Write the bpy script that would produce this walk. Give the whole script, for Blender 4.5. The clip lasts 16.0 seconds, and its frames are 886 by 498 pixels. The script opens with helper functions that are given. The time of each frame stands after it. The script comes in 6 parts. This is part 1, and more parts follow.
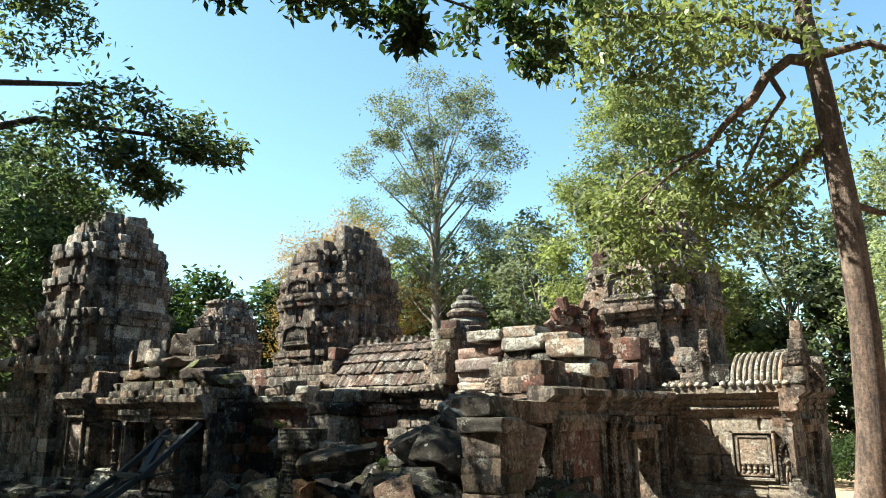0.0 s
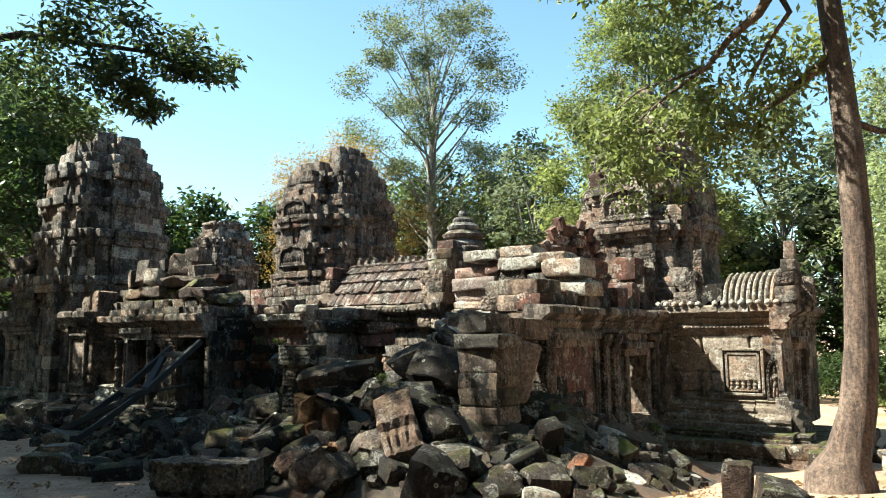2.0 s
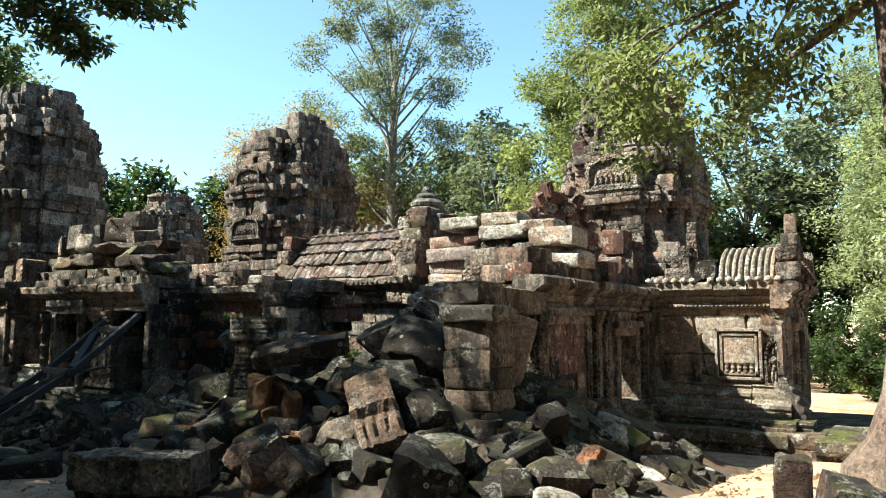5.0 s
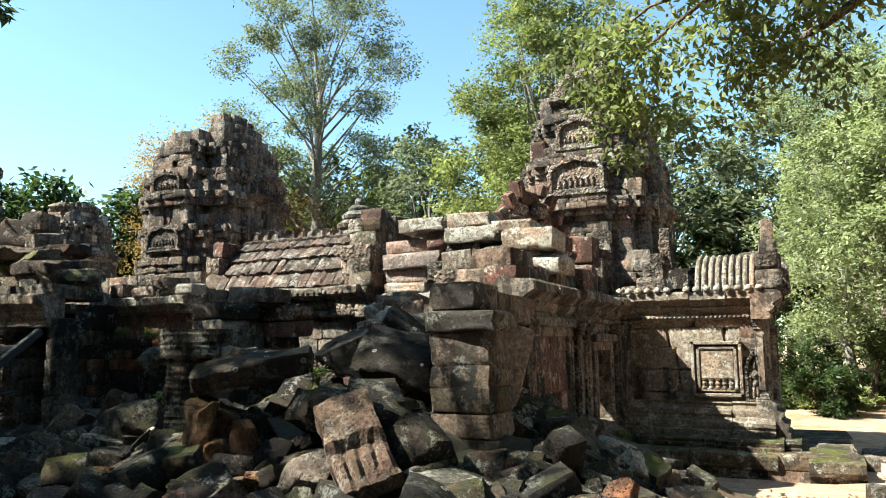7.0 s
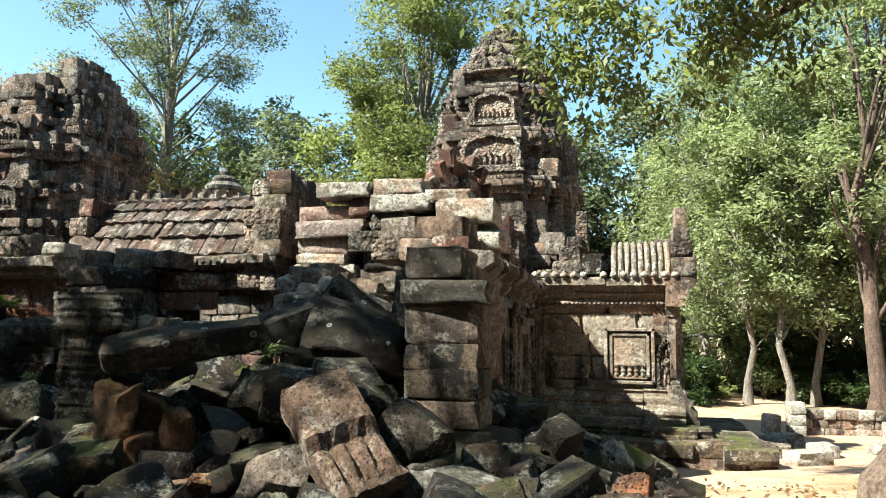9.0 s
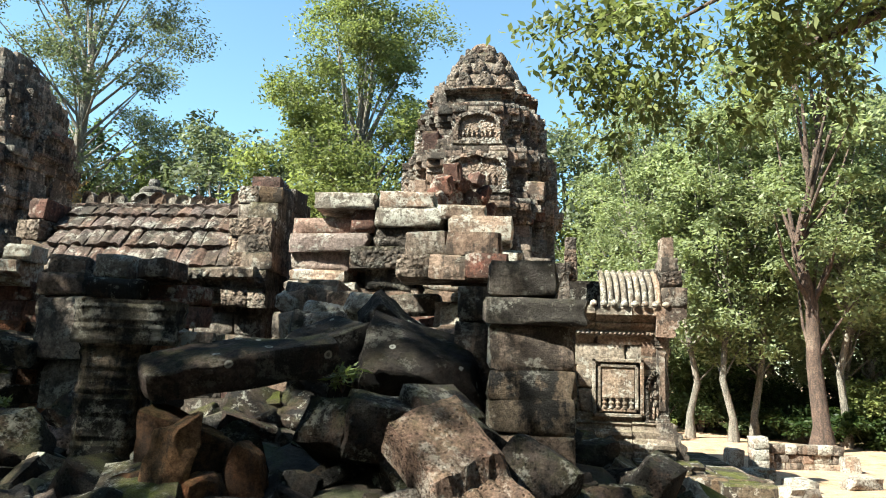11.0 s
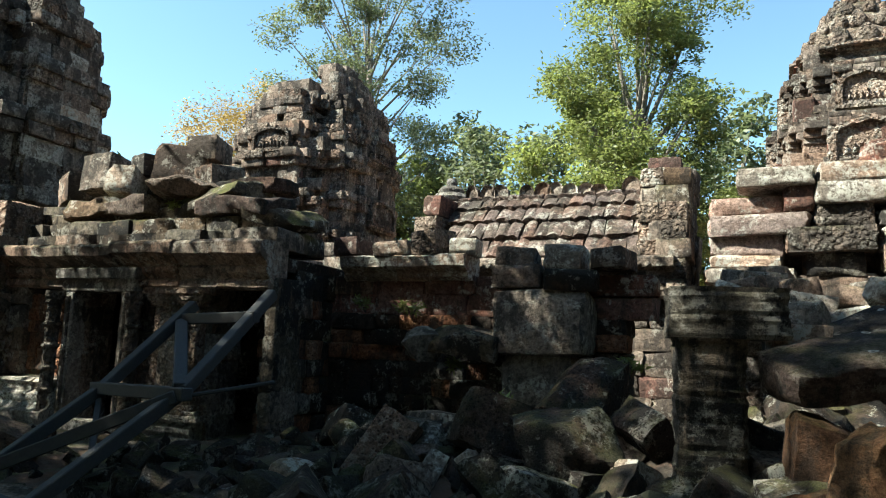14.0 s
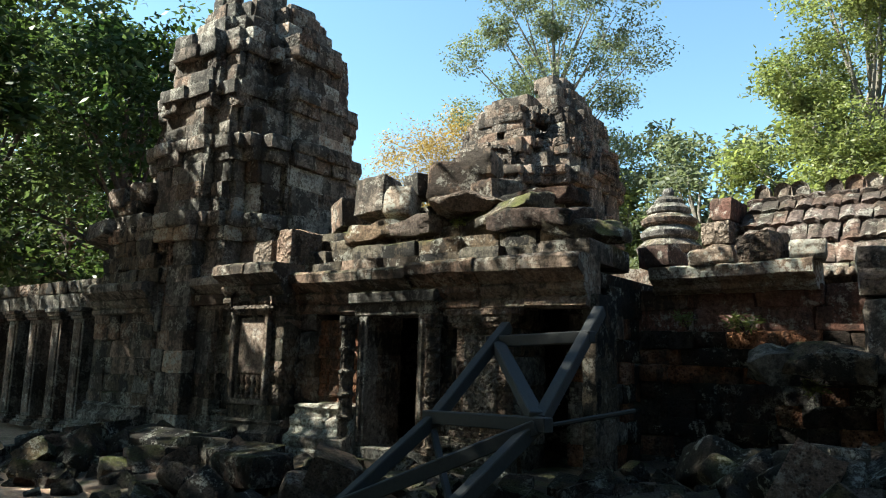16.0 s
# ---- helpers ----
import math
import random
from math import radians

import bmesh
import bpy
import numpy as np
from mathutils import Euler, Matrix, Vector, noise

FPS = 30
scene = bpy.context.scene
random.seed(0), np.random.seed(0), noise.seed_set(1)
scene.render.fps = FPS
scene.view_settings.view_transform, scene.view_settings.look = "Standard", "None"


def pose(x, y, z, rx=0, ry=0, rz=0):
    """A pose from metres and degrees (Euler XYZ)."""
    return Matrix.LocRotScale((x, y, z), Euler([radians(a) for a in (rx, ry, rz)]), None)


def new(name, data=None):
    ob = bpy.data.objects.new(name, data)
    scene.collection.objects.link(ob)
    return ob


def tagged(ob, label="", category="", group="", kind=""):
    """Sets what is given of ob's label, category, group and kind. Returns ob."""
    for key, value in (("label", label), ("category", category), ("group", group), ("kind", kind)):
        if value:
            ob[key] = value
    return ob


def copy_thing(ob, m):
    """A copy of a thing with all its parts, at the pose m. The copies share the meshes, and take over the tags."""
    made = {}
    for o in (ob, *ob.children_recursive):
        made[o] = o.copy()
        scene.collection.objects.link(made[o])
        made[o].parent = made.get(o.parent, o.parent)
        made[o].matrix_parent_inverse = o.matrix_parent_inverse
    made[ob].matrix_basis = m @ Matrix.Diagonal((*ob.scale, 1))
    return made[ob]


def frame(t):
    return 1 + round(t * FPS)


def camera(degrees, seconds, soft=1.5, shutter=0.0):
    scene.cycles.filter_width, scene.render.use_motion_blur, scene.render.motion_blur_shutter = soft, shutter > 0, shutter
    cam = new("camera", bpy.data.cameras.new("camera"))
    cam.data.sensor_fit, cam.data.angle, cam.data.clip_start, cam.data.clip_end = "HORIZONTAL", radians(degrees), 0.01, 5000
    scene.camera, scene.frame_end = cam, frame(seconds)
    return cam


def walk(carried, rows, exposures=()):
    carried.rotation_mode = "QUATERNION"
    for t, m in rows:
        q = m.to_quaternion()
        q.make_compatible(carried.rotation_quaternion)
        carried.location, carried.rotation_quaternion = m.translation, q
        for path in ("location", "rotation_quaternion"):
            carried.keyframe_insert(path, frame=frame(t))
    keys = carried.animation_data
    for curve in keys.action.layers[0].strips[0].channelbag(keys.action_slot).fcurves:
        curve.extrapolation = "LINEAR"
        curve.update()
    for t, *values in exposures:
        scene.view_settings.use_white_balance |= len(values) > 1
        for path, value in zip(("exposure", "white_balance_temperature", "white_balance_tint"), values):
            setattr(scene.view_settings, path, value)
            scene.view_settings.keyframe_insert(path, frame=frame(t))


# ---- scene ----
cam = camera(61.9, 16.0, soft=1.0)
METRES, EYE, TILT, LEAN, TURN = 12.5, 3.3, 0.0, 0.0, 36.4
ROWS = [
    (0.0, 0.0, 0.0, 0.0, 0.11, 12.55, 0.48),
    (0.5, 0.0, 0.0003, -0.0013, 0.13, 10.81, 0.62),
    (1.0, -0.0001, 0.0, -0.0036, -0.02, 9.32, 0.63),
    (1.5, -0.0006, 0.0003, -0.0047, -0.23, 7.88, 0.59),
    (2.0, -0.0025, 0.0005, -0.0055, -0.24, 6.59, 0.47),
    (2.5, -0.0074, 0.0012, -0.0076, -0.02, 5.48, 0.33),
    (3.0, -0.0115, 0.0153, -0.011, 0.22, 4.63, 0.3),
    (3.5, -0.0161, 0.0419, -0.0138, 0.23, 4.3, 0.31),
    (4.0, -0.024, 0.0734, -0.0168, -0.51, 4.43, 0.29),
    (4.5, -0.0293, 0.1114, -0.0193, -1.94, 4.93, 0.11),
    (5.0, -0.0356, 0.1472, -0.0222, -3.88, 5.51, -0.08),
    (7.5, -0.1115, 0.3268, -0.0374, -12.73, 7.32, 0.5),
    (8.0, -0.1344, 0.357, -0.0411, -15.92, 6.84, 0.34),
    (8.5, -0.1547, 0.3948, -0.043, -19.45, 6.22, -0.06),
    (9.0, -0.1758, 0.4265, -0.0447, -22.82, 6.33, -0.77),
    (11.5, -0.292, 0.5744, -0.0521, -30.82, 8.99, -1.88),
    (12.0, -0.3214, 0.5995, -0.0525, -29.78, 8.62, -1.71),
    (12.5, -0.348, 0.6253, -0.0555, -27.41, 8.34, -1.84),
    (13.0, -0.378, 0.6493, -0.0567, -23.42, 8.12, -2.15),
    (13.5, -0.4054, 0.6719, -0.0575, -18.35, 7.86, -2.31),
    (14.0, -0.4353, 0.6909, -0.0578, -12.61, 7.74, -2.25),
    (14.5, -0.4676, 0.7076, -0.0596, -6.97, 7.85, -1.92),
    (15.0, -0.4971, 0.731, -0.0595, -2.69, 8.26, -1.69),
    (15.5, -0.5273, 0.7524, -0.0605, -0.26, 8.75, -1.54),
    (16.0, -0.5577, 0.7732, -0.062, 0.86, 9.05, -1.47),
]
walk(cam, [(t, pose(0, 0, EYE, TILT, LEAN, TURN) @ pose(METRES * x, METRES * y, METRES * z, 90 + pitch, roll, yaw)) for t, x, y, z, yaw, pitch, roll in ROWS],
     exposures=((0.0, 2.27, 6450, -3), (16.0, 2.27, 6450, -3)))

# ---- light ----
SUN_DIR = Vector((1.0, 0.68, -1.3)).normalized()
sun_data = bpy.data.lights.new("sun", "SUN")
sun_data.energy, sun_data.angle, sun_data.color = 5.0, radians(0.53), (1.0, 0.945, 0.87)
sun = new("sun", sun_data)
sun.matrix_basis = Matrix.Translation((0, 0, 40)) @ SUN_DIR.to_track_quat("-Z", "Y").to_matrix().to_4x4()
world = bpy.data.worlds.new("sky")
world.use_nodes = True
scene.world = world
wt = world.node_tree
sky = wt.nodes.new("ShaderNodeTexSky")
sky.sky_type, sky.sun_disc = "NISHITA", False
sky.sun_elevation = math.asin(-SUN_DIR.z)
sky.sun_rotation = math.atan2(-SUN_DIR.x, -SUN_DIR.y)
sky.air_density, sky.dust_density, sky.ozone_density = 1.0, 0.35, 0.3
haze = wt.nodes.new("ShaderNodeMixRGB")
haze.blend_type = "MULTIPLY"
haze.inputs[0].default_value = 1.0
haze.inputs[2].default_value = (0.93, 1.05, 1.07, 1.0)
wt.links.new(sky.outputs[0], haze.inputs[1])
wt.links.new(haze.outputs[0], wt.nodes["Background"].inputs[0])
wt.nodes["Background"].inputs[1].default_value = 0.061


# ---- materials ----
class Mat:
    """Short-hand for a node material."""

    def __init__(self, name):
        self.m = bpy.data.materials.new(name)
        self.m.use_nodes = True
        self.t = self.m.node_tree
        self.b = self.t.nodes["Principled BSDF"]

    def n(self, kind, **kw):
        node = self.t.nodes.new("ShaderNode" + kind)
        for k, v in kw.items():
            node.inputs[k.replace("_", " ")].default_value = v
        return node

    def l(self, a, b):
        self.t.links.new(a, b)

    def coords(self):
        return self.n("NewGeometry").outputs["Position"]

    def noise(self, scale, detail=6, rough=0.6, vec=None):
        node = self.n("TexNoise", Scale=scale, Detail=detail, Roughness=rough)
        self.l(vec or self.coords(), node.inputs["Vector"])
        return node.outputs["Fac"]

    def ramp(self, fac, stops):
        node = self.n("ValToRGB")
        r = node.color_ramp
        while len(r.elements) < len(stops):
            r.elements.new(0.5)
        for e, (p, c) in zip(r.elements, stops):
            e.position, e.color = p, (*c, 1) if isinstance(c, tuple) else (c, c, c, 1)
        self.l(fac, node.inputs[0])
        return node.outputs[0]

    def mix(self, fac, a, b, mode="MIX"):
        node = self.n("MixRGB")
        node.blend_type = mode
        for i, v in enumerate((fac, a, b)):
            if isinstance(v, (int, float)):
                node.inputs[i].default_value = v if i == 0 else (v, v, v, 1)
            elif isinstance(v, tuple):
                node.inputs[i].default_value = (*v, 1)
            else:
                self.l(v, node.inputs[i])
        return node.outputs[0]

    def math(self, op, a, b=0.0):
        node = self.n("Math")
        node.operation = op
        for i, v in enumerate((a, b)):
            if isinstance(v, (int, float)):
                node.inputs[i].default_value = v
            else:
                self.l(v, node.inputs[i])
        return node.outputs[0]

    def up(self):
        node = self.n("SeparateXYZ")
        self.l(self.n("NewGeometry").outputs["Normal"], node.inputs[0])
        return node.outputs[2]

    def done(self, color, rough=0.9, bump=None, strength=0.5, distance=0.02):
        if isinstance(color, tuple):
            self.b.inputs["Base Color"].default_value = (*color, 1)
        else:
            self.l(color, self.b.inputs["Base Color"])
        if isinstance(rough, (int, float)):
            self.b.inputs["Roughness"].default_value = rough
        else:
            self.l(rough, self.b.inputs["Roughness"])
        if bump is not None:
            node = self.n("Bump", Strength=strength, Distance=distance)
            self.l(bump, node.inputs["Height"])
            self.l(node.outputs[0], self.b.inputs["Normal"])
        return self.m


def stone(name, base, alt, moss=0.25, spots=0.5, black=0.5, relief=0.6, carve=0.0, pits=0.0, rings=0.0):
    """Weathered stone: two tones, black algae in patches and streaks, pale lichen, moss on upward faces."""
    m = Mat(name)
    rnd = m.n("ObjectInfo").outputs["Random"]
    isl = m.n("NewGeometry").outputs["Random Per Island"]
    tone = m.math("FRACT", m.math("ADD", m.math("MULTIPLY", rnd, 3.7), isl))
    hue = m.math("FRACT", m.math("MULTIPLY", tone, 5.3))
    big, mid, fine, grit = m.noise(0.8, 6, 0.65), m.noise(4.0, 9, 0.7), m.noise(19, 9, 0.78), m.noise(85, 5, 0.75)
    c = m.mix(m.ramp(mid, [(0.38, 0.0), (0.6, 1.0)]), base, alt)
    c = m.mix(1.0, c, m.ramp(hue, [(0.0, (1.12, 0.95, 0.88)), (0.5, (1.0, 1.0, 1.0)), (1.0, (0.95, 1.0, 1.06))]), "MULTIPLY")
    c = m.mix(1.0, c, m.ramp(tone, [(0.0, 0.78), (1.0, 1.18)]), "MULTIPLY")
    c = m.mix(1.0, c, m.ramp(fine, [(0.38, 0.45), (0.5, 1.0), (0.62, 1.5)]), "MULTIPLY")
    c = m.mix(1.0, c, m.ramp(grit, [(0.36, 0.75), (0.64, 1.22)]), "MULTIPLY")
    mp = m.n("Mapping")
    mp.inputs["Scale"].default_value = (5.0, 5.0, 0.6)
    m.l(m.coords(), mp.inputs[0])
    streak = m.noise(1.0, 5, 0.6, mp.outputs[0])
    patch = m.math("ADD", m.math("ADD", m.math("MULTIPLY", big, 0.36), m.math("MULTIPLY", mid, 0.36)), m.math("MULTIPLY", streak, 0.28))
    dark = m.math("MULTIPLY", m.ramp(patch, [(0.485, 0.0), (0.52, 1.0)]), min(1.0, black * 1.55))
    c = m.mix(dark, c, m.mix(1.0, (0.019, 0.017, 0.016), m.ramp(grit, [(0.35, 0.5), (0.65, 2.0)]), "MULTIPLY"))
    crust = m.math("MULTIPLY", m.ramp(m.noise(3.1, 10, 0.74), [(0.535 - 0.06 * (spots > 0.9), 0.0), (0.575 - 0.06 * (spots > 0.9), 1.0)]), m.ramp(fine, [(0.44, 0.0), (0.52, min(1.0, spots * 1.3))]))
    c = m.mix(crust, c, (0.44, 0.42, 0.37))
    for scale, cut, lo, amount in ((5.0, 0.24, 0.47, spots), (15.0, 0.22, 0.48, spots)):
        vor = m.n("TexVoronoi", Scale=scale)
        m.l(m.coords(), vor.inputs["Vector"])
        spot = m.math("MULTIPLY", m.ramp(m.math("ADD", vor.outputs["Distance"], m.math("MULTIPLY", fine, 0.35)), [(cut, 1.0), (cut + 0.07, 0.0)]), m.ramp(m.noise(1.3 + scale * 0.06, 4), [(lo, 0.0), (lo + 0.12, amount)]))
        c = m.mix(spot, c, (0.46, 0.45, 0.4))
    green = m.math("MULTIPLY", m.ramp(m.up(), [(0.1, 0.0), (0.8, 1.0)]), m.ramp(m.noise(2.2, 6, 0.7), [(0.45, 0.0), (0.62, 1.0)]))
    c = m.mix(m.math("MULTIPLY", green, moss), c, m.mix(1.0, (0.08, 0.085, 0.02), m.ramp(grit, [(0.35, 0.5), (0.65, 1.6)]), "MULTIPLY"))
    h = m.math("ADD", m.math("ADD", m.math("MULTIPLY", mid, 0.8), m.math("MULTIPLY", fine, 0.5)), m.math("MULTIPLY", grit, 0.12))
    if carve:
        cv = m.n("TexVoronoi", Scale=11.0)
        m.l(m.coords(), cv.inputs["Vector"])
        wv = m.noise(13, 3, 0.5)
        pat = m.math("ADD", m.ramp(cv.outputs["Distance"], [(0.12, 1.0), (0.45, 0.0)]), m.ramp(wv, [(0.42, 0.0), (0.55, 1.0)]))
        h = m.math("ADD", h, m.math("MULTIPLY", pat, carve))
    if rings:
        rv = m.n("TexVoronoi", Scale=6.5)
        m.l(m.coords(), rv.inputs["Vector"])
        band = m.ramp(m.math("ADD", rv.outputs["Distance"], m.math("MULTIPLY", m.noise(30, 2), 0.12)), [(0.14, 0.25), (0.2, 1.0), (0.25, 1.0), (0.29, 0.0)])
        pick = m.n("SeparateColor")
        m.l(rv.outputs["Color"], pick.inputs[0])
        band = m.math("MULTIPLY", band, m.math("GREATER_THAN", pick.outputs[0], 1.0 - rings))
        c = m.mix(m.math("MULTIPLY", band, 0.75), c, (0.34, 0.33, 0.3))
    if pits:
        pv = m.n("TexVoronoi", Scale=26.0)
        m.l(m.coords(), pv.inputs["Vector"])
        hole = m.ramp(pv.outputs["Distance"], [(0.12, 0.0), (0.4, 1.0)])
        h = m.math("ADD", h, m.math("MULTIPLY", hole, pits))
        c = m.mix(1.0, c, m.ramp(pv.outputs["Distance"], [(0.1, 0.35), (0.35, 1.1)]), "MULTIPLY")
    m.b.inputs["Specular IOR Level"].default_value = 0.12
    return m.done(c, 0.9, h, min(1.0, relief * 1.5), 0.12)


SAND = stone("sandstone", (0.14, 0.104, 0.082), (0.25, 0.196, 0.157), spots=0.35)
GREY = stone("grey_sandstone", (0.125, 0.107, 0.093), (0.23, 0.2, 0.172), spots=0.42)
RED = stone("red_sandstone", (0.135, 0.066, 0.052), (0.215, 0.125, 0.098), black=0.4)
CARVED = stone("carved_sandstone", (0.14, 0.104, 0.084), (0.25, 0.198, 0.158), relief=0.8, carve=0.6, spots=0.25)
PALE_CARVED = stone("pale_carved_sandstone", (0.21, 0.168, 0.138), (0.33, 0.275, 0.225), relief=0.8, carve=0.6, black=0.3, spots=0.8)
# Dark lichen-covered stone, taken darker still to hold the heap's deep shade.
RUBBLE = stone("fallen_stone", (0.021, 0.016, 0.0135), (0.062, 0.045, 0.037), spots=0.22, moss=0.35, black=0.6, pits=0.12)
PALE = stone("pale_lichen_stone", (0.26, 0.21, 0.17), (0.4, 0.335, 0.275), spots=1.0, black=0.26)
LATERITE = stone("laterite", (0.14, 0.062, 0.036), (0.26, 0.132, 0.078), spots=0.1, black=0.45, relief=1.0, pits=0.4)
PORCH = stone("porch_sandstone", (0.2, 0.155, 0.12), (0.31, 0.25, 0.195), spots=0.6, black=0.28)
PINK = stone("pink_sandstone", (0.25, 0.178, 0.15), (0.37, 0.28, 0.24), spots=0.7, black=0.15)
MOSS_STONE = stone("algae_sandstone", (0.07, 0.058, 0.044), (0.14, 0.114, 0.088), moss=0.4, black=0.7, spots=0.25)
# Clean pale tone: sunlight on the doorway's inner wall, put into the colour.
SUNLIT = stone("sunlit_sandstone", (0.24, 0.165, 0.125), (0.36, 0.26, 0.2), spots=0.12, black=0.1, moss=0.0)
# Dark blocks; on inner walls and ceilings this colour also paints the indoor shade.
DARK = stone("dark_and_shaded_stone", (0.024, 0.019, 0.016), (0.055, 0.043, 0.034), black=0.7)


def ground_material():
    m = Mat("sandy_ground")
    big, mid, fine, grit = m.noise(0.45, 6, 0.65), m.noise(3.0, 9, 0.72), m.noise(26, 6, 0.75), m.noise(120, 3, 0.6)
    c = m.mix(m.ramp(mid, [(0.38, 0.0), (0.62, 1.0)]), (0.27, 0.155, 0.1), (0.45, 0.3, 0.2))
    c = m.mix(m.ramp(big, [(0.53, 0.0), (0.63, 0.6)]), c, (0.12, 0.11, 0.035))
    c = m.mix(1.0, c, m.ramp(fine, [(0.32, 0.5), (0.5, 0.95), (0.7, 1.4)]), "MULTIPLY")
    c = m.mix(1.0, c, m.ramp(grit, [(0.3, 0.7), (0.7, 1.25)]), "MULTIPLY")
    return m.done(c, 0.95, m.math("ADD", m.math("ADD", mid, m.math("MULTIPLY", fine, 0.5)), m.math("MULTIPLY", grit, 0.15)), 0.9, 0.04)


GROUND = ground_material()


def leaf_material(name, a, b):
    m = Mat(name)
    isl = m.n("NewGeometry").outputs["Random Per Island"]
    c = m.mix(isl, a, b)
    c = m.mix(1.0, c, m.ramp(m.noise(0.5, 3), [(0.35, 0.7), (0.65, 1.25)]), "MULTIPLY")
    m.l(c, m.b.inputs["Base Color"])
    m.b.inputs["Roughness"].default_value = 0.5
    m.b.inputs["Specular IOR Level"].default_value = 0.3
    tr = m.n("BsdfTranslucent")
    m.l(m.mix(1.0, c, (1.1, 1.15, 0.85), "MULTIPLY"), tr.inputs[0])
    mx = m.n("MixShader", Fac=0.5)
    m.l(m.b.outputs[0], mx.inputs[1])
    m.l(tr.outputs[0], mx.inputs[2])
    m.l(mx.outputs[0], m.t.nodes["Material Output"].inputs[0])
    return m.m


LEAF = leaf_material("leaf_green", (0.06, 0.082, 0.034), (0.1, 0.125, 0.054))
LEAF_GREY = leaf_material("leaf_grey_green", (0.085, 0.1, 0.06), (0.15, 0.165, 0.098))
LEAF_YELLOW = leaf_material("leaf_yellow_green", (0.145, 0.17, 0.055), (0.24, 0.26, 0.1))
LEAF_LAWN = leaf_material("leaf_lawn_edge", (0.15, 0.178, 0.088), (0.27, 0.295, 0.16))
LEAF_NEAR = leaf_material("leaf_near", (0.1, 0.12, 0.042), (0.2, 0.215, 0.085))
LEAF_RUST = leaf_material("leaf_rust", (0.2, 0.125, 0.04), (0.3, 0.2, 0.075))
LEAF_DARK = leaf_material("leaf_dark", (0.022, 0.042, 0.014), (0.05, 0.07, 0.02))


def bark_material(name, a, b):
    m = Mat(name)
    mp = m.n("Mapping")
    mp.inputs["Scale"].default_value = (6, 6, 1.2)
    m.l(m.coords(), mp.inputs[0])
    f = m.noise(2.0, 8, 0.7, mp.outputs[0])
    c = m.mix(m.ramp(f, [(0.35, 0.0), (0.65, 1.0)]), a, b)
    c = m.mix(m.ramp(m.noise(1.2, 5), [(0.52, 0.0), (0.66, 0.5)]), c, (0.2, 0.145, 0.11))
    fine = m.noise(22, 8, 0.75)
    c = m.mix(1.0, c, m.ramp(fine, [(0.36, 0.4), (0.5, 1.0), (0.64, 1.6)]), "MULTIPLY")
    return m.done(c, 0.9, m.math("ADD", f, m.math("MULTIPLY", fine, 0.5)), 0.9, 0.07)


BARK = bark_material("bark", (0.026, 0.017, 0.013), (0.1, 0.06, 0.044))
BARK_NEAR = bark_material("bark_near", (0.026, 0.016, 0.012), (0.135, 0.086, 0.062))
BARK_GREY = bark_material("bark_grey", (0.08, 0.07, 0.058), (0.2, 0.175, 0.145))


def wood_material():
    m = Mat("old_timber")
    mp = m.n("Mapping")
    mp.inputs["Scale"].default_value = (14, 14, 14)
    m.l(m.n("TexCoord").outputs["Object"], mp.inputs[0])
    f = m.noise(3, 6, 0.6, mp.outputs[0])
    return m.done(m.mix(f, (0.01, 0.01, 0.011), (0.034, 0.033, 0.034)), 0.8, f, 0.4, 0.01)


TIMBER = wood_material()
RNG = random.Random(7)


# ---- mesh helpers ----
def mesh_from(name, bm, mat, smooth=False):
    me = bpy.data.meshes.new(name)
    bm.to_mesh(me)
    bm.free()
    me.materials.append(mat)
    if smooth:
        me.shade_smooth()
    return me


def part(name, bm, mat, parent=None, label="", smooth=False):
    ob = new(name, mesh_from(name, bm, mat, smooth) if isinstance(bm, bmesh.types.BMesh) else bm)
    ob.parent = parent
    if label:
        ob["label"] = label
    return ob


def empty(name, x, y, z, rz=0.0):
    ob = new(name)
    ob.empty_display_size = 0.2
    ob.matrix_basis = pose(x, y, z, 0, 0, rz)
    return ob


def worn_cube(seed, edge=0.065, corner=0.12, skew=0.02):
    """A unit block with chipped, rounded edges and slightly skewed, uneven faces."""
    r = random.Random(seed)
    bm = bmesh.new()
    bmesh.ops.create_cube(bm, size=1)
    bmesh.ops.subdivide_edges(bm, edges=list(bm.edges), cuts=2, use_grid_fill=True)
    off = Vector((seed * 1.7, seed * 0.9, seed * 2.3))
    lean = Vector([r.uniform(-skew, skew) for _ in range(3)])
    for v in bm.verts:
        c = v.co.copy()
        outer = [abs(k) > 0.4 for k in c]
        c = Vector([k if o else math.copysign(r.uniform(0.3, 0.4), k) for k, o in zip(c, outer)])
        n = sum(outer)
        pull = 0.0
        if n == 2:
            pull = r.uniform(0.01, edge) if r.random() < 0.8 else edge * 1.7
        elif n == 3:
            pull = r.uniform(0.05, corner)
        c = Vector([k * (1 - pull) if o else k for k, o in zip(c, outer)])
        c += Vector((noise.noise(c * 2.2 + off), noise.noise(c * 2.2 - off), noise.noise(c * 2.2 + off * 2))) * 0.045
        c += Vector((lean.x * c.z, lean.y * c.x, lean.z * c.y)) * 2
        v.co = c
    return bm


def finish_stone(bm, mat):
    me = mesh_from("broken_block", bm, mat, True)
    me.set_sharp_from_angle(angle=radians(32))
    return me


POOLS = {}


def pool(mat):
    if mat.name not in POOLS:
        POOLS[mat.name] = [finish_stone(worn_cube(100 + i), mat) for i in range(9)]
    return POOLS[mat.name]


def arrays(me):
    co = np.empty(len(me.vertices) * 3)
    me.vertices.foreach_get("co", co)
    return co.reshape(-1, 3), [tuple(p.vertices) for p in me.polygons]


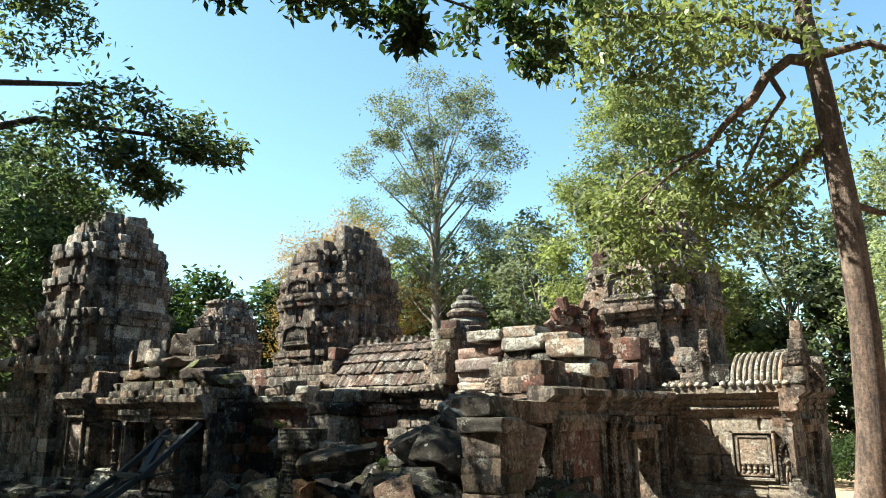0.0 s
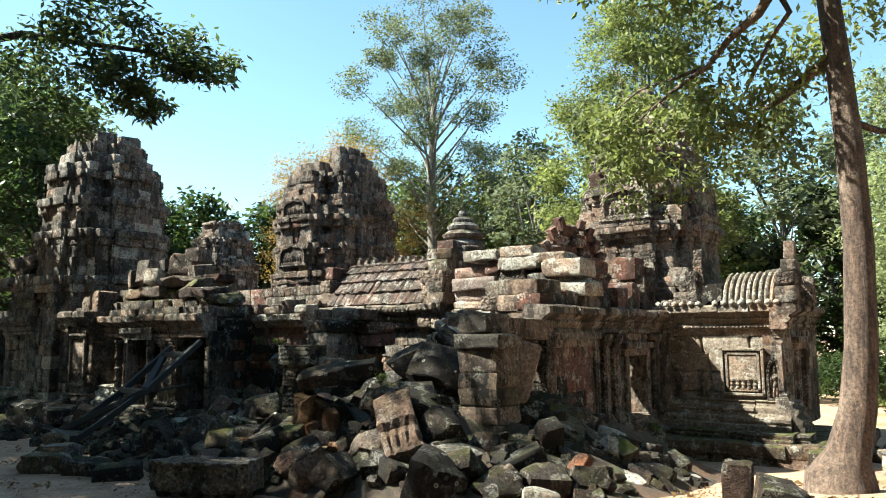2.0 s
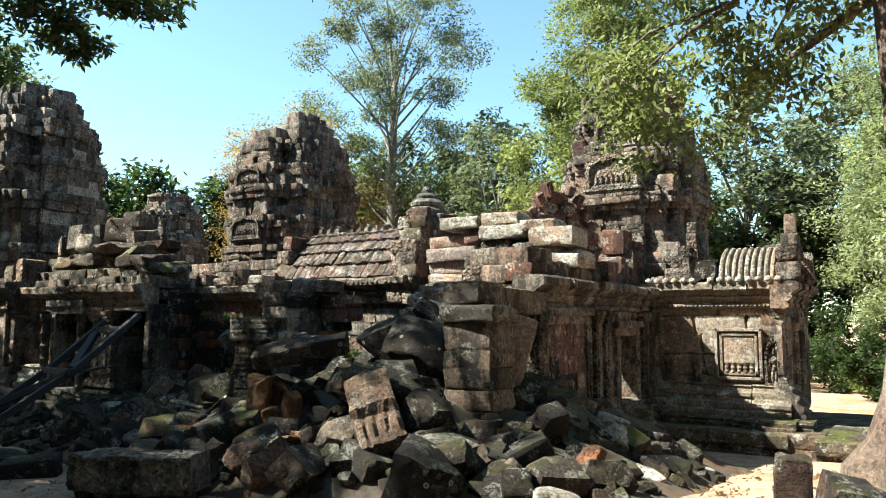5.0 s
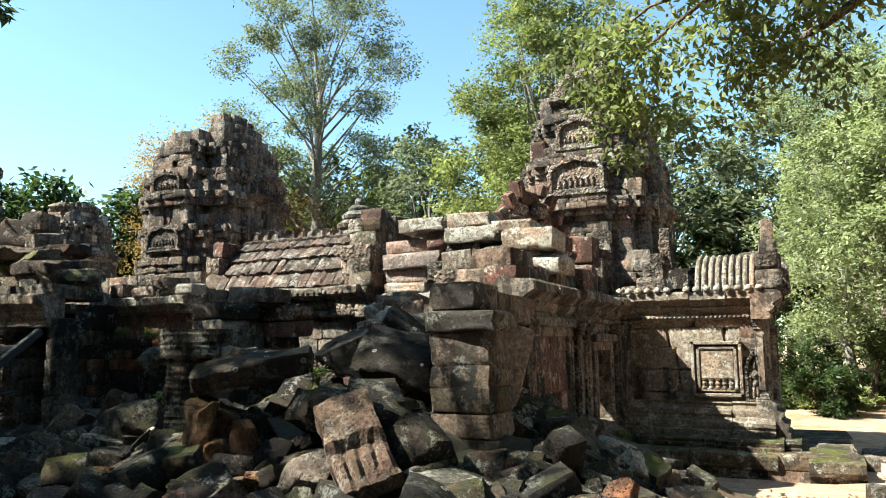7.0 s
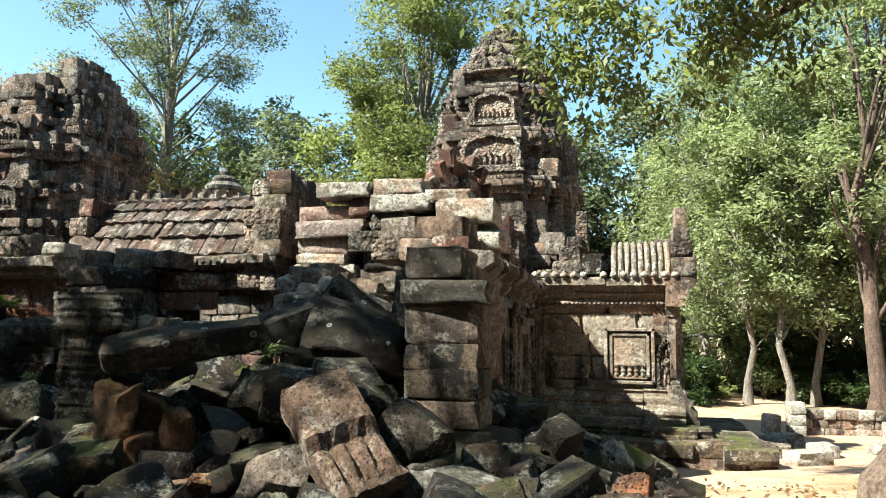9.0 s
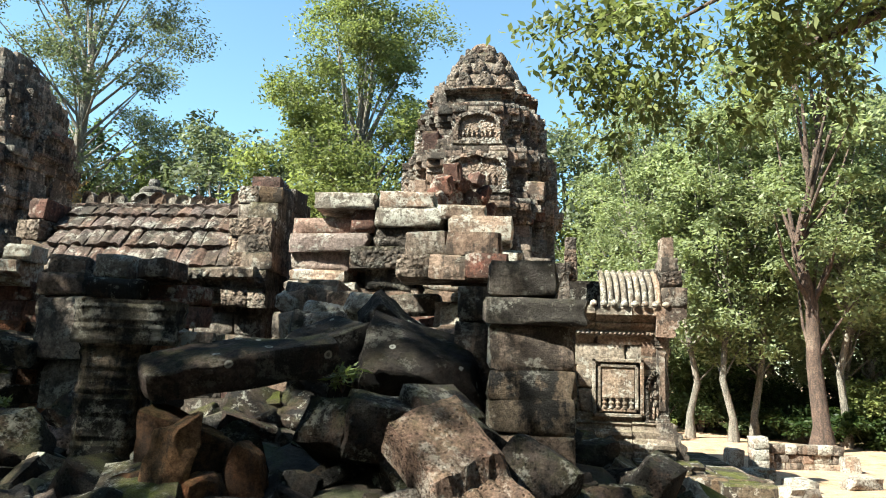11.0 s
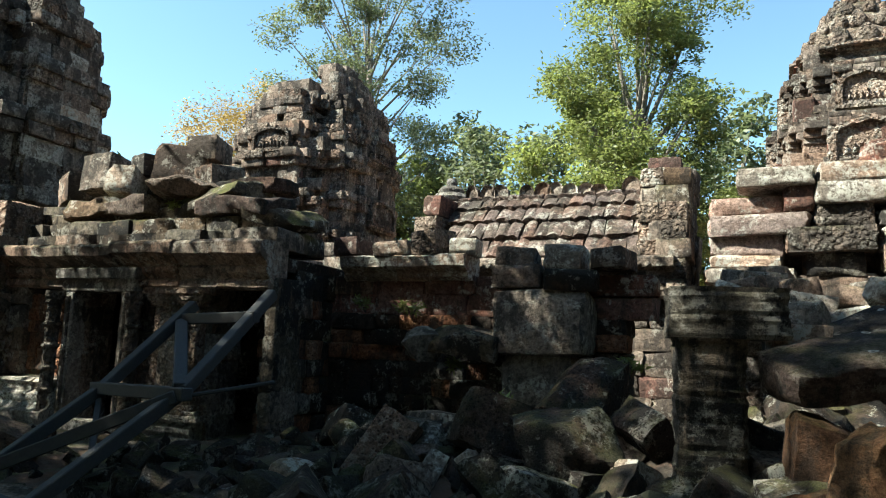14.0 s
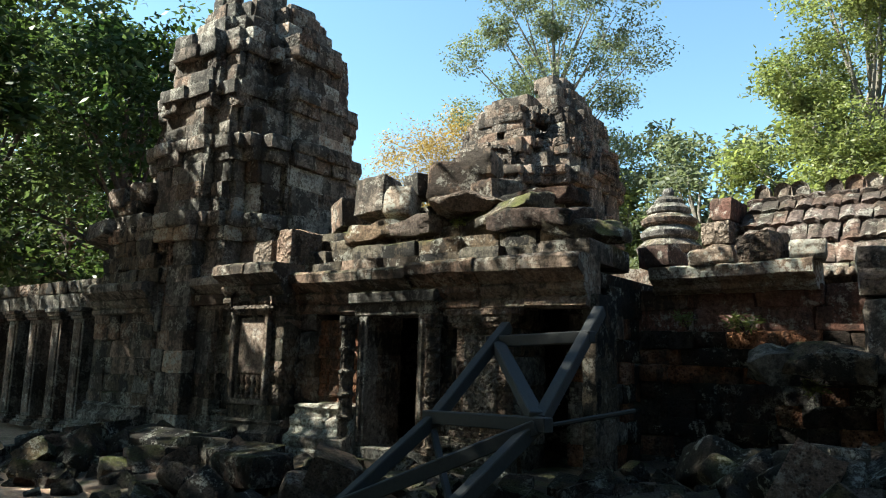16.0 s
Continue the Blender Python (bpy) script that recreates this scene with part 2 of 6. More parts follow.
class Pieces:
    """Blocks that make up one thing: the foremost are objects, the rest one joined mesh."""

    def __init__(self, parent, base):
        self.parent, self.base, self.items = parent, base, []

    def add(self, m, mat, name="stone_block"):
        self.items.append((m, mat, name, RNG.randrange(9)))

    def box(self, x0, x1, y0, y1, z0, z1, mat, tilt=0.0, name="stone_block"):
        t = [RNG.uniform(-tilt, tilt) for _ in range(3)]
        m = pose((x0 + x1) / 2, (y0 + y1) / 2, (z0 + z1) / 2, *t) @ Matrix.Diagonal((x1 - x0, y1 - y0, z1 - z0, 1))
        self.add(m, mat, name)

    def finish(self, limit=300, toward=(0.35, -1.0)):
        inv = Matrix.Translation(-self.base)
        items = sorted(self.items, key=lambda it: -(it[0].translation.x * toward[0] + it[0].translation.y * toward[1] + 0.25 * it[0].translation.z))
        for m, mat, name, k in items[:limit]:
            ob = new(name, pool(mat)[k])
            ob.parent = self.parent
            ob.matrix_basis = inv @ m
        rest = {}
        for m, mat, name, k in items[limit:]:
            rest.setdefault(mat.name, []).append((inv @ m, mat, k))
        for group in rest.values():
            verts, faces = [], []
            for m, mat, k in group:
                co, fs = arrays(pool(mat)[k])
                mm = np.array(m)
                base = len(verts)
                verts.extend((co @ mm[:3, :3].T + mm[:3, 3]).tolist())
                faces.extend([tuple(i + base for i in f) for f in fs])
            me = bpy.data.meshes.new("stonework")
            me.from_pydata(verts, [], faces)
            me.materials.append(group[0][1])
            ob = new("stonework", me)
            ob.parent = self.parent
            tagged(ob, kind="stuff")


def pick(mats):
    return RNG.choices([m for m, _ in mats], [w for _, w in mats])[0]


def run_course(p, ax, ay, bx, by, z0, z1, mats, depth=0.35, out=0.0, length=0.55, loose=0.02, gaps=0.0, name="stone_block"):
    """One course of blocks from a to b; the outer face is to the right of the way from a to b."""
    dx, dy = bx - ax, by - ay
    total = math.hypot(dx, dy)
    if total < 0.08:
        return
    dx, dy = dx / total, dy / total
    n = max(1, round(total / (length * RNG.uniform(0.8, 1.25))))
    cuts = [0.0] + sorted(min(max((i + RNG.uniform(-0.22, 0.22)) / n, 0.02), 0.98) for i in range(1, n)) + [1.0]
    for s0, s1 in zip(cuts, cuts[1:]):
        if RNG.random() < gaps:
            continue
        o = out + RNG.uniform(-loose, loose)
        s = (s0 + s1) / 2 * total
        cx, cy = ax + dx * s + dy * (o - depth / 2), ay + dy * s - dx * (o - depth / 2)
        m = pose(cx, cy, (z0 + z1) / 2, RNG.uniform(-1, 1) * loose * 40, RNG.uniform(-1, 1) * loose * 25, math.degrees(math.atan2(dy, dx)) + RNG.uniform(-1, 1) * loose * 40)
        p.add(m @ Matrix.Diagonal(((s1 - s0) * total + 0.012, depth, z1 - z0 + 0.012, 1)), pick(mats), name)


def redent(cx, cy, a, proj=0.14, arm=0.5, corner=0.8):
    """Outline of a square with stepped corners, anticlockwise."""
    q = [(a * (1 + proj), a * arm), (a, a * arm), (a, a * corner), (a * corner, a * corner), (a * corner, a), (a * arm, a), (a * arm, a * (1 + proj))]
    pts = []
    for k in range(4):
        c, s = round(math.cos(k * math.pi / 2)), round(math.sin(k * math.pi / 2))
        pts += [(cx + x * c - y * s, cy + x * s + y * c) for x, y in q]
    return pts


def box_bm(bm, x0, x1, y0, y1, z0, z1):
    m = Matrix.Translation(((x0 + x1) / 2, (y0 + y1) / 2, (z0 + z1) / 2)) @ Matrix.Diagonal((x1 - x0, y1 - y0, z1 - z0, 1))
    return bmesh.ops.create_cube(bm, size=1, matrix=m)["verts"]


# ---- ground ----
def ground_z(x, y):
    s = -0.643 * x + 0.766 * y
    r = 0.766 * x + 0.643 * y
    right = float(np.interp(s, (0, 5, 9, 11, 15.5), (1.7, 1.45, 1.15, 0.85, 0.3)))
    left = max(right, 1.0)
    w = min(max((r + 3) / 5, 0), 1)
    return left + (right - left) * w


def make_ground():
    def axis():
        near = [-30 + i * 0.4 for i in range(151)]
        return [-900, -300, -120, -60] + near + [60, 120, 300, 900]
    xs, ys = axis(), axis()
    verts = []
    for y in ys:
        for x in xs:
            n = noise.noise(Vector((x * 0.5, y * 0.5, 0))) * 0.05 + noise.noise(Vector((x * 1.9, y * 1.9, 3))) * 0.02
            verts.append((x, y, ground_z(x, y) + n))
    w = len(xs)
    faces = [(j * w + i, j * w + i + 1, (j + 1) * w + i + 1, (j + 1) * w + i) for j in range(len(ys) - 1) for i in range(w - 1)]
    me = bpy.data.meshes.new("ground")
    me.from_pydata(verts, [], faces)
    me.materials.append(GROUND)
    me.shade_smooth()
    tagged(new("ground", me), "bare sandy ground with fallen leaves and thin moss", "ground", kind="structure")


make_ground()

WARM = [(SAND, 6), (GREY, 2), (RED, 0.4), (CARVED, 2)]
COOL = [(GREY, 2), (SAND, 1.5), (CARVED, 1.2), (MOSS_STONE, 6)]
ASHEN = [(GREY, 6), (SAND, 1.5), (CARVED, 1.2), (PALE, 1.0)]
BROWN = [(SAND, 6), (RED, 0.4), (CARVED, 2), (GREY, 1)]



def moulding(name, ax, ay, bx, by, profile, mat, parent=None, z=0.0, back=0.3, worn=1.0):
    """A profile of (out, height) cut into stones along a line; the outer face is to the right of the way from a to b."""
    total = math.hypot(bx - ax, by - ay)
    dx, dy = (bx - ax) / total, (by - ay) / total
    inv = Matrix.Translation(-Vector(parent.matrix_basis.translation)) if parent else Matrix()
    n = max(1, round(total / 0.72))
    cuts = [0.0] + [total * (k + RNG.uniform(-0.2, 0.2)) / n for k in range(1, n)] + [total]
    top = profile[-1][1]
    for s0, s1 in zip(cuts, cuts[1:]):
        bm = bmesh.new()
        chip = RNG.uniform(0.75, 1.0) if RNG.random() < 0.35 else 1.0
        pts = [(-back, profile[0][1])] + [(o * (chip if h > top * 0.6 else 1.0), h) for o, h in profile] + [(-back, top)]
        seg = 3
        ln = s1 - s0 - 0.01
        rings = []
        for i in range(seg + 1):
            s = -ln / 2 + ln * i / seg
            ring = []
            for o, h in pts:
                q = Vector((ax + s * 2.3 + s0, ay + o * 3, h * 4 + z))
                w = noise.noise(q) * 0.035 * (o > 0)
                ring.append(bm.verts.new((s, -(o + w), h + noise.noise(q + Vector((9, 0, 0))) * 0.02)))
            rings.append(ring)
        for a, b in zip(rings, rings[1:]):
            for k in range(len(pts)):
                bm.faces.new((a[k], a[(k + 1) % len(pts)], b[(k + 1) % len(pts)], b[k]))
        bm.faces.new(rings[0][::-1])
        bm.faces.new(rings[-1])
        bmesh.ops.recalc_face_normals(bm, faces=bm.faces)
        ob = part(name, bm, mat, parent)
        mid = (s0 + s1) / 2
        j = 0.02 * worn
        ob.matrix_basis = inv @ pose(ax + dx * mid + RNG.uniform(-j, j) * dy, ay + dy * mid - RNG.uniform(-j, j) * dx, z + RNG.uniform(-j, j) * 0.7, RNG.uniform(-1.2, 1.2) * worn, RNG.uniform(-1, 1) * worn, math.degrees(math.atan2(dy, dx)) + RNG.uniform(-1.5, 1.5) * worn)


BASE_PROFILE = [(0.3, 0.0), (0.3, 0.14), (0.24, 0.17), (0.27, 0.24), (0.27, 0.31), (0.17, 0.35), (0.13, 0.42), (0.18, 0.47), (0.18, 0.53), (0.07, 0.57), (0.05, 0.64), (0.09, 0.68), (0.0, 0.72)]
CORNICE_PROFILE = [(0.0, 0.0), (0.06, 0.03), (0.06, 0.1), (0.02, 0.13), (0.1, 0.2), (0.12, 0.26), (0.08, 0.29), (0.2, 0.38), (0.27, 0.42), (0.27, 0.54), (0.22, 0.58)]
SMALL_BASE = [(0.14, 0.0), (0.14, 0.07), (0.1, 0.09), (0.12, 0.14), (0.06, 0.18), (0.08, 0.23), (0.0, 0.27)]


def lathe(profile, seg=12):
    bm = bmesh.new()
    rings = []
    for r, z in profile:
        rings.append([bm.verts.new((r * math.cos(2 * math.pi * k / seg), r * math.sin(2 * math.pi * k / seg), z)) for k in range(seg)])
    for a, b in zip(rings, rings[1:]):
        for k in range(seg):
            bm.faces.new((a[k], a[(k + 1) % seg], b[(k + 1) % seg], b[k]))
    bm.faces.new(rings[0][::-1])
    bm.faces.new(rings[-1])
    return bm


def fronton_bm(w, h, d, seed):
    """A carved pediment facing -y: arched slab, raised rim with leaf tips, a sunk panel with a row of worn reliefs, moulded foot."""
    r = random.Random(seed)
    bm = bmesh.new()
    half = [(0.5, 0.0), (0.51, 0.4), (0.49, 0.66), (0.43, 0.84), (0.3, 0.92), (0.14, 0.96)]
    outline = [(-x * w, z * h) for x, z in half] + [(0.0, h * 1.04)] + [(x * w, z * h) for x, z in half[::-1]]
    f = [bm.verts.new((x, 0.0, z)) for x, z in outline]
    g = [bm.verts.new((x, d, z)) for x, z in outline]
    bm.faces.new(f)
    bm.faces.new(g[::-1])
    for k in range(len(f)):
        bm.faces.new((f[k - 1], f[k], g[k], g[k - 1]))
    for (x0, z0), (x1, z1) in zip(outline, outline[1:]):
        ln = math.hypot(x1 - x0, z1 - z0)
        for scale, t, y in ((0.92, 0.11, -0.03),):
            m = Matrix.Translation(((x0 + x1) / 2 * scale, y, (z0 + z1) / 2 * scale + 0.03 * h)) @ Matrix.Rotation(-math.atan2(z1 - z0, x1 - x0), 4, "Y") @ Matrix.Diagonal((ln * scale + 0.03, 0.1, t * h * r.uniform(0.75, 1.15), 1))
            bmesh.ops.create_cube(bm, size=1, matrix=m)
        m = Matrix.Translation(((x0 + x1) / 2, 0.05, (z0 + z1) / 2)) @ Matrix.Rotation(r.uniform(-0.4, 0.4), 4, "Y") @ Matrix.Diagonal((0.09 * w, 0.16, r.uniform(0.14, 0.26) * h, 1))
        bmesh.ops.create_icosphere(bm, subdivisions=1, radius=0.5, matrix=m)
    n = 7
    for k in range(n):
        x = (k - (n - 1) / 2) * w * 0.1
        hh = (0.36 if k == n // 2 else 0.27) * h * r.uniform(0.85, 1.1)
        for dz, sx, sz in ((0.32, 0.07, 0.75), (0.8, 0.045, 0.3)):
            m = Matrix.Translation((x, -0.01, 0.16 * h + hh * dz)) @ Matrix.Diagonal((sx * w, 0.11, sz * hh, 1))
            bmesh.ops.create_icosphere(bm, subdivisions=1, radius=0.5, matrix=m)
    box_bm(bm, -w * 0.4, w * 0.4, -0.07, 0.1, 0.04 * h, 0.13 * h)
    box_bm(bm, -w * 0.55, w * 0.55, -0.1, d, -0.06 * h, 0.02 * h)
    box_bm(bm, -w * 0.5, w * 0.5, -0.05, d, -0.16 * h, -0.06 * h)
    for v in bm.verts:
        v.co += Vector((noise.noise(v.co * 9), noise.noise(v.co * 9 + Vector((5, 0, seed))), noise.noise(v.co * 9 + Vector((0, 9, 0))))) * 0.018
    bmesh.ops.recalc_face_normals(bm, faces=bm.faces)
    return bm


def fronton(parent, x, y, z, w, h, rz, mat=None, d=0.35, seed=1):
    ob = part("pediment", fronton_bm(w, h, d, seed), mat or CARVED, parent, "carved stone pediment")
    ob.matrix_basis = (parent.matrix_basis.inverted() if parent else Matrix()) @ pose(x, y, z, RNG.uniform(-1, 1), 0, rz)
    return ob


# ---- towers ----
def tower(name, label, cx, cy, tiers, mats, course=0.3, rough=0.03, arm=0.5, gaps=0.0, limit=300, peds=()):
    """tiers: (z0, z1, half width at foot, half width at head). peds: (tier, width, height)."""
    base = Vector((cx, cy, tiers[0][0]))
    thing = tagged(empty(name, *base), label, "tower")
    p = Pieces(thing, base)
    core = bmesh.new()
    cx0 = cx
    for ti, (z0, z1, a0, a1, *shift) in enumerate(tiers):
        cx = cx0 + (shift[0] if shift else 0.0)
        dx = cx - cx0
        box_bm(core, dx - a1 * 0.72, dx + a1 * 0.72, -a1 * 0.72, a1 * 0.72, z0 - base.z - 0.05, z1 - base.z - 0.2)
        span = z1 - z0
        thin = min(0.15, span * 0.13)
        rows = [(thin, 0.13), (thin, 0.07), (thin * 0.8, 0.02)]
        body = span - 6.4 * thin
        nb = max(1, round(body / course))
        rows += [(body / nb, RNG.uniform(-0.05, 0.02)) for _ in range(nb)]
        rows += [(thin * 0.8, 0.05), (thin, 0.12), (thin, 0.2), (thin * 0.8, 0.14)]
        za = z0
        for h, out in rows:
            zb = za + h
            f = (za - z0) / span
            pts = redent(cx, cy, a0 + (a1 - a0) * f, arm=arm)
            for q, r in zip(pts, pts[1:] + pts[:1]):
                run_course(p, *q, *r, za, zb, mats, depth=0.5, out=out + RNG.uniform(-rough, rough) * 1.3, length=0.46, loose=rough * (1 if h > 0.16 else 0.6), gaps=gaps * (ti / len(tiers)))
            za = zb
        if ti:
            for sx, sy in ((1, 1), (-1, 1), (1, -1), (-1, -1)):
                if RNG.random() < 0.7:
                    s = a0 * 0.16
                    p.box(cx + sx * a0 * 0.9 - s, cx + sx * a0 * 0.9 + s, cy + sy * a0 * 0.9 - s, cy + sy * a0 * 0.9 + s, z0, z0 + RNG.uniform(0.35, 0.6), pick(mats), tilt=5)
    part("core", core, DARK, thing)
    cx = cx0
    for ti, w, h in peds:
        z0, z1, a0, a1 = tiers[ti][:4]
        for k, (ox, oy, rz) in enumerate(((0, -1, 0), (-1, 0, -90), (1, 0, 90))):
            d = a0 * 1.14 + 0.1
            fronton(thing, cx + ox * d, cy + oy * d, z0 + 0.14, w, h, rz, PALE_CARVED, seed=ti * 3 + k, d=0.4)
    p.finish(limit)
    return thing


def eroded_tower(name, label, cx, cy, profile, ledges, mats, trim, split, split_z, split_w, heads, seed, peds=()):
    """A collapsed tower whose courses wander in and out. profile: (height, half width); split: the direction across the cleft; heads: heights of its two halves."""
    r = random.Random(seed)
    z, top = profile[0][0], max(heads)
    base = Vector((cx, cy, z))
    thing = tagged(empty(name, *base), label, "tower")
    p = Pieces(thing, base)
    zs, halves = [q[0] for q in profile], [q[1] for q in profile]
    ux, uy = split
    while z < top:
        h = r.uniform(0.27, 0.46)
        a = float(np.interp(z + h / 2, zs, halves))
        out = 0.0
        for lz in ledges:
            if 0 <= lz - z < 0.6:
                out = 0.24 * (1 - (lz - z) / 0.75)
                h = min(h, 0.24)
            elif -0.5 < lz - z < 0:
                out = -0.06
        pts = redent(cx, cy, a, proj=0.13, arm=0.46, corner=0.77)
        for q, e in zip(pts, pts[1:] + pts[:1]):
            total = math.hypot(e[0] - q[0], e[1] - q[1])
            dx, dy = (e[0] - q[0]) / total, (e[1] - q[1]) / total
            n = max(1, round(total / r.uniform(0.42, 0.75)))
            cuts = [0.0] + [(k + r.uniform(-0.2, 0.2)) / n for k in range(1, n)] + [1.0]
            for s0, s1 in zip(cuts, cuts[1:]):
                m = (s0 + s1) / 2 * total
                mx, my = q[0] + dx * m - cx, q[1] + dy * m - cy
                side = mx * ux + my * uy
                front = mx * uy - my * ux > -0.3 * a
                wob = 0.12 * noise.noise(Vector((z * 1.4, seed, 0)))
                o = out + 0.2 * noise.noise(Vector((mx * 0.8, my * 0.8, z * 0.55 + seed))) + 0.08 * noise.noise(Vector((mx * 1.7, my * 1.7, z * 0.9))) + r.uniform(-0.015, 0.015)
                if front and abs(side + wob) < split_w * 1.6 and z > split_z - 1.6:
                    o -= 0.42
                if front and abs(side + wob) < split_w and z > split_z:
                    continue
                head = heads[0] if side < 0 else heads[1]
                if z + h * 0.5 > head - 0.55 * abs(noise.noise(Vector((mx * 1.6, my * 1.6, seed)))):
                    continue
                if z > head - 1.6 and r.random() < (0.5 if z > head - 0.4 else 0.06):
                    continue
                depth = min(0.7, a * 0.8)
                mm = pose(q[0] + dx * m + dy * (o - depth / 2), q[1] + dy * m - dx * (o - depth / 2), z + h / 2, r.gauss(0, 1.0), r.gauss(0, 1.0), math.degrees(math.atan2(dy, dx)) + r.gauss(0, 2))
                p.add(mm @ Matrix.Diagonal(((s1 - s0) * total + 0.03, depth, h + 0.025, 1)), trim if out > 0.12 and r.random() < 0.7 else pick(mats))
        z += h
    core = bmesh.new()
    turn = Matrix.Rotation(math.atan2(uy, ux), 4, "Z")
    zc = profile[0][0]
    while zc < top - 0.5:
        a = float(np.interp(zc + 0.5, zs, halves))
        if zc + 0.5 < split_z - 1.6:
            bmesh.ops.create_cube(core, size=1, matrix=Matrix.Translation((0, 0, zc + 0.25 - base.z)) @ Matrix.Diagonal((a * 1.3, a * 1.3, 0.52, 1)))
        else:
            for sgn, head in ((-1, heads[0]), (1, heads[1])):
                if zc < head - 0.8:
                    bmesh.ops.create_cube(core, size=1, matrix=turn @ Matrix.Translation((sgn * a * 0.4, 0.0, zc + 0.25 - base.z)) @ Matrix.Diagonal((a * 0.5, a * 1.0, 0.52, 1)))
            bmesh.ops.create_cube(core, size=1, matrix=turn @ Matrix.Translation((0, a * 0.45, min(zc, min(heads) - 1.3) + 0.25 - base.z)) @ Matrix.Diagonal((a * 0.9, a * 0.3, 0.52, 1)))
        zc += 0.5
    part("core", core, DARK, thing)
    for z0, w, h, k in peds:
        a = float(np.interp(z0, zs, halves)) * 1.13 + 0.12
        for ox, oy, rz in ((0, -1, 0), (1, 0, 90)):
            fronton(thing, cx + ox * a, cy + oy * a, z0, w, h, rz, trim, seed=k, d=0.4)
    p.finish(300)
    return thing


eroded_tower("tower", "ruined grey sandstone tower split at the head by a cleft", -23.2, 12.9,
             [(1.0, 1.75), (4.5, 1.64), (6.2, 1.55), (7.4, 1.48), (8.2, 1.36), (8.9, 1.16), (9.4, 0.92), (10.0, 0.7)], (5.0, 6.4, 7.5, 8.5), ASHEN, GREY, (0.53, 0.85), 8.6, 0.2, (9.7, 9.75), 4)
eroded_tower("tower", "dark brown ruined sandstone tower split in two halves", -22.7, 23.1,
             [(1.0, 2.2), (5.0, 2.1), (7.3, 2.05), (8.8, 1.97), (9.7, 1.68), (10.4, 1.4), (11.2, 1.0)], (5.6, 6.9, 8.0, 8.95, 9.8), BROWN, CARVED, (0.8, 0.6), 8.3, 0.17, (10.45, 11.2), 9, ((6.1, 1.5, 0.8, 3), (8.1, 1.3, 0.7, 5)))
LOTUS = tower("tower", "sandstone tower with lotus crown and carved pediments", -7.75, 20.75,
      [(0.8, 4.4, 1.7, 1.65), (4.4, 6.2, 1.55, 1.5), (6.2, 7.35, 1.42, 1.36), (7.35, 8.45, 1.2, 1.12), (8.45, 8.9, 1.0, 0.98)], WARM, course=0.24, rough=0.02, peds=((2, 1.35, 0.85), (3, 1.0, 0.72)))


def lotus_crown(thing, cx, cy):
    """Rings of bulging lotus petals that end in a rounded knob."""
    r = random.Random(5)
    for z, rad, count, h, w in ((8.85, 1.06, 13, 0.56, 0.46), (9.32, 0.84, 12, 0.44, 0.4), (9.68, 0.62, 10, 0.36, 0.34), (9.97, 0.4, 7, 0.28, 0.3)):
        drum = part("drum", lathe([(rad * 0.9, 0), (rad * 0.94, h * 0.6), (rad * 0.7, h)], 20), SAND, thing, smooth=True)
        drum.matrix_basis = thing.matrix_basis.inverted() @ pose(cx, cy, z)
        bm = bmesh.new()
        bmesh.ops.create_icosphere(bm, subdivisions=2, radius=0.5)
        for v in bm.verts:
            v.co.y *= 1 - 0.75 * max(0.0, v.co.z)
            v.co.x += 0.25 * max(0.0, v.co.z)
            v.co *= 1 + 0.3 * noise.noise(v.co * 3 + Vector((z, 0, 0)))
        me = mesh_from("lotus_petal", bm, CARVED, True)
        for k in range(count):
            a = 2 * math.pi * (k + r.uniform(-0.1, 0.1)) / count
            ob = new("lotus_petal", me)
            ob.parent = thing
            ob.matrix_basis = thing.matrix_basis.inverted() @ pose(cx + rad * 0.93 * math.cos(a), cy + rad * 0.93 * math.sin(a), z + h * 0.45, r.uniform(-6, 6), -8 + r.uniform(-8, 8), math.degrees(a)) @ Matrix.Diagonal((0.22, w * r.uniform(0.85, 1.1), h * r.uniform(0.9, 1.1), 1))
    knob = part("knob", lathe([(0.3, 0), (0.33, 0.1), (0.24, 0.2), (0.1, 0.27), (0.02, 0.28)], 14), SAND, thing, smooth=True)
    knob.matrix_basis = thing.matrix_basis.inverted() @ pose(cx, cy, 10.15)


lotus_crown(LOTUS, -7.75, 20.75)
tower("tower", "small weathered grey tower far behind", -34.6, 26.2, [(0.8, 5.2, 1.75, 1.7), (5.2, 7.3, 1.6, 1.5), (7.3, 8.6, 1.4, 1.2), (8.6, 9.6, 1.0, 0.7)], ASHEN, course=0.36, rough=0.06, gaps=0.1, limit=150)


def stupa_top(x, y, z):
    thing = tagged(empty("stupa", x, y, 0.8), "ringed stone stupa top behind the gallery roof", "stupa")
    for k, (r, h, zz) in enumerate(((1.35, 6.1, 0.0), (1.2, 0.6, 6.1), (1.05, 0.55, 6.7), (1.02, 0.45, 7.25), (0.8, 0.42, 7.7), (0.52, 0.32, 8.1), (0.22, 0.38, 8.4))):
        ring = part("ring", lathe([(r * 0.85, 0), (r, h * 0.2), (r * 1.05, h * 0.55), (r * 0.8, h)], 18), GREY, thing)
        ring.location = (0, 0, zz)


stupa_top(-21.5, 31.2, 0)


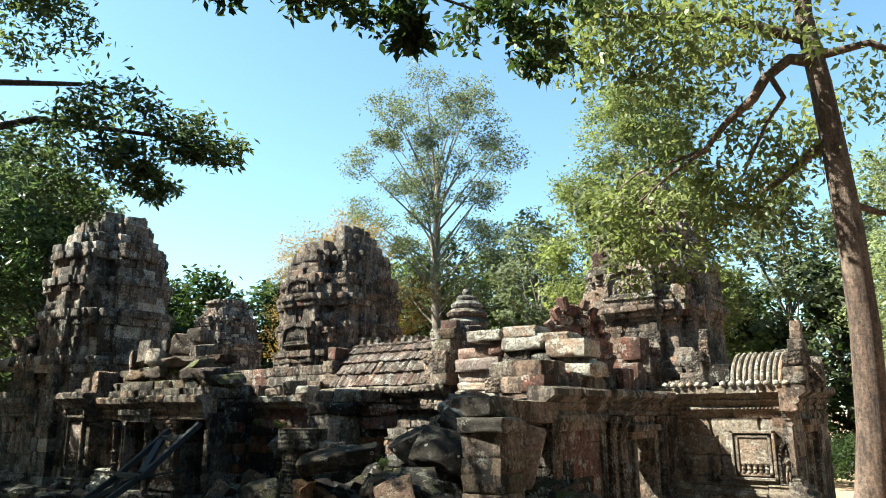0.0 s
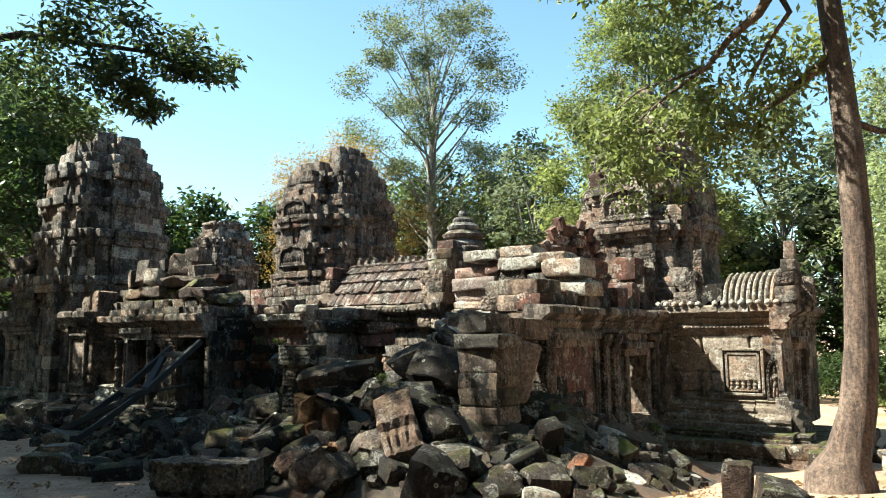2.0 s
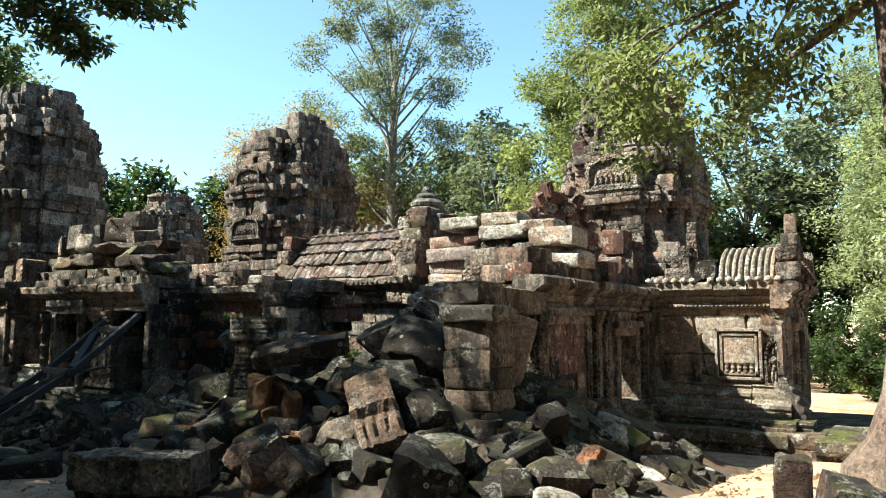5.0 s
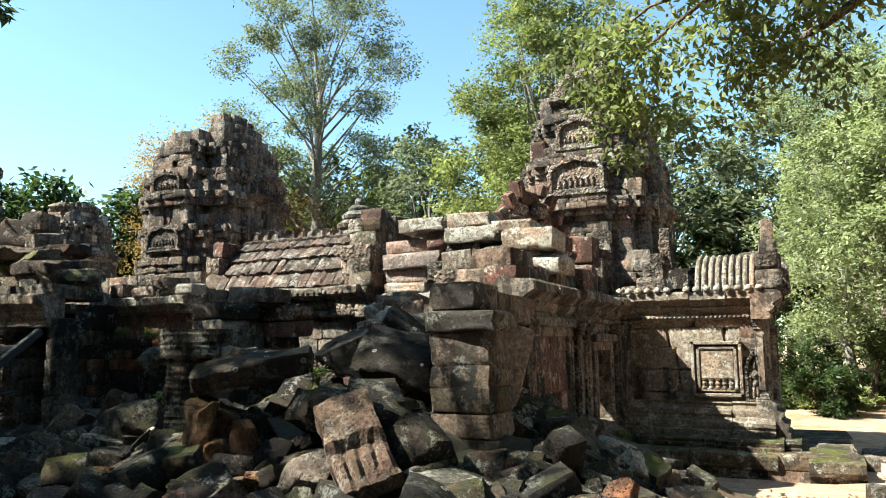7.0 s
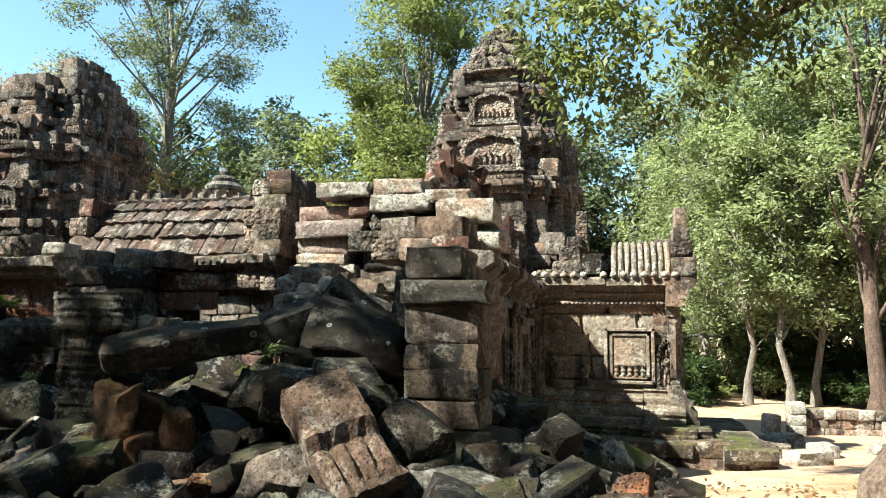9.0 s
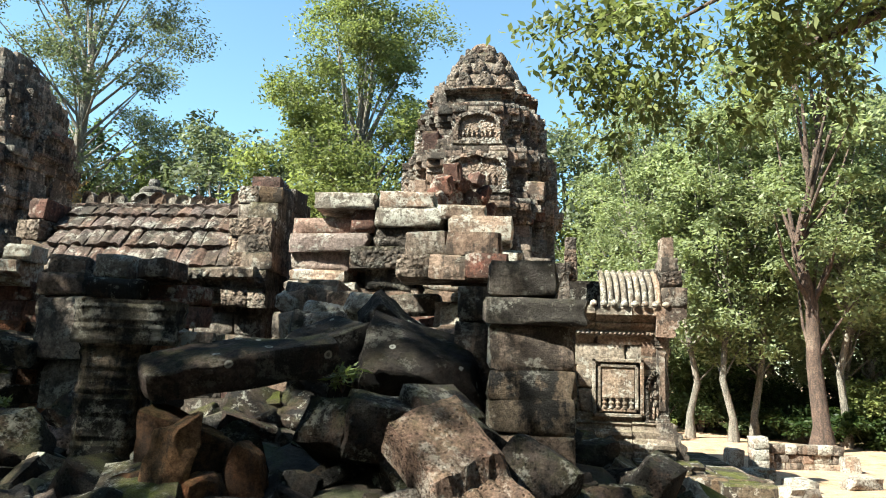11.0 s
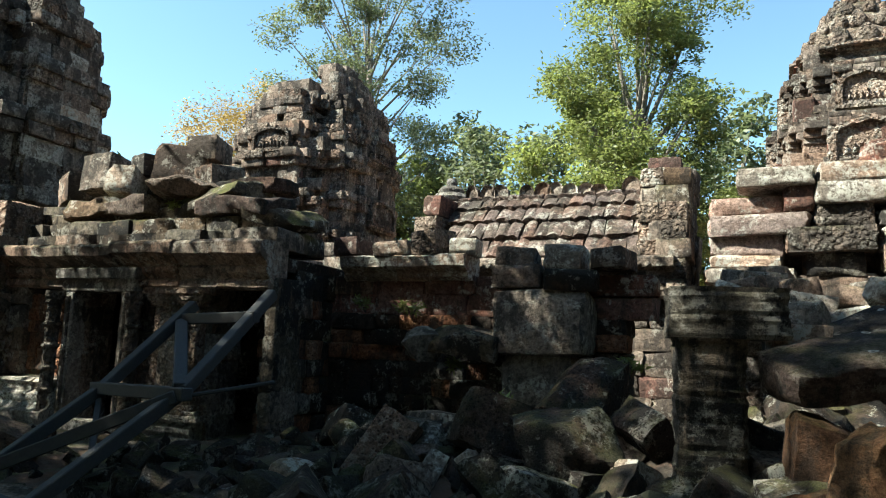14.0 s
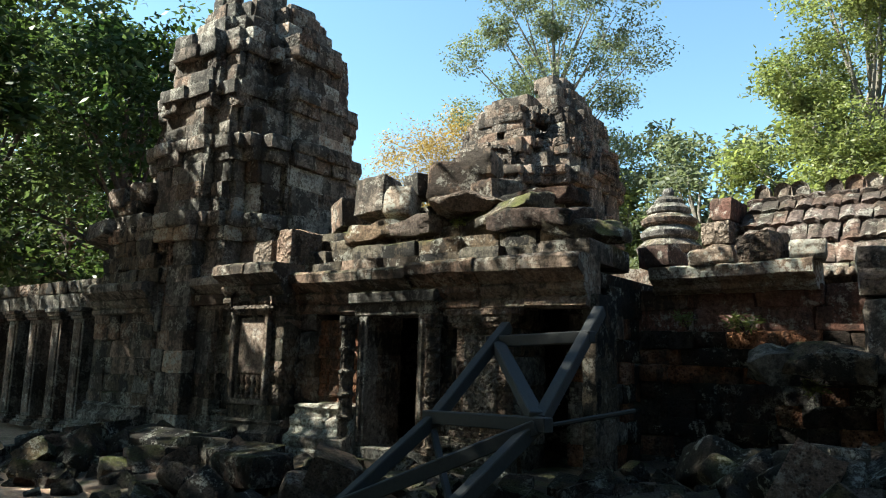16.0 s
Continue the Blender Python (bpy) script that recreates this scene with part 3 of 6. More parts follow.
# ---- walls ----
def wall(name, label, ax, ay, bx, by, z0, z1, mats, course=0.34, depth=0.55, length=0.7, openings=(), loose=0.012, limit=300, ragged=0.0, category="wall", kind="structure"):
    """Courses of blocks; openings are (from, to, foot, head) along the wall."""
    base = Vector((ax, ay, z0))
    thing = tagged(empty(name, *base), label, category, kind=kind)
    p = Pieces(thing, base)
    total = math.hypot(bx - ax, by - ay)
    dx, dy = (bx - ax) / total, (by - ay) / total
    z = z0
    while z < z1 - 0.06:
        h = min(course * RNG.uniform(0.85, 1.15), z1 - z)
        if z1 - z - h < 0.12:
            h = z1 - z
        spans = [(0.0, total)]
        for o0, o1, oz0, oz1 in openings:
            if z + h > oz0 + 0.03 and z < oz1 - 0.03:
                spans = [t for s0, s1 in spans for t in ((s0, min(s1, o0)), (max(s0, o1), s1)) if t[1] - t[0] > 0.05]
        for s0, s1 in spans:
            if ragged and z > z1 - ragged:
                s0, s1 = s0 + RNG.uniform(0, 0.5), s1 - RNG.uniform(0, 0.5)
            run_course(p, ax + dx * s0, ay + dy * s0, ax + dx * s1, ay + dy * s1, z, z + h, mats, depth, 0.0, length, loose)
        z += h
    p.finish(limit)
    return thing


def frame_door(name, label, ax, ay, bx, by, z0, z1, mat, w=0.16, proj=0.07):
    """Stone door frame of two jambs, a lintel and a sill on the line from a to b."""
    total = math.hypot(bx - ax, by - ay)
    thing = tagged(empty(name, ax, ay, z0, math.degrees(math.atan2(by - ay, bx - ax))), label, "door frame", kind="structure")
    for nm, x0, x1, za, zb in (("jamb", -w, 0, 0, z1 - z0), ("jamb", total, total + w, 0, z1 - z0), ("lintel", -w * 1.5, total + w * 1.5, z1 - z0, z1 - z0 + 0.26), ("sill", -w * 1.3, total + w * 1.3, -0.16, 0)):
        bm = bmesh.new()
        box_bm(bm, x0, x1, -proj, 0.42, za, zb)
        if nm == "jamb":
            box_bm(bm, x0 + w * 0.3, x1 - w * 0.3, -proj - 0.03, 0, za + 0.05, zb - 0.05)
        if nm == "lintel":
            box_bm(bm, x0 - 0.06, x1 + 0.06, -proj - 0.07, 0.2, za + 0.16, zb + 0.05)
        bmesh.ops.bevel(bm, geom=list(bm.edges), offset=0.015, segments=1, affect="EDGES")
        part(nm, bm, mat, thing)
    return thing


def colonnette(x, y, z0, z1, r, mat=None, rings=5):
    """A round colonnette with ring mouldings."""
    prof = [(r * 1.4, 0), (r * 1.4, 0.08)]
    n = rings
    for k in range(n):
        a = 0.1 + (z1 - z0 - 0.2) * k / n
        b = 0.1 + (z1 - z0 - 0.2) * (k + 1) / n
        prof += [(r, a), (r, b - 0.07), (r * 1.3, b - 0.06), (r * 1.3, b - 0.03), (r * 1.12, b - 0.02)]
    prof += [(r * 1.4, z1 - z0 - 0.08), (r * 1.4, z1 - z0)]
    ob = part("colonnette", lathe(prof, 10), mat or CARVED)
    ob.matrix_basis = pose(x, y, z0)
    return tagged(ob, "carved round sandstone colonnette beside a doorway", "colonnette", "door colonnettes")


def pilaster(x, y, z0, z1, w, rz=0, mat=None, d=0.12, label="flat sandstone pilaster with carved base and capital"):
    """Flat pilaster facing its own -y."""
    thing = tagged(empty("pilaster", x, y, z0, rz), label, "pilaster", "pilasters")
    bm = bmesh.new()
    h = z1 - z0
    box_bm(bm, -w / 2, w / 2, -d, 0.05, 0.2, h - 0.22)
    box_bm(bm, -w * 0.32, w * 0.32, -d - 0.025, 0, 0.26, h - 0.3)
    bmesh.ops.bevel(bm, geom=list(bm.edges), offset=0.012, segments=1, affect="EDGES")
    part("shaft", bm, mat or CARVED, thing)
    for nm, rows in (("base", ((1.5, 0.0, 0.08), (1.34, 0.08, 0.13), (1.18, 0.13, 0.2))), ("capital", ((1.15, h - 0.22, h - 0.16), (1.3, h - 0.16, h - 0.08), (1.45, h - 0.08, h)))):
        bm = bmesh.new()
        for k, za, zb in rows:
            box_bm(bm, -w / 2 * k, w / 2 * k, -d * k - 0.02, 0.05, za, zb)
        bmesh.ops.bevel(bm, geom=list(bm.edges), offset=0.012, segments=1, affect="EDGES")
        part(nm, bm, mat or SAND, thing)
    return thing


def relief_figure(x, y, z, h, rz=0):
    """A worn standing relief in a lobed niche, as plain rounded shapes."""
    bm = bmesh.new()
    for cx, cz, sx, sz in ((0, 0.9, 0.1, 0.13), (0, 0.99, 0.06, 0.1), (0, 0.68, 0.2, 0.26), (0, 0.45, 0.16, 0.24), (-0.05, 0.2, 0.09, 0.42), (0.05, 0.2, 0.09, 0.42), (-0.12, 0.6, 0.06, 0.26), (0.12, 0.6, 0.06, 0.26)):
        bmesh.ops.create_icosphere(bm, subdivisions=2, radius=0.5, matrix=Matrix.Translation((cx * h, -0.03, cz * h)) @ Matrix.Diagonal((sx * h, 0.12, sz * h, 1)))
    box_bm(bm, -0.24 * h, 0.24 * h, -0.05, 0.04, -0.05 * h, 0.0)
    ob = part("relief_statue", bm, CARVED, smooth=True)
    ob.matrix_basis = pose(x, y, z, 0, 0, rz)
    return tagged(ob, "worn stone relief of a standing figure in a wall niche", "statue")


def arch_rim(name, x, y, z, w, h, rz, mat, parent=None, t=0.05):
    bm = bmesh.new()
    n = 12
    pts = [(-w / 2, 0)] + [(-w / 2 * math.cos(math.pi * k / n), h * 0.6 + math.sin(math.pi * k / n) * h * 0.4 * (1 + 0.12 * (k == n // 2))) for k in range(n + 1)] + [(w / 2, 0)]
    for (x0, z0), (x1, z1) in zip(pts, pts[1:]):
        m = Matrix.Translation(((x0 + x1) / 2, -t / 2, (z0 + z1) / 2)) @ Matrix.Rotation(-math.atan2(z1 - z0, x1 - x0), 4, "Y") @ Matrix.Diagonal((math.hypot(x1 - x0, z1 - z0) + 0.03, t * 1.6, 0.06, 1))
        bmesh.ops.create_cube(bm, size=1, matrix=m)
    ob = part(name, bm, mat, parent)
    ob.matrix_basis = pose(x, y, z, 0, 0, rz)
    return ob


def bead_row(parent, ax, ay, bx, by, z, step, size, mat, name="bead"):
    """A row of petal-shaped beads under a cornice."""
    total = math.hypot(bx - ax, by - ay)
    n = int(total / step)
    dx, dy = (bx - ax) / total, (by - ay) / total
    bm = bmesh.new()
    bmesh.ops.create_icosphere(bm, subdivisions=1, radius=0.5)
    me = mesh_from(name, bm, mat, True)
    inv = parent.matrix_basis.inverted()
    for k in range(n):
        if RNG.random() < 0.08:
            continue
        s = (k + 0.5) * step
        ob = new(name, me)
        ob.parent = parent
        ob.matrix_basis = inv @ pose(ax + dx * s, ay + dy * s, z, 0, 0, math.degrees(math.atan2(dy, dx))) @ Matrix.Diagonal((step * 0.85, size[0], size[1] * RNG.uniform(0.85, 1.1), 1))


# left wing
wl = wall("wall_left", "dark weathered sandstone gallery wall with a doorway and a broken opening", -20.6, 10.9, -14.85, 10.9, 1.0, 3.35, COOL,
     openings=((1.45, 2.4, 2.0, 3.1), (2.6, 3.45, 1.5, 3.15), (4.85, 5.6, 1.0, 3.15)))
wl2 = wall("wall_left_far", "green-stained recessed sandstone wall", -24.4, 11.35, -20.6, 11.35, 1.0, 3.5, COOL)
moulding("base_moulding", -20.75, 10.85, -18.15, 10.85, BASE_PROFILE, GREY, wl, 1.0)
moulding("base_moulding", -16.95, 10.85, -15.8, 10.85, BASE_PROFILE, GREY, wl, 1.0)
moulding("base_moulding", -24.4, 11.3, -20.8, 11.3, BASE_PROFILE, GREY, wl2, 1.0)
moulding("cornice", -20.9, 10.85, -14.9, 10.85, CORNICE_PROFILE, SAND, wl, 3.2)
moulding("cornice", -24.5, 11.3, -20.9, 11.3, CORNICE_PROFILE, GREY, wl2, 3.35)
wi = wall("wall_infill", "rough red laterite infill in an old window", -19.15, 11.0, -18.15, 11.0, 1.9, 3.12, [(LATERITE, 1)], course=0.17, length=0.22, loose=0.03)
moulding("sill_moulding", -19.3, 10.8, -18.15, 10.8, BASE_PROFILE, PALE, wi, 1.25)
frame_door("door_1", "weathered stone door frame with a dark doorway", -18.0, 10.8, -17.15, 10.8, 1.5, 3.15, GREY)
colonnette(-18.28, 10.68, 1.5, 3.15, 0.09)
colonnette(-16.85, 10.68, 1.5, 3.15, 0.09)
pilaster(-16.2, 10.85, 1.6, 3.2, 0.7, 0, CARVED)


def window_pier(x, y, z0):
    """Projecting pier with a false window of stone balusters."""
    thing = tagged(empty("pier", x, y, z0), "projecting sandstone pier with a blind baluster window", "pier", kind="structure")
    p = Pieces(thing, Vector((x, y, z0)))
    for k in range(8):
        za = z0 + k * 0.31
        run_course(p, x - 0.62, y, x + 0.62, y, za, za + 0.31, COOL, 0.6, 0.0, 0.65, 0.01)
        run_course(p, x + 0.62, y, x + 0.62, y + 0.6, za, za + 0.31, COOL, 0.3, 0.0, 0.6, 0.01)
    p.finish(60)
    for nm, x0, x1, za, zb in (("frame", -0.42, -0.34, 1.0, 2.2), ("frame", 0.3, 0.38, 1.0, 2.2), ("frame", -0.42, 0.38, 2.2, 2.28), ("frame", -0.42, 0.38, 0.92, 1.0), ("blind", -0.3, 0.26, 1.36, 2.16)):
        bm = bmesh.new()
        box_bm(bm, x0, x1, -0.09 if nm == "frame" else -0.045, 0.05, za, zb)
        bmesh.ops.bevel(bm, geom=list(bm.edges), offset=0.012, segments=1, affect="EDGES")
        part(nm, bm, SAND if nm == "frame" else GREY, thing)
    me = mesh_from("baluster", lathe([(0.045, 0), (0.045, 0.05), (0.03, 0.07), (0.05, 0.14), (0.03, 0.2), (0.05, 0.27), (0.045, 0.33)], 8), SAND)
    for k in range(5):
        ob = new("baluster", me)
        ob.parent = thing
        ob.location = (-0.25 + k * 0.118, -0.05, 1.01)
    moulding("base_moulding", x - 0.72, y - 0.02, x + 0.72, y - 0.02, BASE_PROFILE, GREY, thing, z0)
    moulding("cornice", x - 0.68, y - 0.02, x + 0.68, y - 0.02, CORNICE_PROFILE, SAND, thing, z0 + 2.35)
    fz = part("frieze", fronton_bm(1.0, 0.3, 0.1, 4), CARVED, thing, "carved leaf frieze")
    fz.location = (0, -0.05, 2.3)


window_pier(-20.1, 10.6, 1.0)
relief_figure(-19.44, 10.9, 1.95, 0.75, 90)
relief_figure(-21.0, 11.28, 1.95, 0.75, 0)

# the inside of the left wing, its shade painted in as near-black stone
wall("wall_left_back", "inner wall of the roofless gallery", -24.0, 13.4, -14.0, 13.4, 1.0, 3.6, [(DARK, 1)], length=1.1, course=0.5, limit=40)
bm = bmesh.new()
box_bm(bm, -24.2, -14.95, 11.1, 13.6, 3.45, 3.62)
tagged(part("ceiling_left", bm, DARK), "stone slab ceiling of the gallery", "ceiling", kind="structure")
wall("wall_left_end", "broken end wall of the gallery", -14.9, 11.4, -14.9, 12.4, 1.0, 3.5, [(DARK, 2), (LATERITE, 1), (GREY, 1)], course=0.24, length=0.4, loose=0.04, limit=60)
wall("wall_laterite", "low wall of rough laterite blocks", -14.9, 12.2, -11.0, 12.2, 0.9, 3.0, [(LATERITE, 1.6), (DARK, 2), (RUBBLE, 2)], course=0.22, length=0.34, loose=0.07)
wb = wall("wall_brick", "red sandstone course above the laterite wall", -15.0, 12.25, -10.7, 12.25, 3.0, 3.5, [(RED, 2), (SAND, 1)], course=0.26, length=0.6)
moulding("cornice", -14.7, 12.2, -12.9, 12.2, [(0.0, 0.0), (0.08, 0.04), (0.08, 0.1), (0.2, 0.16), (0.22, 0.28), (0.16, 0.31)], PALE, wb, 3.45)


def loose(x0, x1, y0, y1, z0, z1, mat, tilt=3.0, label="loose weathered sandstone block on top of the wall", group="loose wall blocks", name="stone_block"):
    """One displaced block that lies on the masonry."""
    ob = new(name, RNG.choice(chipped(mat)))
    ob.matrix_basis = pose((x0 + x1) / 2, (y0 + y1) / 2, (z0 + z1) / 2, RNG.uniform(-tilt, tilt), RNG.uniform(-tilt, tilt), RNG.uniform(-tilt, tilt) * 2) @ Matrix.Diagonal((x1 - x0, y1 - y0, z1 - z0, 1))
    return tagged(ob, label, "stone block", group)


SLABS, CHIPPED = {}, {}


def chipped(mat):
    """Squared blocks with worn edges and a knocked-off corner."""
    if mat.name not in CHIPPED:
        CHIPPED[mat.name] = []
        for i in range(8):
            bm = bmesh.new()
            bmesh.ops.create_cube(bm, size=1)
            bmesh.ops.subdivide_edges(bm, edges=list(bm.edges), cuts=5, use_grid_fill=True)
            r = random.Random(i * 17 + 2)
            off = Vector((i * 5.3, i * 2.9, 4.1))
            cuts = [(Vector([r.choice((-1, 1)) * r.uniform(0.4, 1) for _ in range(3)]).normalized(), r.uniform(0.6, 0.78)) for _ in range(3)]
            for v in bm.verts:
                c = v.co.copy()
                edge = sorted(abs(k) for k in c)
                c *= 1 - 0.07 * max(0.0, edge[1] - 0.36) / 0.14
                for nn, dd in cuts:
                    d = c.dot(nn) - dd
                    if d > 0:
                        c -= nn * d
                c += Vector((noise.noise(c * 3 + off), noise.noise(c * 3 + off * 2), noise.noise(c * 3 - off))) * 0.035
                c += Vector((noise.noise(c * 9 + off), noise.noise(c * 9 - off), noise.noise(c * 9 + off * 3))) * 0.014
                v.co = c
            CHIPPED[mat.name].append(finish_stone(bm, mat))
    return CHIPPED[mat.name]



def slabs(mat):
    """Broken blocks: chipped corners, uneven faces."""
    if mat.name not in SLABS:
        SLABS[mat.name] = []
        for i in range(7):
            bm = bmesh.new()
            bmesh.ops.create_cube(bm, size=1)
            bmesh.ops.subdivide_edges(bm, edges=list(bm.edges), cuts=5, use_grid_fill=True)
            r = random.Random(i * 31 + 5)
            off = Vector((i * 7.1, i * 3.3, 1.7))
            cuts = [(Vector([r.uniform(-1, 1) for _ in range(3)]).normalized(), r.uniform(0.5, 0.68)) for _ in range(4)]
            for v in bm.verts:
                c = v.co.copy()
                n8 = Vector(math.copysign(min(abs(k), 0.5) ** 1.0, k) for k in c)
                soft = n8.length / 0.86
                c *= 1 - 0.12 * max(0, soft - 0.72)
                for nn, dd in cuts:
                    d = c.dot(nn) - dd
                    if d > 0:
                        c -= nn * d
                c += Vector((noise.noise(c * 2.1 + off), noise.noise(c * 2.1 + off * 2), noise.noise(c * 2.1 - off))) * 0.075
                c += Vector((noise.noise(c * 6 + off), noise.noise(c * 6 - off), noise.noise(c * 6 + off * 3))) * 0.025
                v.co = c
            SLABS[mat.name].append(finish_stone(bm, mat))
    return SLABS[mat.name]


for x, w, h, mat in ((-14.6, 0.42, 0.26, RED), (-14.0, 0.5, 0.2, PALE), (-13.45, 0.42, 0.34, CARVED), (-13.0, 0.36, 0.22, PALE), (-12.3, 0.5, 0.26, GREY), (-11.7, 0.46, 0.3, PALE), (-11.15, 0.4, 0.24, SAND)):
    loose(x - w / 2, x + w / 2, 12.0, 12.5, 3.74 if x < -12.8 else 3.55, (3.74 if x < -12.8 else 3.55) + h, mat, 7)
loose(-12.45, -11.35, 11.7, 12.4, 2.55, 3.3, GREY, 1, "large square sandstone pier block", "gallery pier blocks", "pier_block")
loose(-12.35, -11.5, 11.8, 12.4, 1.95, 2.56, GREY, 1, "large square sandstone pier block", "gallery pier blocks", "pier_block")
loose(-12.25, -11.6, 11.8, 12.4, 1.1, 1.96, DARK, 1, "large square sandstone pier block", "gallery pier blocks", "pier_block")
loose(-12.5, -11.9, 11.75, 12.5, 3.3, 3.58, GREY, 4)
loose(-11.9, -11.3, 11.75, 12.5, 3.3, 3.55, DARK, 4)


def vault_ruin(name, label, x0, x1, y0, z0, rows, mats, moss=True, depth=0.5):
    """A collapsed corbelled vault: courses that step back and up, with ragged ends."""
    base = Vector((x0, y0, z0))
    thing = tagged(empty(name, *base), label, "roof", kind="structure")
    p = Pieces(thing, base)
    for dy, dz, h, a, b in rows:
        run_course(p, x0 + a, y0 + dy, x1 - b, y0 + dy, z0 + dz, z0 + dz + h, mats, depth, 0, 0.62, 0.05)
        run_course(p, x0 + a, y0 + dy + 0.45, x1 - b, y0 + dy + 0.45, z0 + dz, z0 + dz + h, mats, depth, 0, 0.62, 0.05)
    p.finish(300)
    return thing


MOSSY = stone("mossy_sandstone", (0.0825, 0.0638, 0.045), (0.15, 0.116, 0.0825), moss=0.95, black=0.5)
vault_ruin("roof_left", "collapsed mossy corbel vault over the gallery", -20.6, -14.9, 10.95, 3.7, [(0.0, 0.0, 0.26, 0, 0), (0.2, 0.24, 0.24, 0.2, 0.3), (0.45, 0.46, 0.22, 0.3, 0.7), (0.75, 0.66, 0.2, 0.5, 1.4), (1.05, 0.84, 0.22, 0.8, 2.1), (1.3, 1.05, 0.2, 1.0, 2.6)], [(MOSSY, 5), (MOSS_STONE, 3), (SAND, 0.6)], depth=0.6)
for x, y, z, w, h, mat in ((-18.9, 11.9, 4.72, 0.62, 0.62, GREY), (-19.6, 12.0, 4.6, 0.5, 0.5, SAND), (-17.6, 12.2, 4.85, 0.9, 0.62, SAND), (-18.3, 11.7, 4.6, 0.42, 0.45, PALE), (-17.0, 12.2, 4.65, 0.55, 0.5, SAND), (-18.2, 12.1, 5.0, 0.36, 0.36, GREY), (-17.3, 12.3, 5.2, 0.5, 0.4, SAND)):
    loose(x - w / 2, x + w / 2, y - 0.3, y + 0.3, z, z + h, mat, 12)
for x, w, h in ((-20.6, 0.7, 0.45), (-20.0, 0.55, 0.4), (-20.3, 0.5, 0.75), (-19.8, 0.4, 0.9)):
    loose(x - w / 2, x + w / 2, 10.8, 11.4, 3.6, 3.6 + h, CARVED, 6, "carved antefix stone on the cornice", "antefixes", "antefix")


def gable_porch(x, y, z):
    """The half-gable at the end of the left wing."""
    thing = tagged(empty("gable_porch", x, y, z), "broken stone gable porch with stepped courses", "porch", kind="structure")
    p = Pieces(thing, Vector((x, y, z)))
    for k in range(9):
        za = z + k * 0.31
        run_course(p, x - 1.0, y, x + 1.0, y, za, za + 0.31, COOL, 0.6, 0, 0.6, 0.02)
        run_course(p, x + 1.0, y, x + 1.0, y + 2.2, za, za + 0.31, COOL, 0.5, 0, 0.7, 0.02)
        run_course(p, x - 1.0, y + 2.2, x - 1.0, y, za, za + 0.31, COOL, 0.5, 0, 0.7, 0.02)
    for k, (a, b) in enumerate(((-0.8, 1.1), (-0.75, 1.0), (-0.7, 0.85), (-0.65, 0.6), (-0.62, 0.4), (-0.5, 0.2))):
        za = z + 2.85 + k * 0.27
        for yy in (0, 0.6, 1.2, 1.8):
            run_course(p, x + a, y + yy - 0.05, x + b, y + yy - 0.05, za, za + 0.27, COOL, 0.6, 0, 0.55, 0.04)
    p.finish(300)
    moulding("cornice", x - 1.0, y - 0.02, x + 1.0, y - 0.02, CORNICE_PROFILE, GREY, thing, z + 2.3)
    moulding("base_moulding", x - 1.0, y - 0.02, x + 1.0, y - 0.02, BASE_PROFILE, GREY, thing, z)


gable_porch(-24.3, 10.9, 1.0)
loose(-25.1, -24.5, 10.8, 11.6, 5.35, 5.75, GREY, 4)
loose(-24.5, -23.9, 10.9, 11.6, 5.45, 5.85, GREY, 6)
loose(-25.6, -24.8, 10.7, 11.3, 4.75, 5.1, GREY, 12)
for x in (-26.0, -26.9, -27.9, -28.9, -29.9):
    pilaster(x, 11.2, 1.1, 3.5, 0.42, 0, GREY, 0.25, "tall weathered pillar of the outer porch")
wall("wall_left_outer", "shaded outer gallery wall behind pillars", -31.0, 11.9, -25.3, 11.9, 1.0, 3.6, COOL, limit=120)
wall("wall_left_lintel", "stone architrave over the porch pillars", -30.6, 11.1, -25.4, 11.1, 3.5, 4.1, COOL, length=1.1, limit=60, ragged=0.3)

# gallery with the tiled roof
wg = wall("wall_gallery", "low sandstone wall under the tiled gallery roof", -14.6, 14.5, -10.6, 14.5, 1.0, 3.65, BROWN)
moulding("cornice", -14.6, 14.45, -10.7, 14.45, CORNICE_PROFILE, SAND, wg, 3.4)
bead_row(wg, -14.5, 14.16, -10.9, 14.16, 3.86, 0.13, (0.09, 0.12), SAND)


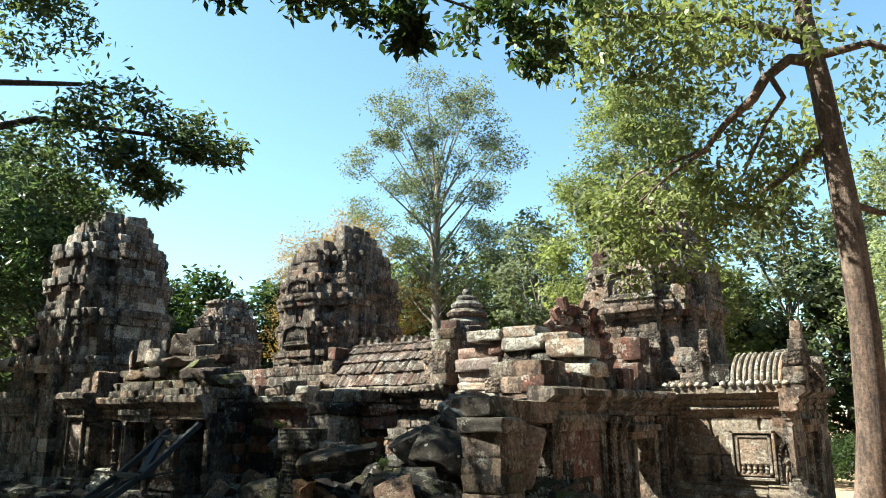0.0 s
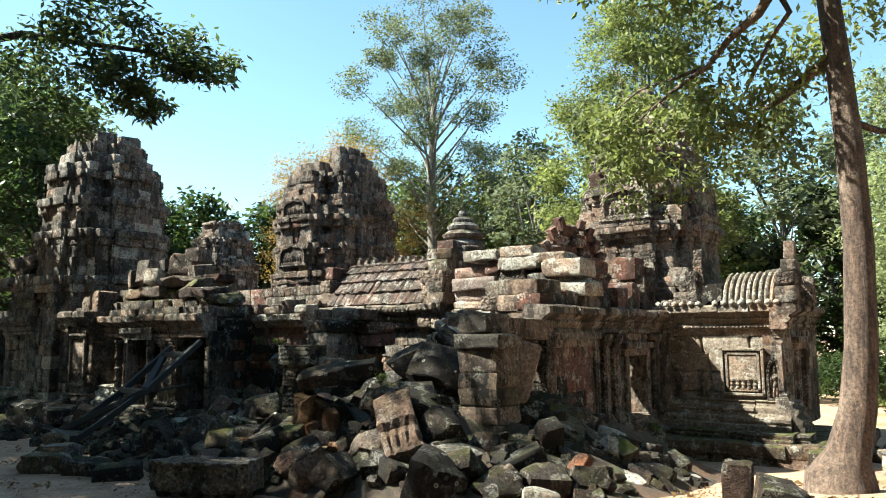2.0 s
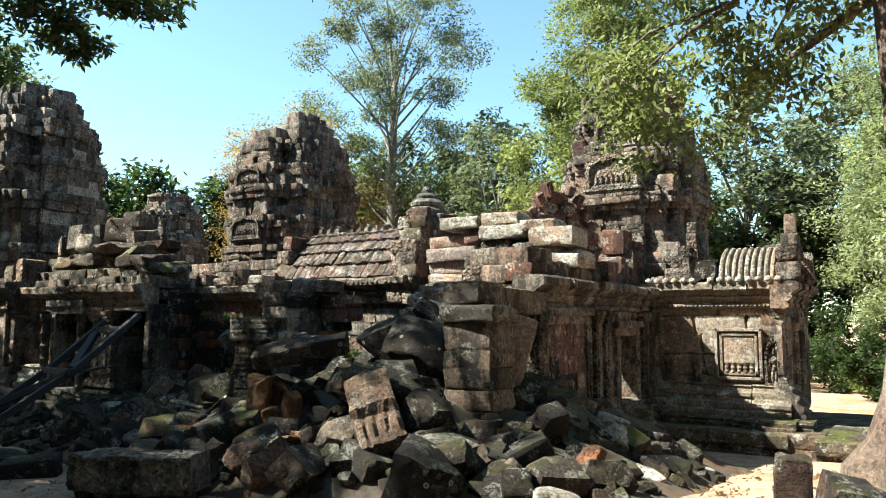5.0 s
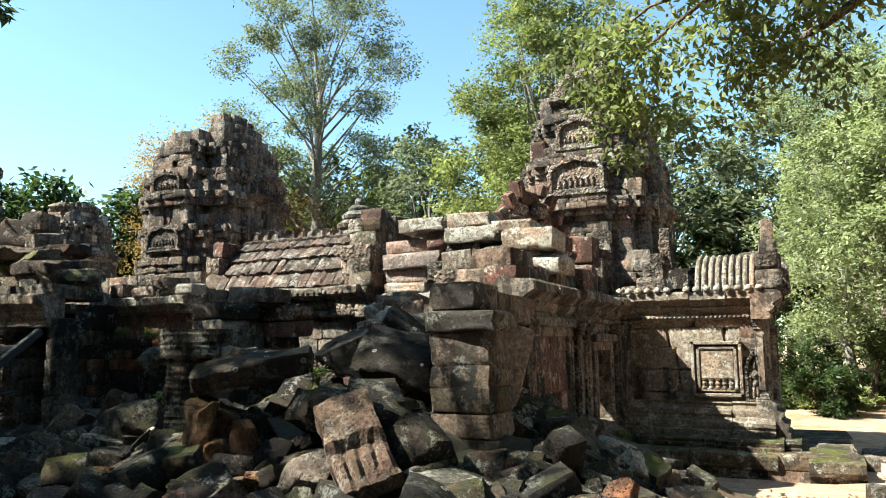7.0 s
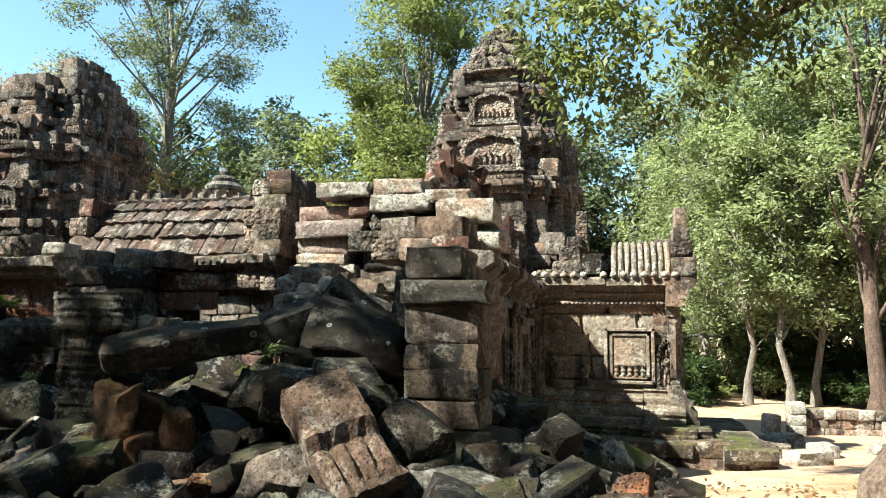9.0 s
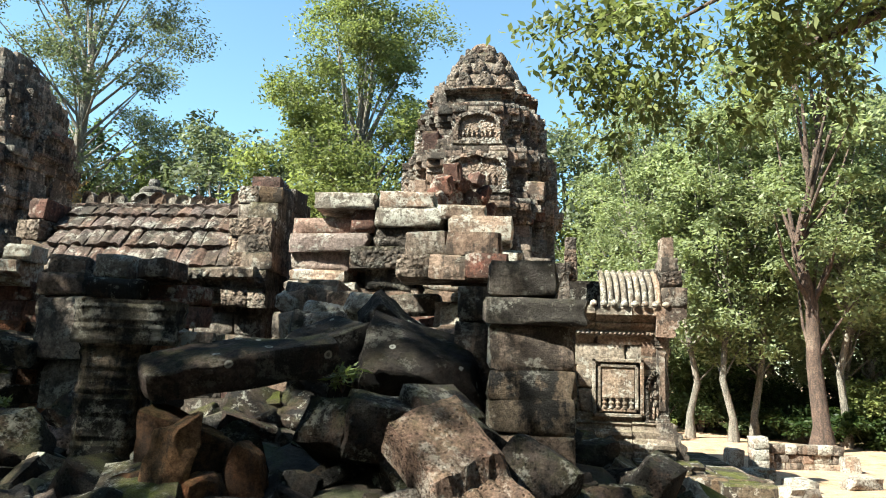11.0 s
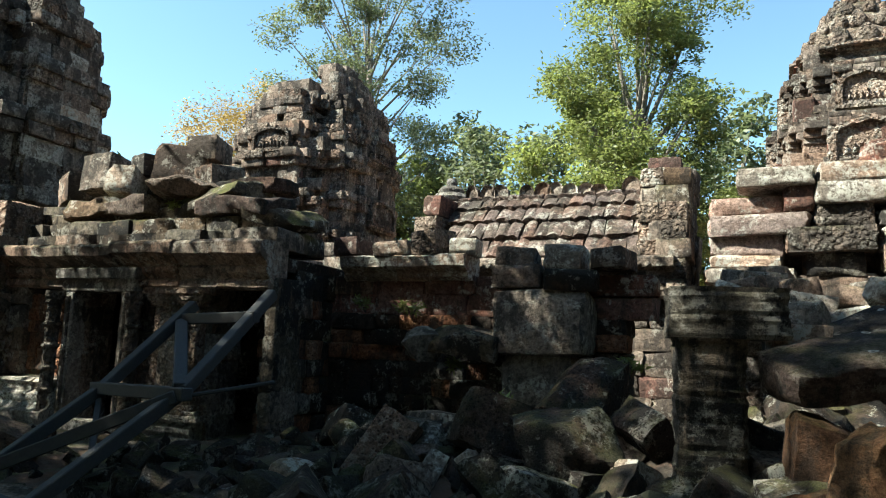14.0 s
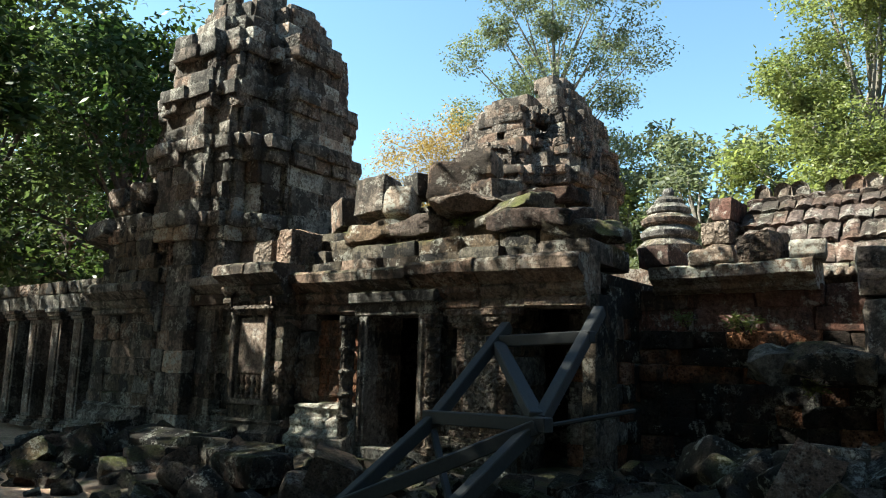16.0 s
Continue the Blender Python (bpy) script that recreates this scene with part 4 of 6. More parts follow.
def tiled_roof(x0, x1, y0, z0):
    thing = tagged(empty("roof_gallery", x0, y0, z0), "stone tiled vault roof with a row of crest stones", "roof", kind="structure")
    base = Vector((x0, y0, z0))
    rows = 5
    r = random.Random(3)
    bm = bmesh.new()
    prof = []
    for k in range(9):
        f = k / 8
        prof.append((y0 + 0.12 + 1.0 * f, z0 - 0.08 + 1.2 * (1 - (1 - f) ** 1.5)))
    ring0 = [bm.verts.new((x0, a, b)) for a, b in prof] + [bm.verts.new((x0, y0 + 1.15, z0 - 0.3))]
    ring1 = [bm.verts.new((x1, a, b)) for a, b in prof] + [bm.verts.new((x1, y0 + 1.15, z0 - 0.3))]
    for k in range(len(prof)):
        bm.faces.new((ring0[k], ring1[k], ring1[k + 1], ring0[k + 1]))
    bm.faces.new(ring0)
    bm.faces.new(ring1[::-1])
    bmesh.ops.recalc_face_normals(bm, faces=bm.faces)
    bmesh.ops.translate(bm, vec=-base, verts=bm.verts)
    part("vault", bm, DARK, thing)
    mesh = []
    for i in range(5):
        t = bmesh.new()
        bmesh.ops.create_grid(t, x_segments=3, y_segments=2, size=0.5)
        for v in t.verts:
            v.co.z = 0.2 * (0.25 - v.co.x ** 2) + r.uniform(-0.035, 0.035)
            v.co.y += r.uniform(-0.05, 0.05)
        g = bmesh.ops.extrude_face_region(t, geom=list(t.faces))
        bmesh.ops.translate(t, vec=(0, 0, -0.16), verts=[e for e in g["geom"] if isinstance(e, bmesh.types.BMVert)])
        bmesh.ops.recalc_face_normals(t, faces=t.faces)
        mesh.append(mesh_from("roof_tile", t, TILE))
    cols = 15
    w = (x1 - x0) / cols
    for k in range(rows):
        f0, f1 = k / rows, (k + 1) / rows
        ya, za = y0 + 1.05 * f0, z0 + 1.2 * (1 - (1 - f0) ** 1.5)
        yb, zb = y0 + 1.05 * f1, z0 + 1.2 * (1 - (1 - f1) ** 1.5)
        ang = math.degrees(math.atan2(zb - za, yb - ya))
        ln = math.hypot(zb - za, yb - ya)
        for c in range(cols):
            cx = x0 + w * (c + 0.5 + (0.25 if k % 2 else 0) - 0.12)
            ob = new("roof_tile", r.choice(mesh))
            ob.parent = thing
            ob.matrix_basis = Matrix.Translation(-base) @ pose(cx + r.uniform(-0.02, 0.02), (ya + yb) / 2, (za + zb) / 2 + 0.03, ang - 9 + r.uniform(-4, 4), r.uniform(-6, 6), r.uniform(-5, 5)) @ Matrix.Diagonal((w * r.uniform(0.94, 1.04), ln * 1.2, 0.55, 1))
    for c in range(13):
        if c in (3, 10):
            continue
        cx = x0 + 0.2 + (x1 - x0 - 0.3) * c / 12 + RNG.uniform(-0.03, 0.03)
        ob = part("crest_stone", lathe_arch(RNG.uniform(0.23, 0.29), RNG.uniform(0.18, 0.3), 0.16), PALE if 5 < c < 9 else SAND, thing)
        ob.matrix_basis = Matrix.Translation(-base) @ pose(cx, y0 + 1.02, z0 + 1.14, 0, RNG.uniform(-4, 4), RNG.uniform(-8, 8))
    return thing


def lathe_arch(w, h, d):
    """A small rounded crest stone facing -y."""
    bm = bmesh.new()
    n = 8
    pts = [(-w / 2, 0)] + [(-w / 2 * math.cos(math.pi * k / n), h * 0.45 + math.sin(math.pi * k / n) * h * 0.55) for k in range(n + 1)] + [(w / 2, 0)]
    f = [bm.verts.new((x, -d / 2, z)) for x, z in pts]
    g = [bm.verts.new((x * 0.9, d / 2, z * 0.95)) for x, z in pts]
    fc = bm.faces.new(f)
    bm.faces.new(g[::-1])
    for k in range(len(f)):
        bm.faces.new((f[k - 1], f[k], g[k], g[k - 1]))
    bmesh.ops.recalc_face_normals(bm, faces=bm.faces)
    res = bmesh.ops.inset_region(bm, faces=[fc], thickness=w * 0.16, depth=-0.04)
    return bm


TILE = stone("roof_tile_stone", (0.088, 0.062, 0.053), (0.175, 0.13, 0.112), spots=0.4, black=0.45, moss=0.1)
tiled_roof(-14.35, -11.15, 14.35, 3.98)


def gable_end(x0, x1, y0, y1, z0, z1):
    thing = tagged(empty("gable_end", x0, y0, z0), "thick broken gable end of the gallery roof", "gable", kind="structure")
    p = Pieces(thing, Vector((x0, y0, z0)))
    n = 7
    for k in range(n):
        f = k / n
        za, zb = z0 + (z1 - z0) * f, z0 + (z1 - z0) * (k + 1) / n
        ya = y0 + 0.75 * max(0, f - 0.25) ** 1.3
        run_course(p, x0, ya, x1, ya, za, zb, [(SAND, 1), (CARVED, 3), (PALE_CARVED, 1)], 0.6, 0.05 * math.sin(k * 2.1), 0.36, 0.05)
        run_course(p, x1, ya, x1, y1, za, zb, [(SAND, 3), (MOSSY, 2)], 0.5, 0, 0.55, 0.05)
        run_course(p, x0, ya + 0.6, x1, ya + 0.6, za, zb, [(SAND, 2)], 0.6, 0, 0.5, 0.03)
    p.finish(300)


gable_end(-11.25, -10.55, 14.3, 16.4, 3.4, 5.35)
for a in ((-11.2, -10.7, 15.0, 15.6, 5.2, 5.6), (-10.9, -10.5, 15.3, 16.0, 5.1, 5.5), (-14.9, -14.35, 14.5, 15.3, 4.0, 4.4), (-14.85, -14.4, 14.5, 15.2, 4.4, 4.75), (-14.75, -14.4, 14.6, 15.2, 4.75, 5.1), (-15.3, -14.8, 14.3, 15.0, 3.7, 4.2), (-15.6, -15.0, 14.2, 14.8, 3.6, 3.95)):
    loose(*a, RNG.choice([SAND, CARVED, RED]), 5)
wall("wall_mid", "broken masonry between the towers", -20.5, 15.2, -14.8, 15.2, 1.0, 3.9, BROWN, ragged=0.6)
wall("wall_mid_back", "broken masonry at the foot of the dark tower", -25.0, 18.6, -18.5, 18.6, 1.0, 5.0, BROWN, ragged=1.2)
for k in range(14):
    x = RNG.uniform(-20, -15)
    w, h = RNG.uniform(0.4, 0.9), RNG.uniform(0.25, 0.5)
    y = RNG.uniform(14.9, 16)
    loose(x - w / 2, x + w / 2, y, y + 0.6, 3.75, 3.78 + h, RNG.choice([SAND, GREY, RED]), 8)

# stacked stones beside the lotus tower
STACK = ((-9.91, -8.93, 4.91, 5.15, PALE), (-8.92, -8.05, 4.93, 5.18, PALE), (-8.96, -7.93, 4.65, 4.93, PALE), (-10.28, -9.32, 4.53, 4.79, PINK), (-9.33, -8.95, 4.55, 4.9, RED), (-10.28, -9.0, 4.26, 4.54, PINK),
         (-10.27, -9.31, 3.97, 4.27, PINK), (-10.26, -9.34, 3.8, 3.98, PALE), (-10.35, -9.18, 3.6, 3.81, PALE), (-8.99, -8.25, 4.33, 4.66, CARVED), (-9.32, -8.22, 4.01, 4.34, CARVED), (-9.1, -8.37, 3.7, 4.02, MOSS_STONE),
         (-8.25, -7.17, 4.32, 4.56, GREY), (-8.21, -6.72, 4.01, 4.34, PALE), (-8.2, -7.12, 3.7, 4.02, PALE), (-7.84, -6.87, 4.45, 4.82, PALE), (-8.04, -7.28, 4.79, 4.99, PALE), (-7.12, -6.87, 3.68, 4.02, SAND), (-9.2, -8.2, 3.45, 3.72, SAND), (-8.2, -6.9, 3.4, 3.7, SAND))
for k, (x0, x1, z0, z1, mat) in enumerate(STACK):
    o = RNG.uniform(-0.1, 0.12)
    loose(x0, x1, 14.35 + o, 15.25 + o, z0, z1 + 0.025, mat, 1.5, "broad lichen-spotted sandstone block in a leaning stack", "stacked stones", "stacked_stone")
wall("wall_stack", "inner masonry behind the stacked stones", -10.3, 15.0, -7.1, 15.0, 0.9, 4.2, BROWN, limit=80)
wall("wall_stack_low", "broken masonry under the stacked stones", -10.4, 14.2, -7.1, 14.2, 0.9, 3.5, WARM, limit=120, ragged=0.5)
for k in range(18):
    x, y = RNG.uniform(-9.8, -7.2), RNG.uniform(12.6, 14.2)
    w = RNG.uniform(0.4, 0.9)
    z = 2.7 + (y - 12.6) * 0.5
    loose(x - w / 2, x + w / 2, y - 0.3, y + 0.3, z, z + RNG.uniform(0.22, 0.4), RNG.choice([PALE, SAND, GREY]), 14)

# wall with the doors
wd = wall("wall_door", "weathered sandstone wall with a blocked and an open doorway", -6.8, 10.6, -6.8, 18.7, 0.6, 3.4, WARM, openings=((0.75, 1.75, 1.3, 3.05), (5.8, 6.9, 1.2, 2.7)))
moulding("cornice", -6.78, 12.2, -6.78, 18.5, CORNICE_PROFILE, SAND, wd, 3.2)
moulding("base_moulding", -6.78, 12.5, -6.78, 18.6, BASE_PROFILE, SAND, wd, 0.6)
frame_door("door_2", "sandstone door frame with a dark doorway", -6.78, 16.4, -6.78, 17.5, 1.2, 2.7, SAND)
frame_door("door_3", "blind door of red sandstone in a moulded frame", -6.78, 12.8, -6.78, 14.6, 1.45, 2.95, SAND)
wr = wall("wall_blind", "rough red sandstone blocks filling a doorway", -6.76, 12.85, -6.76, 14.6, 1.45, 2.95, [(RED, 3), (DARK, 0.6)], course=0.3, length=0.45, loose=0.02, depth=0.3)
for y in (12.45, 15.0, 15.55, 18.0, 18.45):
    pilaster(-6.78, y, 1.3, 3.2, 0.3, 90, CARVED, 0.14)
# Near-black boxes: the shade behind the doorways is in their colour.
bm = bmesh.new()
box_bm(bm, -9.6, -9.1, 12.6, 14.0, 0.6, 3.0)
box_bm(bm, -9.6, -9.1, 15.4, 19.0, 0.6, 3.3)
tagged(part("wall_inner", bm, DARK), "inner wall behind the doorways, its shade painted in near-black", "wall", kind="structure")
wp = wall("wall_pillar", "square pillar of stacked sandstone blocks", -7.0, 9.9, -6.25, 9.9, 1.0, 3.02, COOL, depth=0.75, length=0.9, course=0.27, loose=0.006, category="pillar")
loose(-7.05, -6.15, 9.82, 10.65, 3.0, 3.24, GREY, 1, "pillar cap stone with pale lichen", "pillar blocks", "cap_stone")
loose(-7.0, -6.4, 9.9, 10.6, 3.24, 3.56, GREY, 2, "square block on top of the pillar", "pillar blocks", "top_block")
loose(-7.0, -6.55, 10.5, 12.6, 3.12, 3.5, SAND, 1, "long stone lintel between pillar and wall", "lintels", "lintel_beam")


# A sunlit patch of the inner wall, built as an added pale slab.
def leaning_slab():
    ob = new("leaning_slab", chipped(SUNLIT)[2])
    ob.matrix_basis = pose(-6.46, 11.15, 2.58, 0, 0, 30) @ pose(0, 0, 0, 0, 16, 0) @ Matrix.Diagonal((0.36, 0.2, 1.0, 1))
    tagged(ob, "added pale slab that stands for a sunlit patch of the inner wall", "stone slab")


leaning_slab()
vault_ruin("roof_door", "broken half vault above the door wall", -8.3, -6.9, 12.6, 3.7, [(0.0, 0.0, 0.3, 0.0, 0), (0.1, 0.3, 0.3, 0.1, 0.1)], BROWN)
for a in ((-7.7, -6.9, 12.9, 13.6, 3.7, 4.05), (-7.6, -6.95, 13.7, 14.5, 3.7, 4.1), (-7.8, -7.1, 14.6, 15.4, 3.7, 4.2), (-7.7, -7.0, 15.5, 16.2, 3.7, 4.15), (-7.9, -7.2, 14.9, 15.7, 4.15, 4.6), (-7.8, -7.2, 15.7, 16.5, 4.1, 4.5), (-8.0, -7.3, 15.2, 16.0, 4.55, 4.9), (-7.7, -6.9, 16.4, 17.0, 3.7, 4.3), (-7.6, -7.0, 17.1, 17.8, 3.7, 4.1), (-7.9, -7.1, 17.6, 18.4, 3.7, 4.5), (-7.7, -7.0, 18.3, 18.9, 3.7, 4.7), (-7.8, -7.2, 18.2, 18.9, 4.6, 5.2)):
    loose(*a, RNG.choice([SAND, RED, CARVED, PALE]), 4)
def red_ruin(x, y, z, rz):
    """The stump of a red sandstone gable: narrowing courses and broken leaf tips."""
    thing = tagged(empty("red_gable", x, y, z, rz), "dark red eroded sandstone gable stump above the wall", "gable")
    me = [mesh_from("gable_stone", worn_cube(300 + i, 0.16, 0.3, 0.06), RED) for i in range(5)]
    r = random.Random(14)
    zz = 0.0
    for k, w in enumerate((1.7, 1.6, 1.45, 1.2, 0.9, 0.55)):
        n = max(1, round(w / 0.42))
        h = r.uniform(0.2, 0.28)
        for i in range(n):
            ob = new("gable_stone", r.choice(me))
            ob.parent = thing
            ob.matrix_basis = pose((i - (n - 1) / 2) * w / n + r.uniform(-0.04, 0.04), r.uniform(-0.06, 0.06) + k * 0.05, zz + h / 2, r.gauss(0, 3), r.gauss(0, 4), r.gauss(0, 5)) @ Matrix.Diagonal((w / n + 0.03, 0.6, h + 0.04, 1))
        for sx in (-1, 1):
            ob = new("leaf_tip", r.choice(me))
            ob.parent = thing
            ob.matrix_basis = pose(sx * w * 0.49, -0.06, zz + h, 0, sx * 24 + r.gauss(0, 8), r.gauss(0, 10)) @ Matrix.Diagonal((0.16, 0.3, r.uniform(0.24, 0.36), 1))
        zz += h


red_ruin(-7.75, 15.6, 4.25, 50)
for k in range(5):
    loose(-8.6 + k * 0.1, -7.6 + k * 0.05, 15.8, 16.6, 3.7 + k * 0.24, 3.95 + k * 0.24, RNG.choice([RED, SAND]), 3)

# porch
wq = wall("wall_porch", "sunlit carved sandstone porch wall", -6.8, 18.7, -3.8, 18.7, 0.9, 3.4, [(PORCH, 1)], loose=0.004, course=0.42, length=1.1)
ws = wall("wall_porch_side", "side wall of the porch with a doorway", -3.8, 18.7, -3.8, 22.5, 0.9, 3.4, WARM, openings=((0.9, 1.8, 1.0, 2.8),), loose=0.008)
moulding("cornice", -6.9, 18.68, -3.7, 18.68, CORNICE_PROFILE, PORCH, wq, 3.3)
moulding("cornice", -3.78, 18.4, -3.78, 22.4, CORNICE_PROFILE, SAND, ws, 3.3)
moulding("base_moulding", -6.7, 18.68, -3.75, 18.68, BASE_PROFILE, PORCH, wq, 0.93)
moulding("base_moulding", -3.78, 18.5, -3.78, 19.5, BASE_PROFILE, SAND, ws, 0.93)
bead_row(wq, -6.7, 18.6, -3.8, 18.6, 3.35, 0.09, (0.08, 0.07), SAND)
bead_row(wq, -6.8, 18.4, -3.7, 18.4, 3.93, 0.2, (0.12, 0.16), PALE, "petal")
frame_door("door_4", "carved stone door frame of the porch", -3.78, 19.6, -3.78, 20.5, 1.05, 2.8, SAND)


def porch_window(x0, x1, z0, z1, y):
    """Blind window: moulded frames, a flat blind and short balusters."""
    thing = tagged(empty("window_1", x0, y, z0), "blind stone window with turned balusters and a moulded frame", "window", kind="structure")
    w, h = x1 - x0, z1 - z0
    for k, ins in enumerate((0.0, 0.1)):
        for a, b, c, d in ((ins, ins + 0.07, ins, h - ins), (w - ins - 0.07, w - ins, ins, h - ins), (ins, w - ins, h - ins - 0.07, h - ins), (ins, w - ins, ins, ins + 0.07)):
            bm = bmesh.new()
            box_bm(bm, a, b, -0.1 + 0.03 * k, 0.03, c, d)
            bmesh.ops.bevel(bm, geom=list(bm.edges), offset=0.012, segments=1, affect="EDGES")
            part("frame", bm, PORCH, thing)
    bm = bmesh.new()
    box_bm(bm, 0.17, w - 0.17, -0.045, 0.03, 0.36, h - 0.17)
    bmesh.ops.bevel(bm, geom=list(bm.edges), offset=0.015, segments=1, affect="EDGES")
    part("blind", bm, PORCH, thing)
    me = mesh_from("baluster", lathe([(0.05, 0), (0.05, 0.03), (0.03, 0.05), (0.055, 0.1), (0.03, 0.14), (0.05, 0.18)], 8), PORCH)
    for k in range(5):
        ob = new("baluster", me)
        ob.parent = thing
        ob.location = (0.24 + k * (w - 0.48) / 4, -0.04, 0.17)


porch_window(-5.3, -4.3, 1.72, 2.85, 18.69)
relief_figure(-4.08, 18.67, 1.68, 0.72)
arch_rim("niche", -4.08, 18.68, 1.62, 0.34, 0.95, 0, CARVED)
tagged(bpy.data.objects["niche"], "lobed stone niche around the relief", "niche", kind="structure")
relief_figure(-5.75, 18.67, 1.7, 0.6)
relief_figure(-6.35, 18.67, 1.7, 0.6)
pilaster(-3.95, 18.68, 1.6, 3.3, 0.2, 0, SAND, 0.05)
pilaster(-6.65, 18.68, 1.3, 3.3, 0.25, 0, SAND, 0.1)


def ribbed_roof(x0, x1, y0, z0):
    """Half vault of rounded stone ribs."""
    thing = tagged(empty("roof_porch", x0, y0, z0), "ribbed sandstone vault over the porch", "roof", kind="structure")
    n = 9
    w = (x1 - x0) / n
    for k in range(n):
        bm = bmesh.new()
        rings = []
        for j in range(8):
            f = j / 7
            a = f * 1.35
            yy, zz = 0.95 * (1 - math.cos(a)), 0.78 * math.sin(a)
            ring = []
            for q in range(7):
                b = math.pi * q / 6
                o = 0.11 * math.sin(b) * (1 + 0.25 * noise.noise(Vector((k, f * 4, q))))
                ring.append(bm.verts.new((-w / 2 * math.cos(b) * 0.96, yy - o * math.cos(a), zz + o * math.sin(a))))
            rings.append(ring)
        for a, b in zip(rings, rings[1:]):
            for q in range(6):
                bm.faces.new((a[q], a[q + 1], b[q + 1], b[q]))
        back = [bm.verts.new((v.co.x, v.co.y + 0.3, v.co.z - 0.1)) for v in (rings[0][0], rings[0][-1], rings[-1][-1], rings[-1][0])]
        bm.faces.new(back)
        bmesh.ops.recalc_face_normals(bm, faces=bm.faces)
        ob = part("rib", bm, PORCH, thing)
        ob.location = ((k + 0.5) * w, RNG.uniform(-0.02, 0.02), 0)
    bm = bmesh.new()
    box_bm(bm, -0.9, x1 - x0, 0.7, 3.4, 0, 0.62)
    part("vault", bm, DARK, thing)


ribbed_roof(-5.15, -3.95, 18.55, 3.84)
for a in ((-3.98, -3.5, 18.4, 19.2, 3.85, 4.3, SAND), (-3.95, -3.5, 18.6, 19.4, 4.3, 4.65, CARVED), (-3.9, -3.55, 18.9, 19.6, 4.65, 4.95, SAND), (-3.85, -3.6, 19.1, 19.5, 4.95, 5.4, SAND), (-4.3, -3.9, 19.2, 19.8, 4.5, 4.75, SAND), (-3.95, -3.4, 19.8, 20.9, 3.85, 4.6, CARVED), (-4.9, -4.1, 19.3, 20.0, 4.5, 4.7, MOSSY)):
    loose(*a, 4, "weathered carved stone on the porch roof", "porch roof stones")
for a in ((-6.35, -5.75, 18.45, 19.0, 3.85, 4.25), (-6.2, -5.75, 18.5, 19.0, 4.2, 4.55), (-6.05, -5.75, 18.5, 18.9, 4.5, 4.75), (-5.85, -5.6, 18.6, 18.95, 4.4, 5.05), (-5.85, -5.62, 18.65, 18.9, 5.0, 5.3), (-6.7, -6.3, 18.5, 19.0, 3.85, 4.05)):
    loose(*a, CARVED, 5, "worn carved antefix on the porch cornice", "porch antefixes", "antefix")
wall("wall_porch_back", "upper masonry between porch and tower", -6.9, 19.6, -5.2, 19.6, 3.4, 4.4, BROWN, ragged=0.5, limit=60)


def platform():
    thing = tagged(empty("platform", -7.0, 17.3, 0.05), "stepped sandstone platform with mossy mouldings", "platform", kind="structure")
    prof = [(0.12, 0.0), (0.12, 0.16), (0.05, 0.2), (0.08, 0.3), (0.0, 0.34), (0.0, 0.45), (0.1, 0.5), (0.14, 0.58), (0.14, 0.74), (0.1, 0.78)]
    moulding("lower_step", -7.2, 17.6, -2.5, 17.6, prof, MOSSY, thing, 0.0, 1.6)
    moulding("side_step", -2.5, 17.5, -2.5, 22.0, prof, SAND, thing, 0.0, 1.4)
    moulding("corner_step", -3.2, 17.3, -2.3, 17.3, prof, MOSSY, thing, -0.02, 0.8)
    moulding("upper_step", -6.4, 18.1, -3.3, 18.1, [(0.1, 0.0), (0.1, 0.06), (0.05, 0.08), (0.08, 0.15), (0.0, 0.18)], MOSSY, thing, 0.78, 0.8)
    moulding("front_step", -4.6, 17.85, -3.6, 17.85, [(0.1, 0.0), (0.1, 0.07), (0.06, 0.09), (0.08, 0.17), (0.0, 0.2)], MOSSY, thing, 0.78, 0.8)


platform()
wall("wall_foot", "mossy moulded footing along the door wall", -6.3, 10.9, -6.3, 17.6, 0.4, 0.85, [(MOSSY, 1)], course=0.24, depth=0.6, limit=60)
# ---- rubble ----
def mound_h(x, y):
    """Height of the heap over the ground."""
    fx = float(np.interp(x, (-26, -22, -16, -13.5, -11, -9.5, -7.4, -6.0, -5.0, -3.9), (0.0, 0.25, 0.35, 0.55, 0.85, 1.25, 1.55, 1.0, 0.5, 0.0)))
    front = float(np.interp(x, (-16, -11, -5.3, -4), (8.2, 7.0, 7.7, 8.6)))
    top = float(np.interp(x, (-16, -11, -8), (10.4, 10.2, 10.6)))
    fy = min(max((y - front) / (top - front), 0), 1)
    return fx * (fy ** 0.8) * (1 if y < 14.4 else 0.6)


def mound_z(x, y):
    return ground_z(x, y) + mound_h(x, y)


def make_mound():
    xs = [-25 + i * 0.25 for i in range(87)]
    ys = [6.8 + i * 0.25 for i in range(33)]
    verts = []
    for y in ys:
        for x in xs:
            h = mound_h(x, y)
            n = noise.noise(Vector((x * 2.1, y * 2.1, 5))) * 0.16 + noise.noise(Vector((x * 5, y * 5, 2))) * 0.07
            verts.append((x, y, ground_z(x, y) + h + n * min(1, h * 3) - (0.06 if h < 0.02 else 0)))
    w = len(xs)
    faces = [(j * w + i, j * w + i + 1, (j + 1) * w + i + 1, (j + 1) * w + i) for j in range(len(ys) - 1) for i in range(w - 1)]
    me = bpy.data.meshes.new("rubble_mound")
    me.from_pydata(verts, [], faces)
    me.materials.append(EARTH)
    tagged(new("rubble_mound", me), "heap of dark earth and stone chips under the fallen blocks", "rubble", kind="structure")


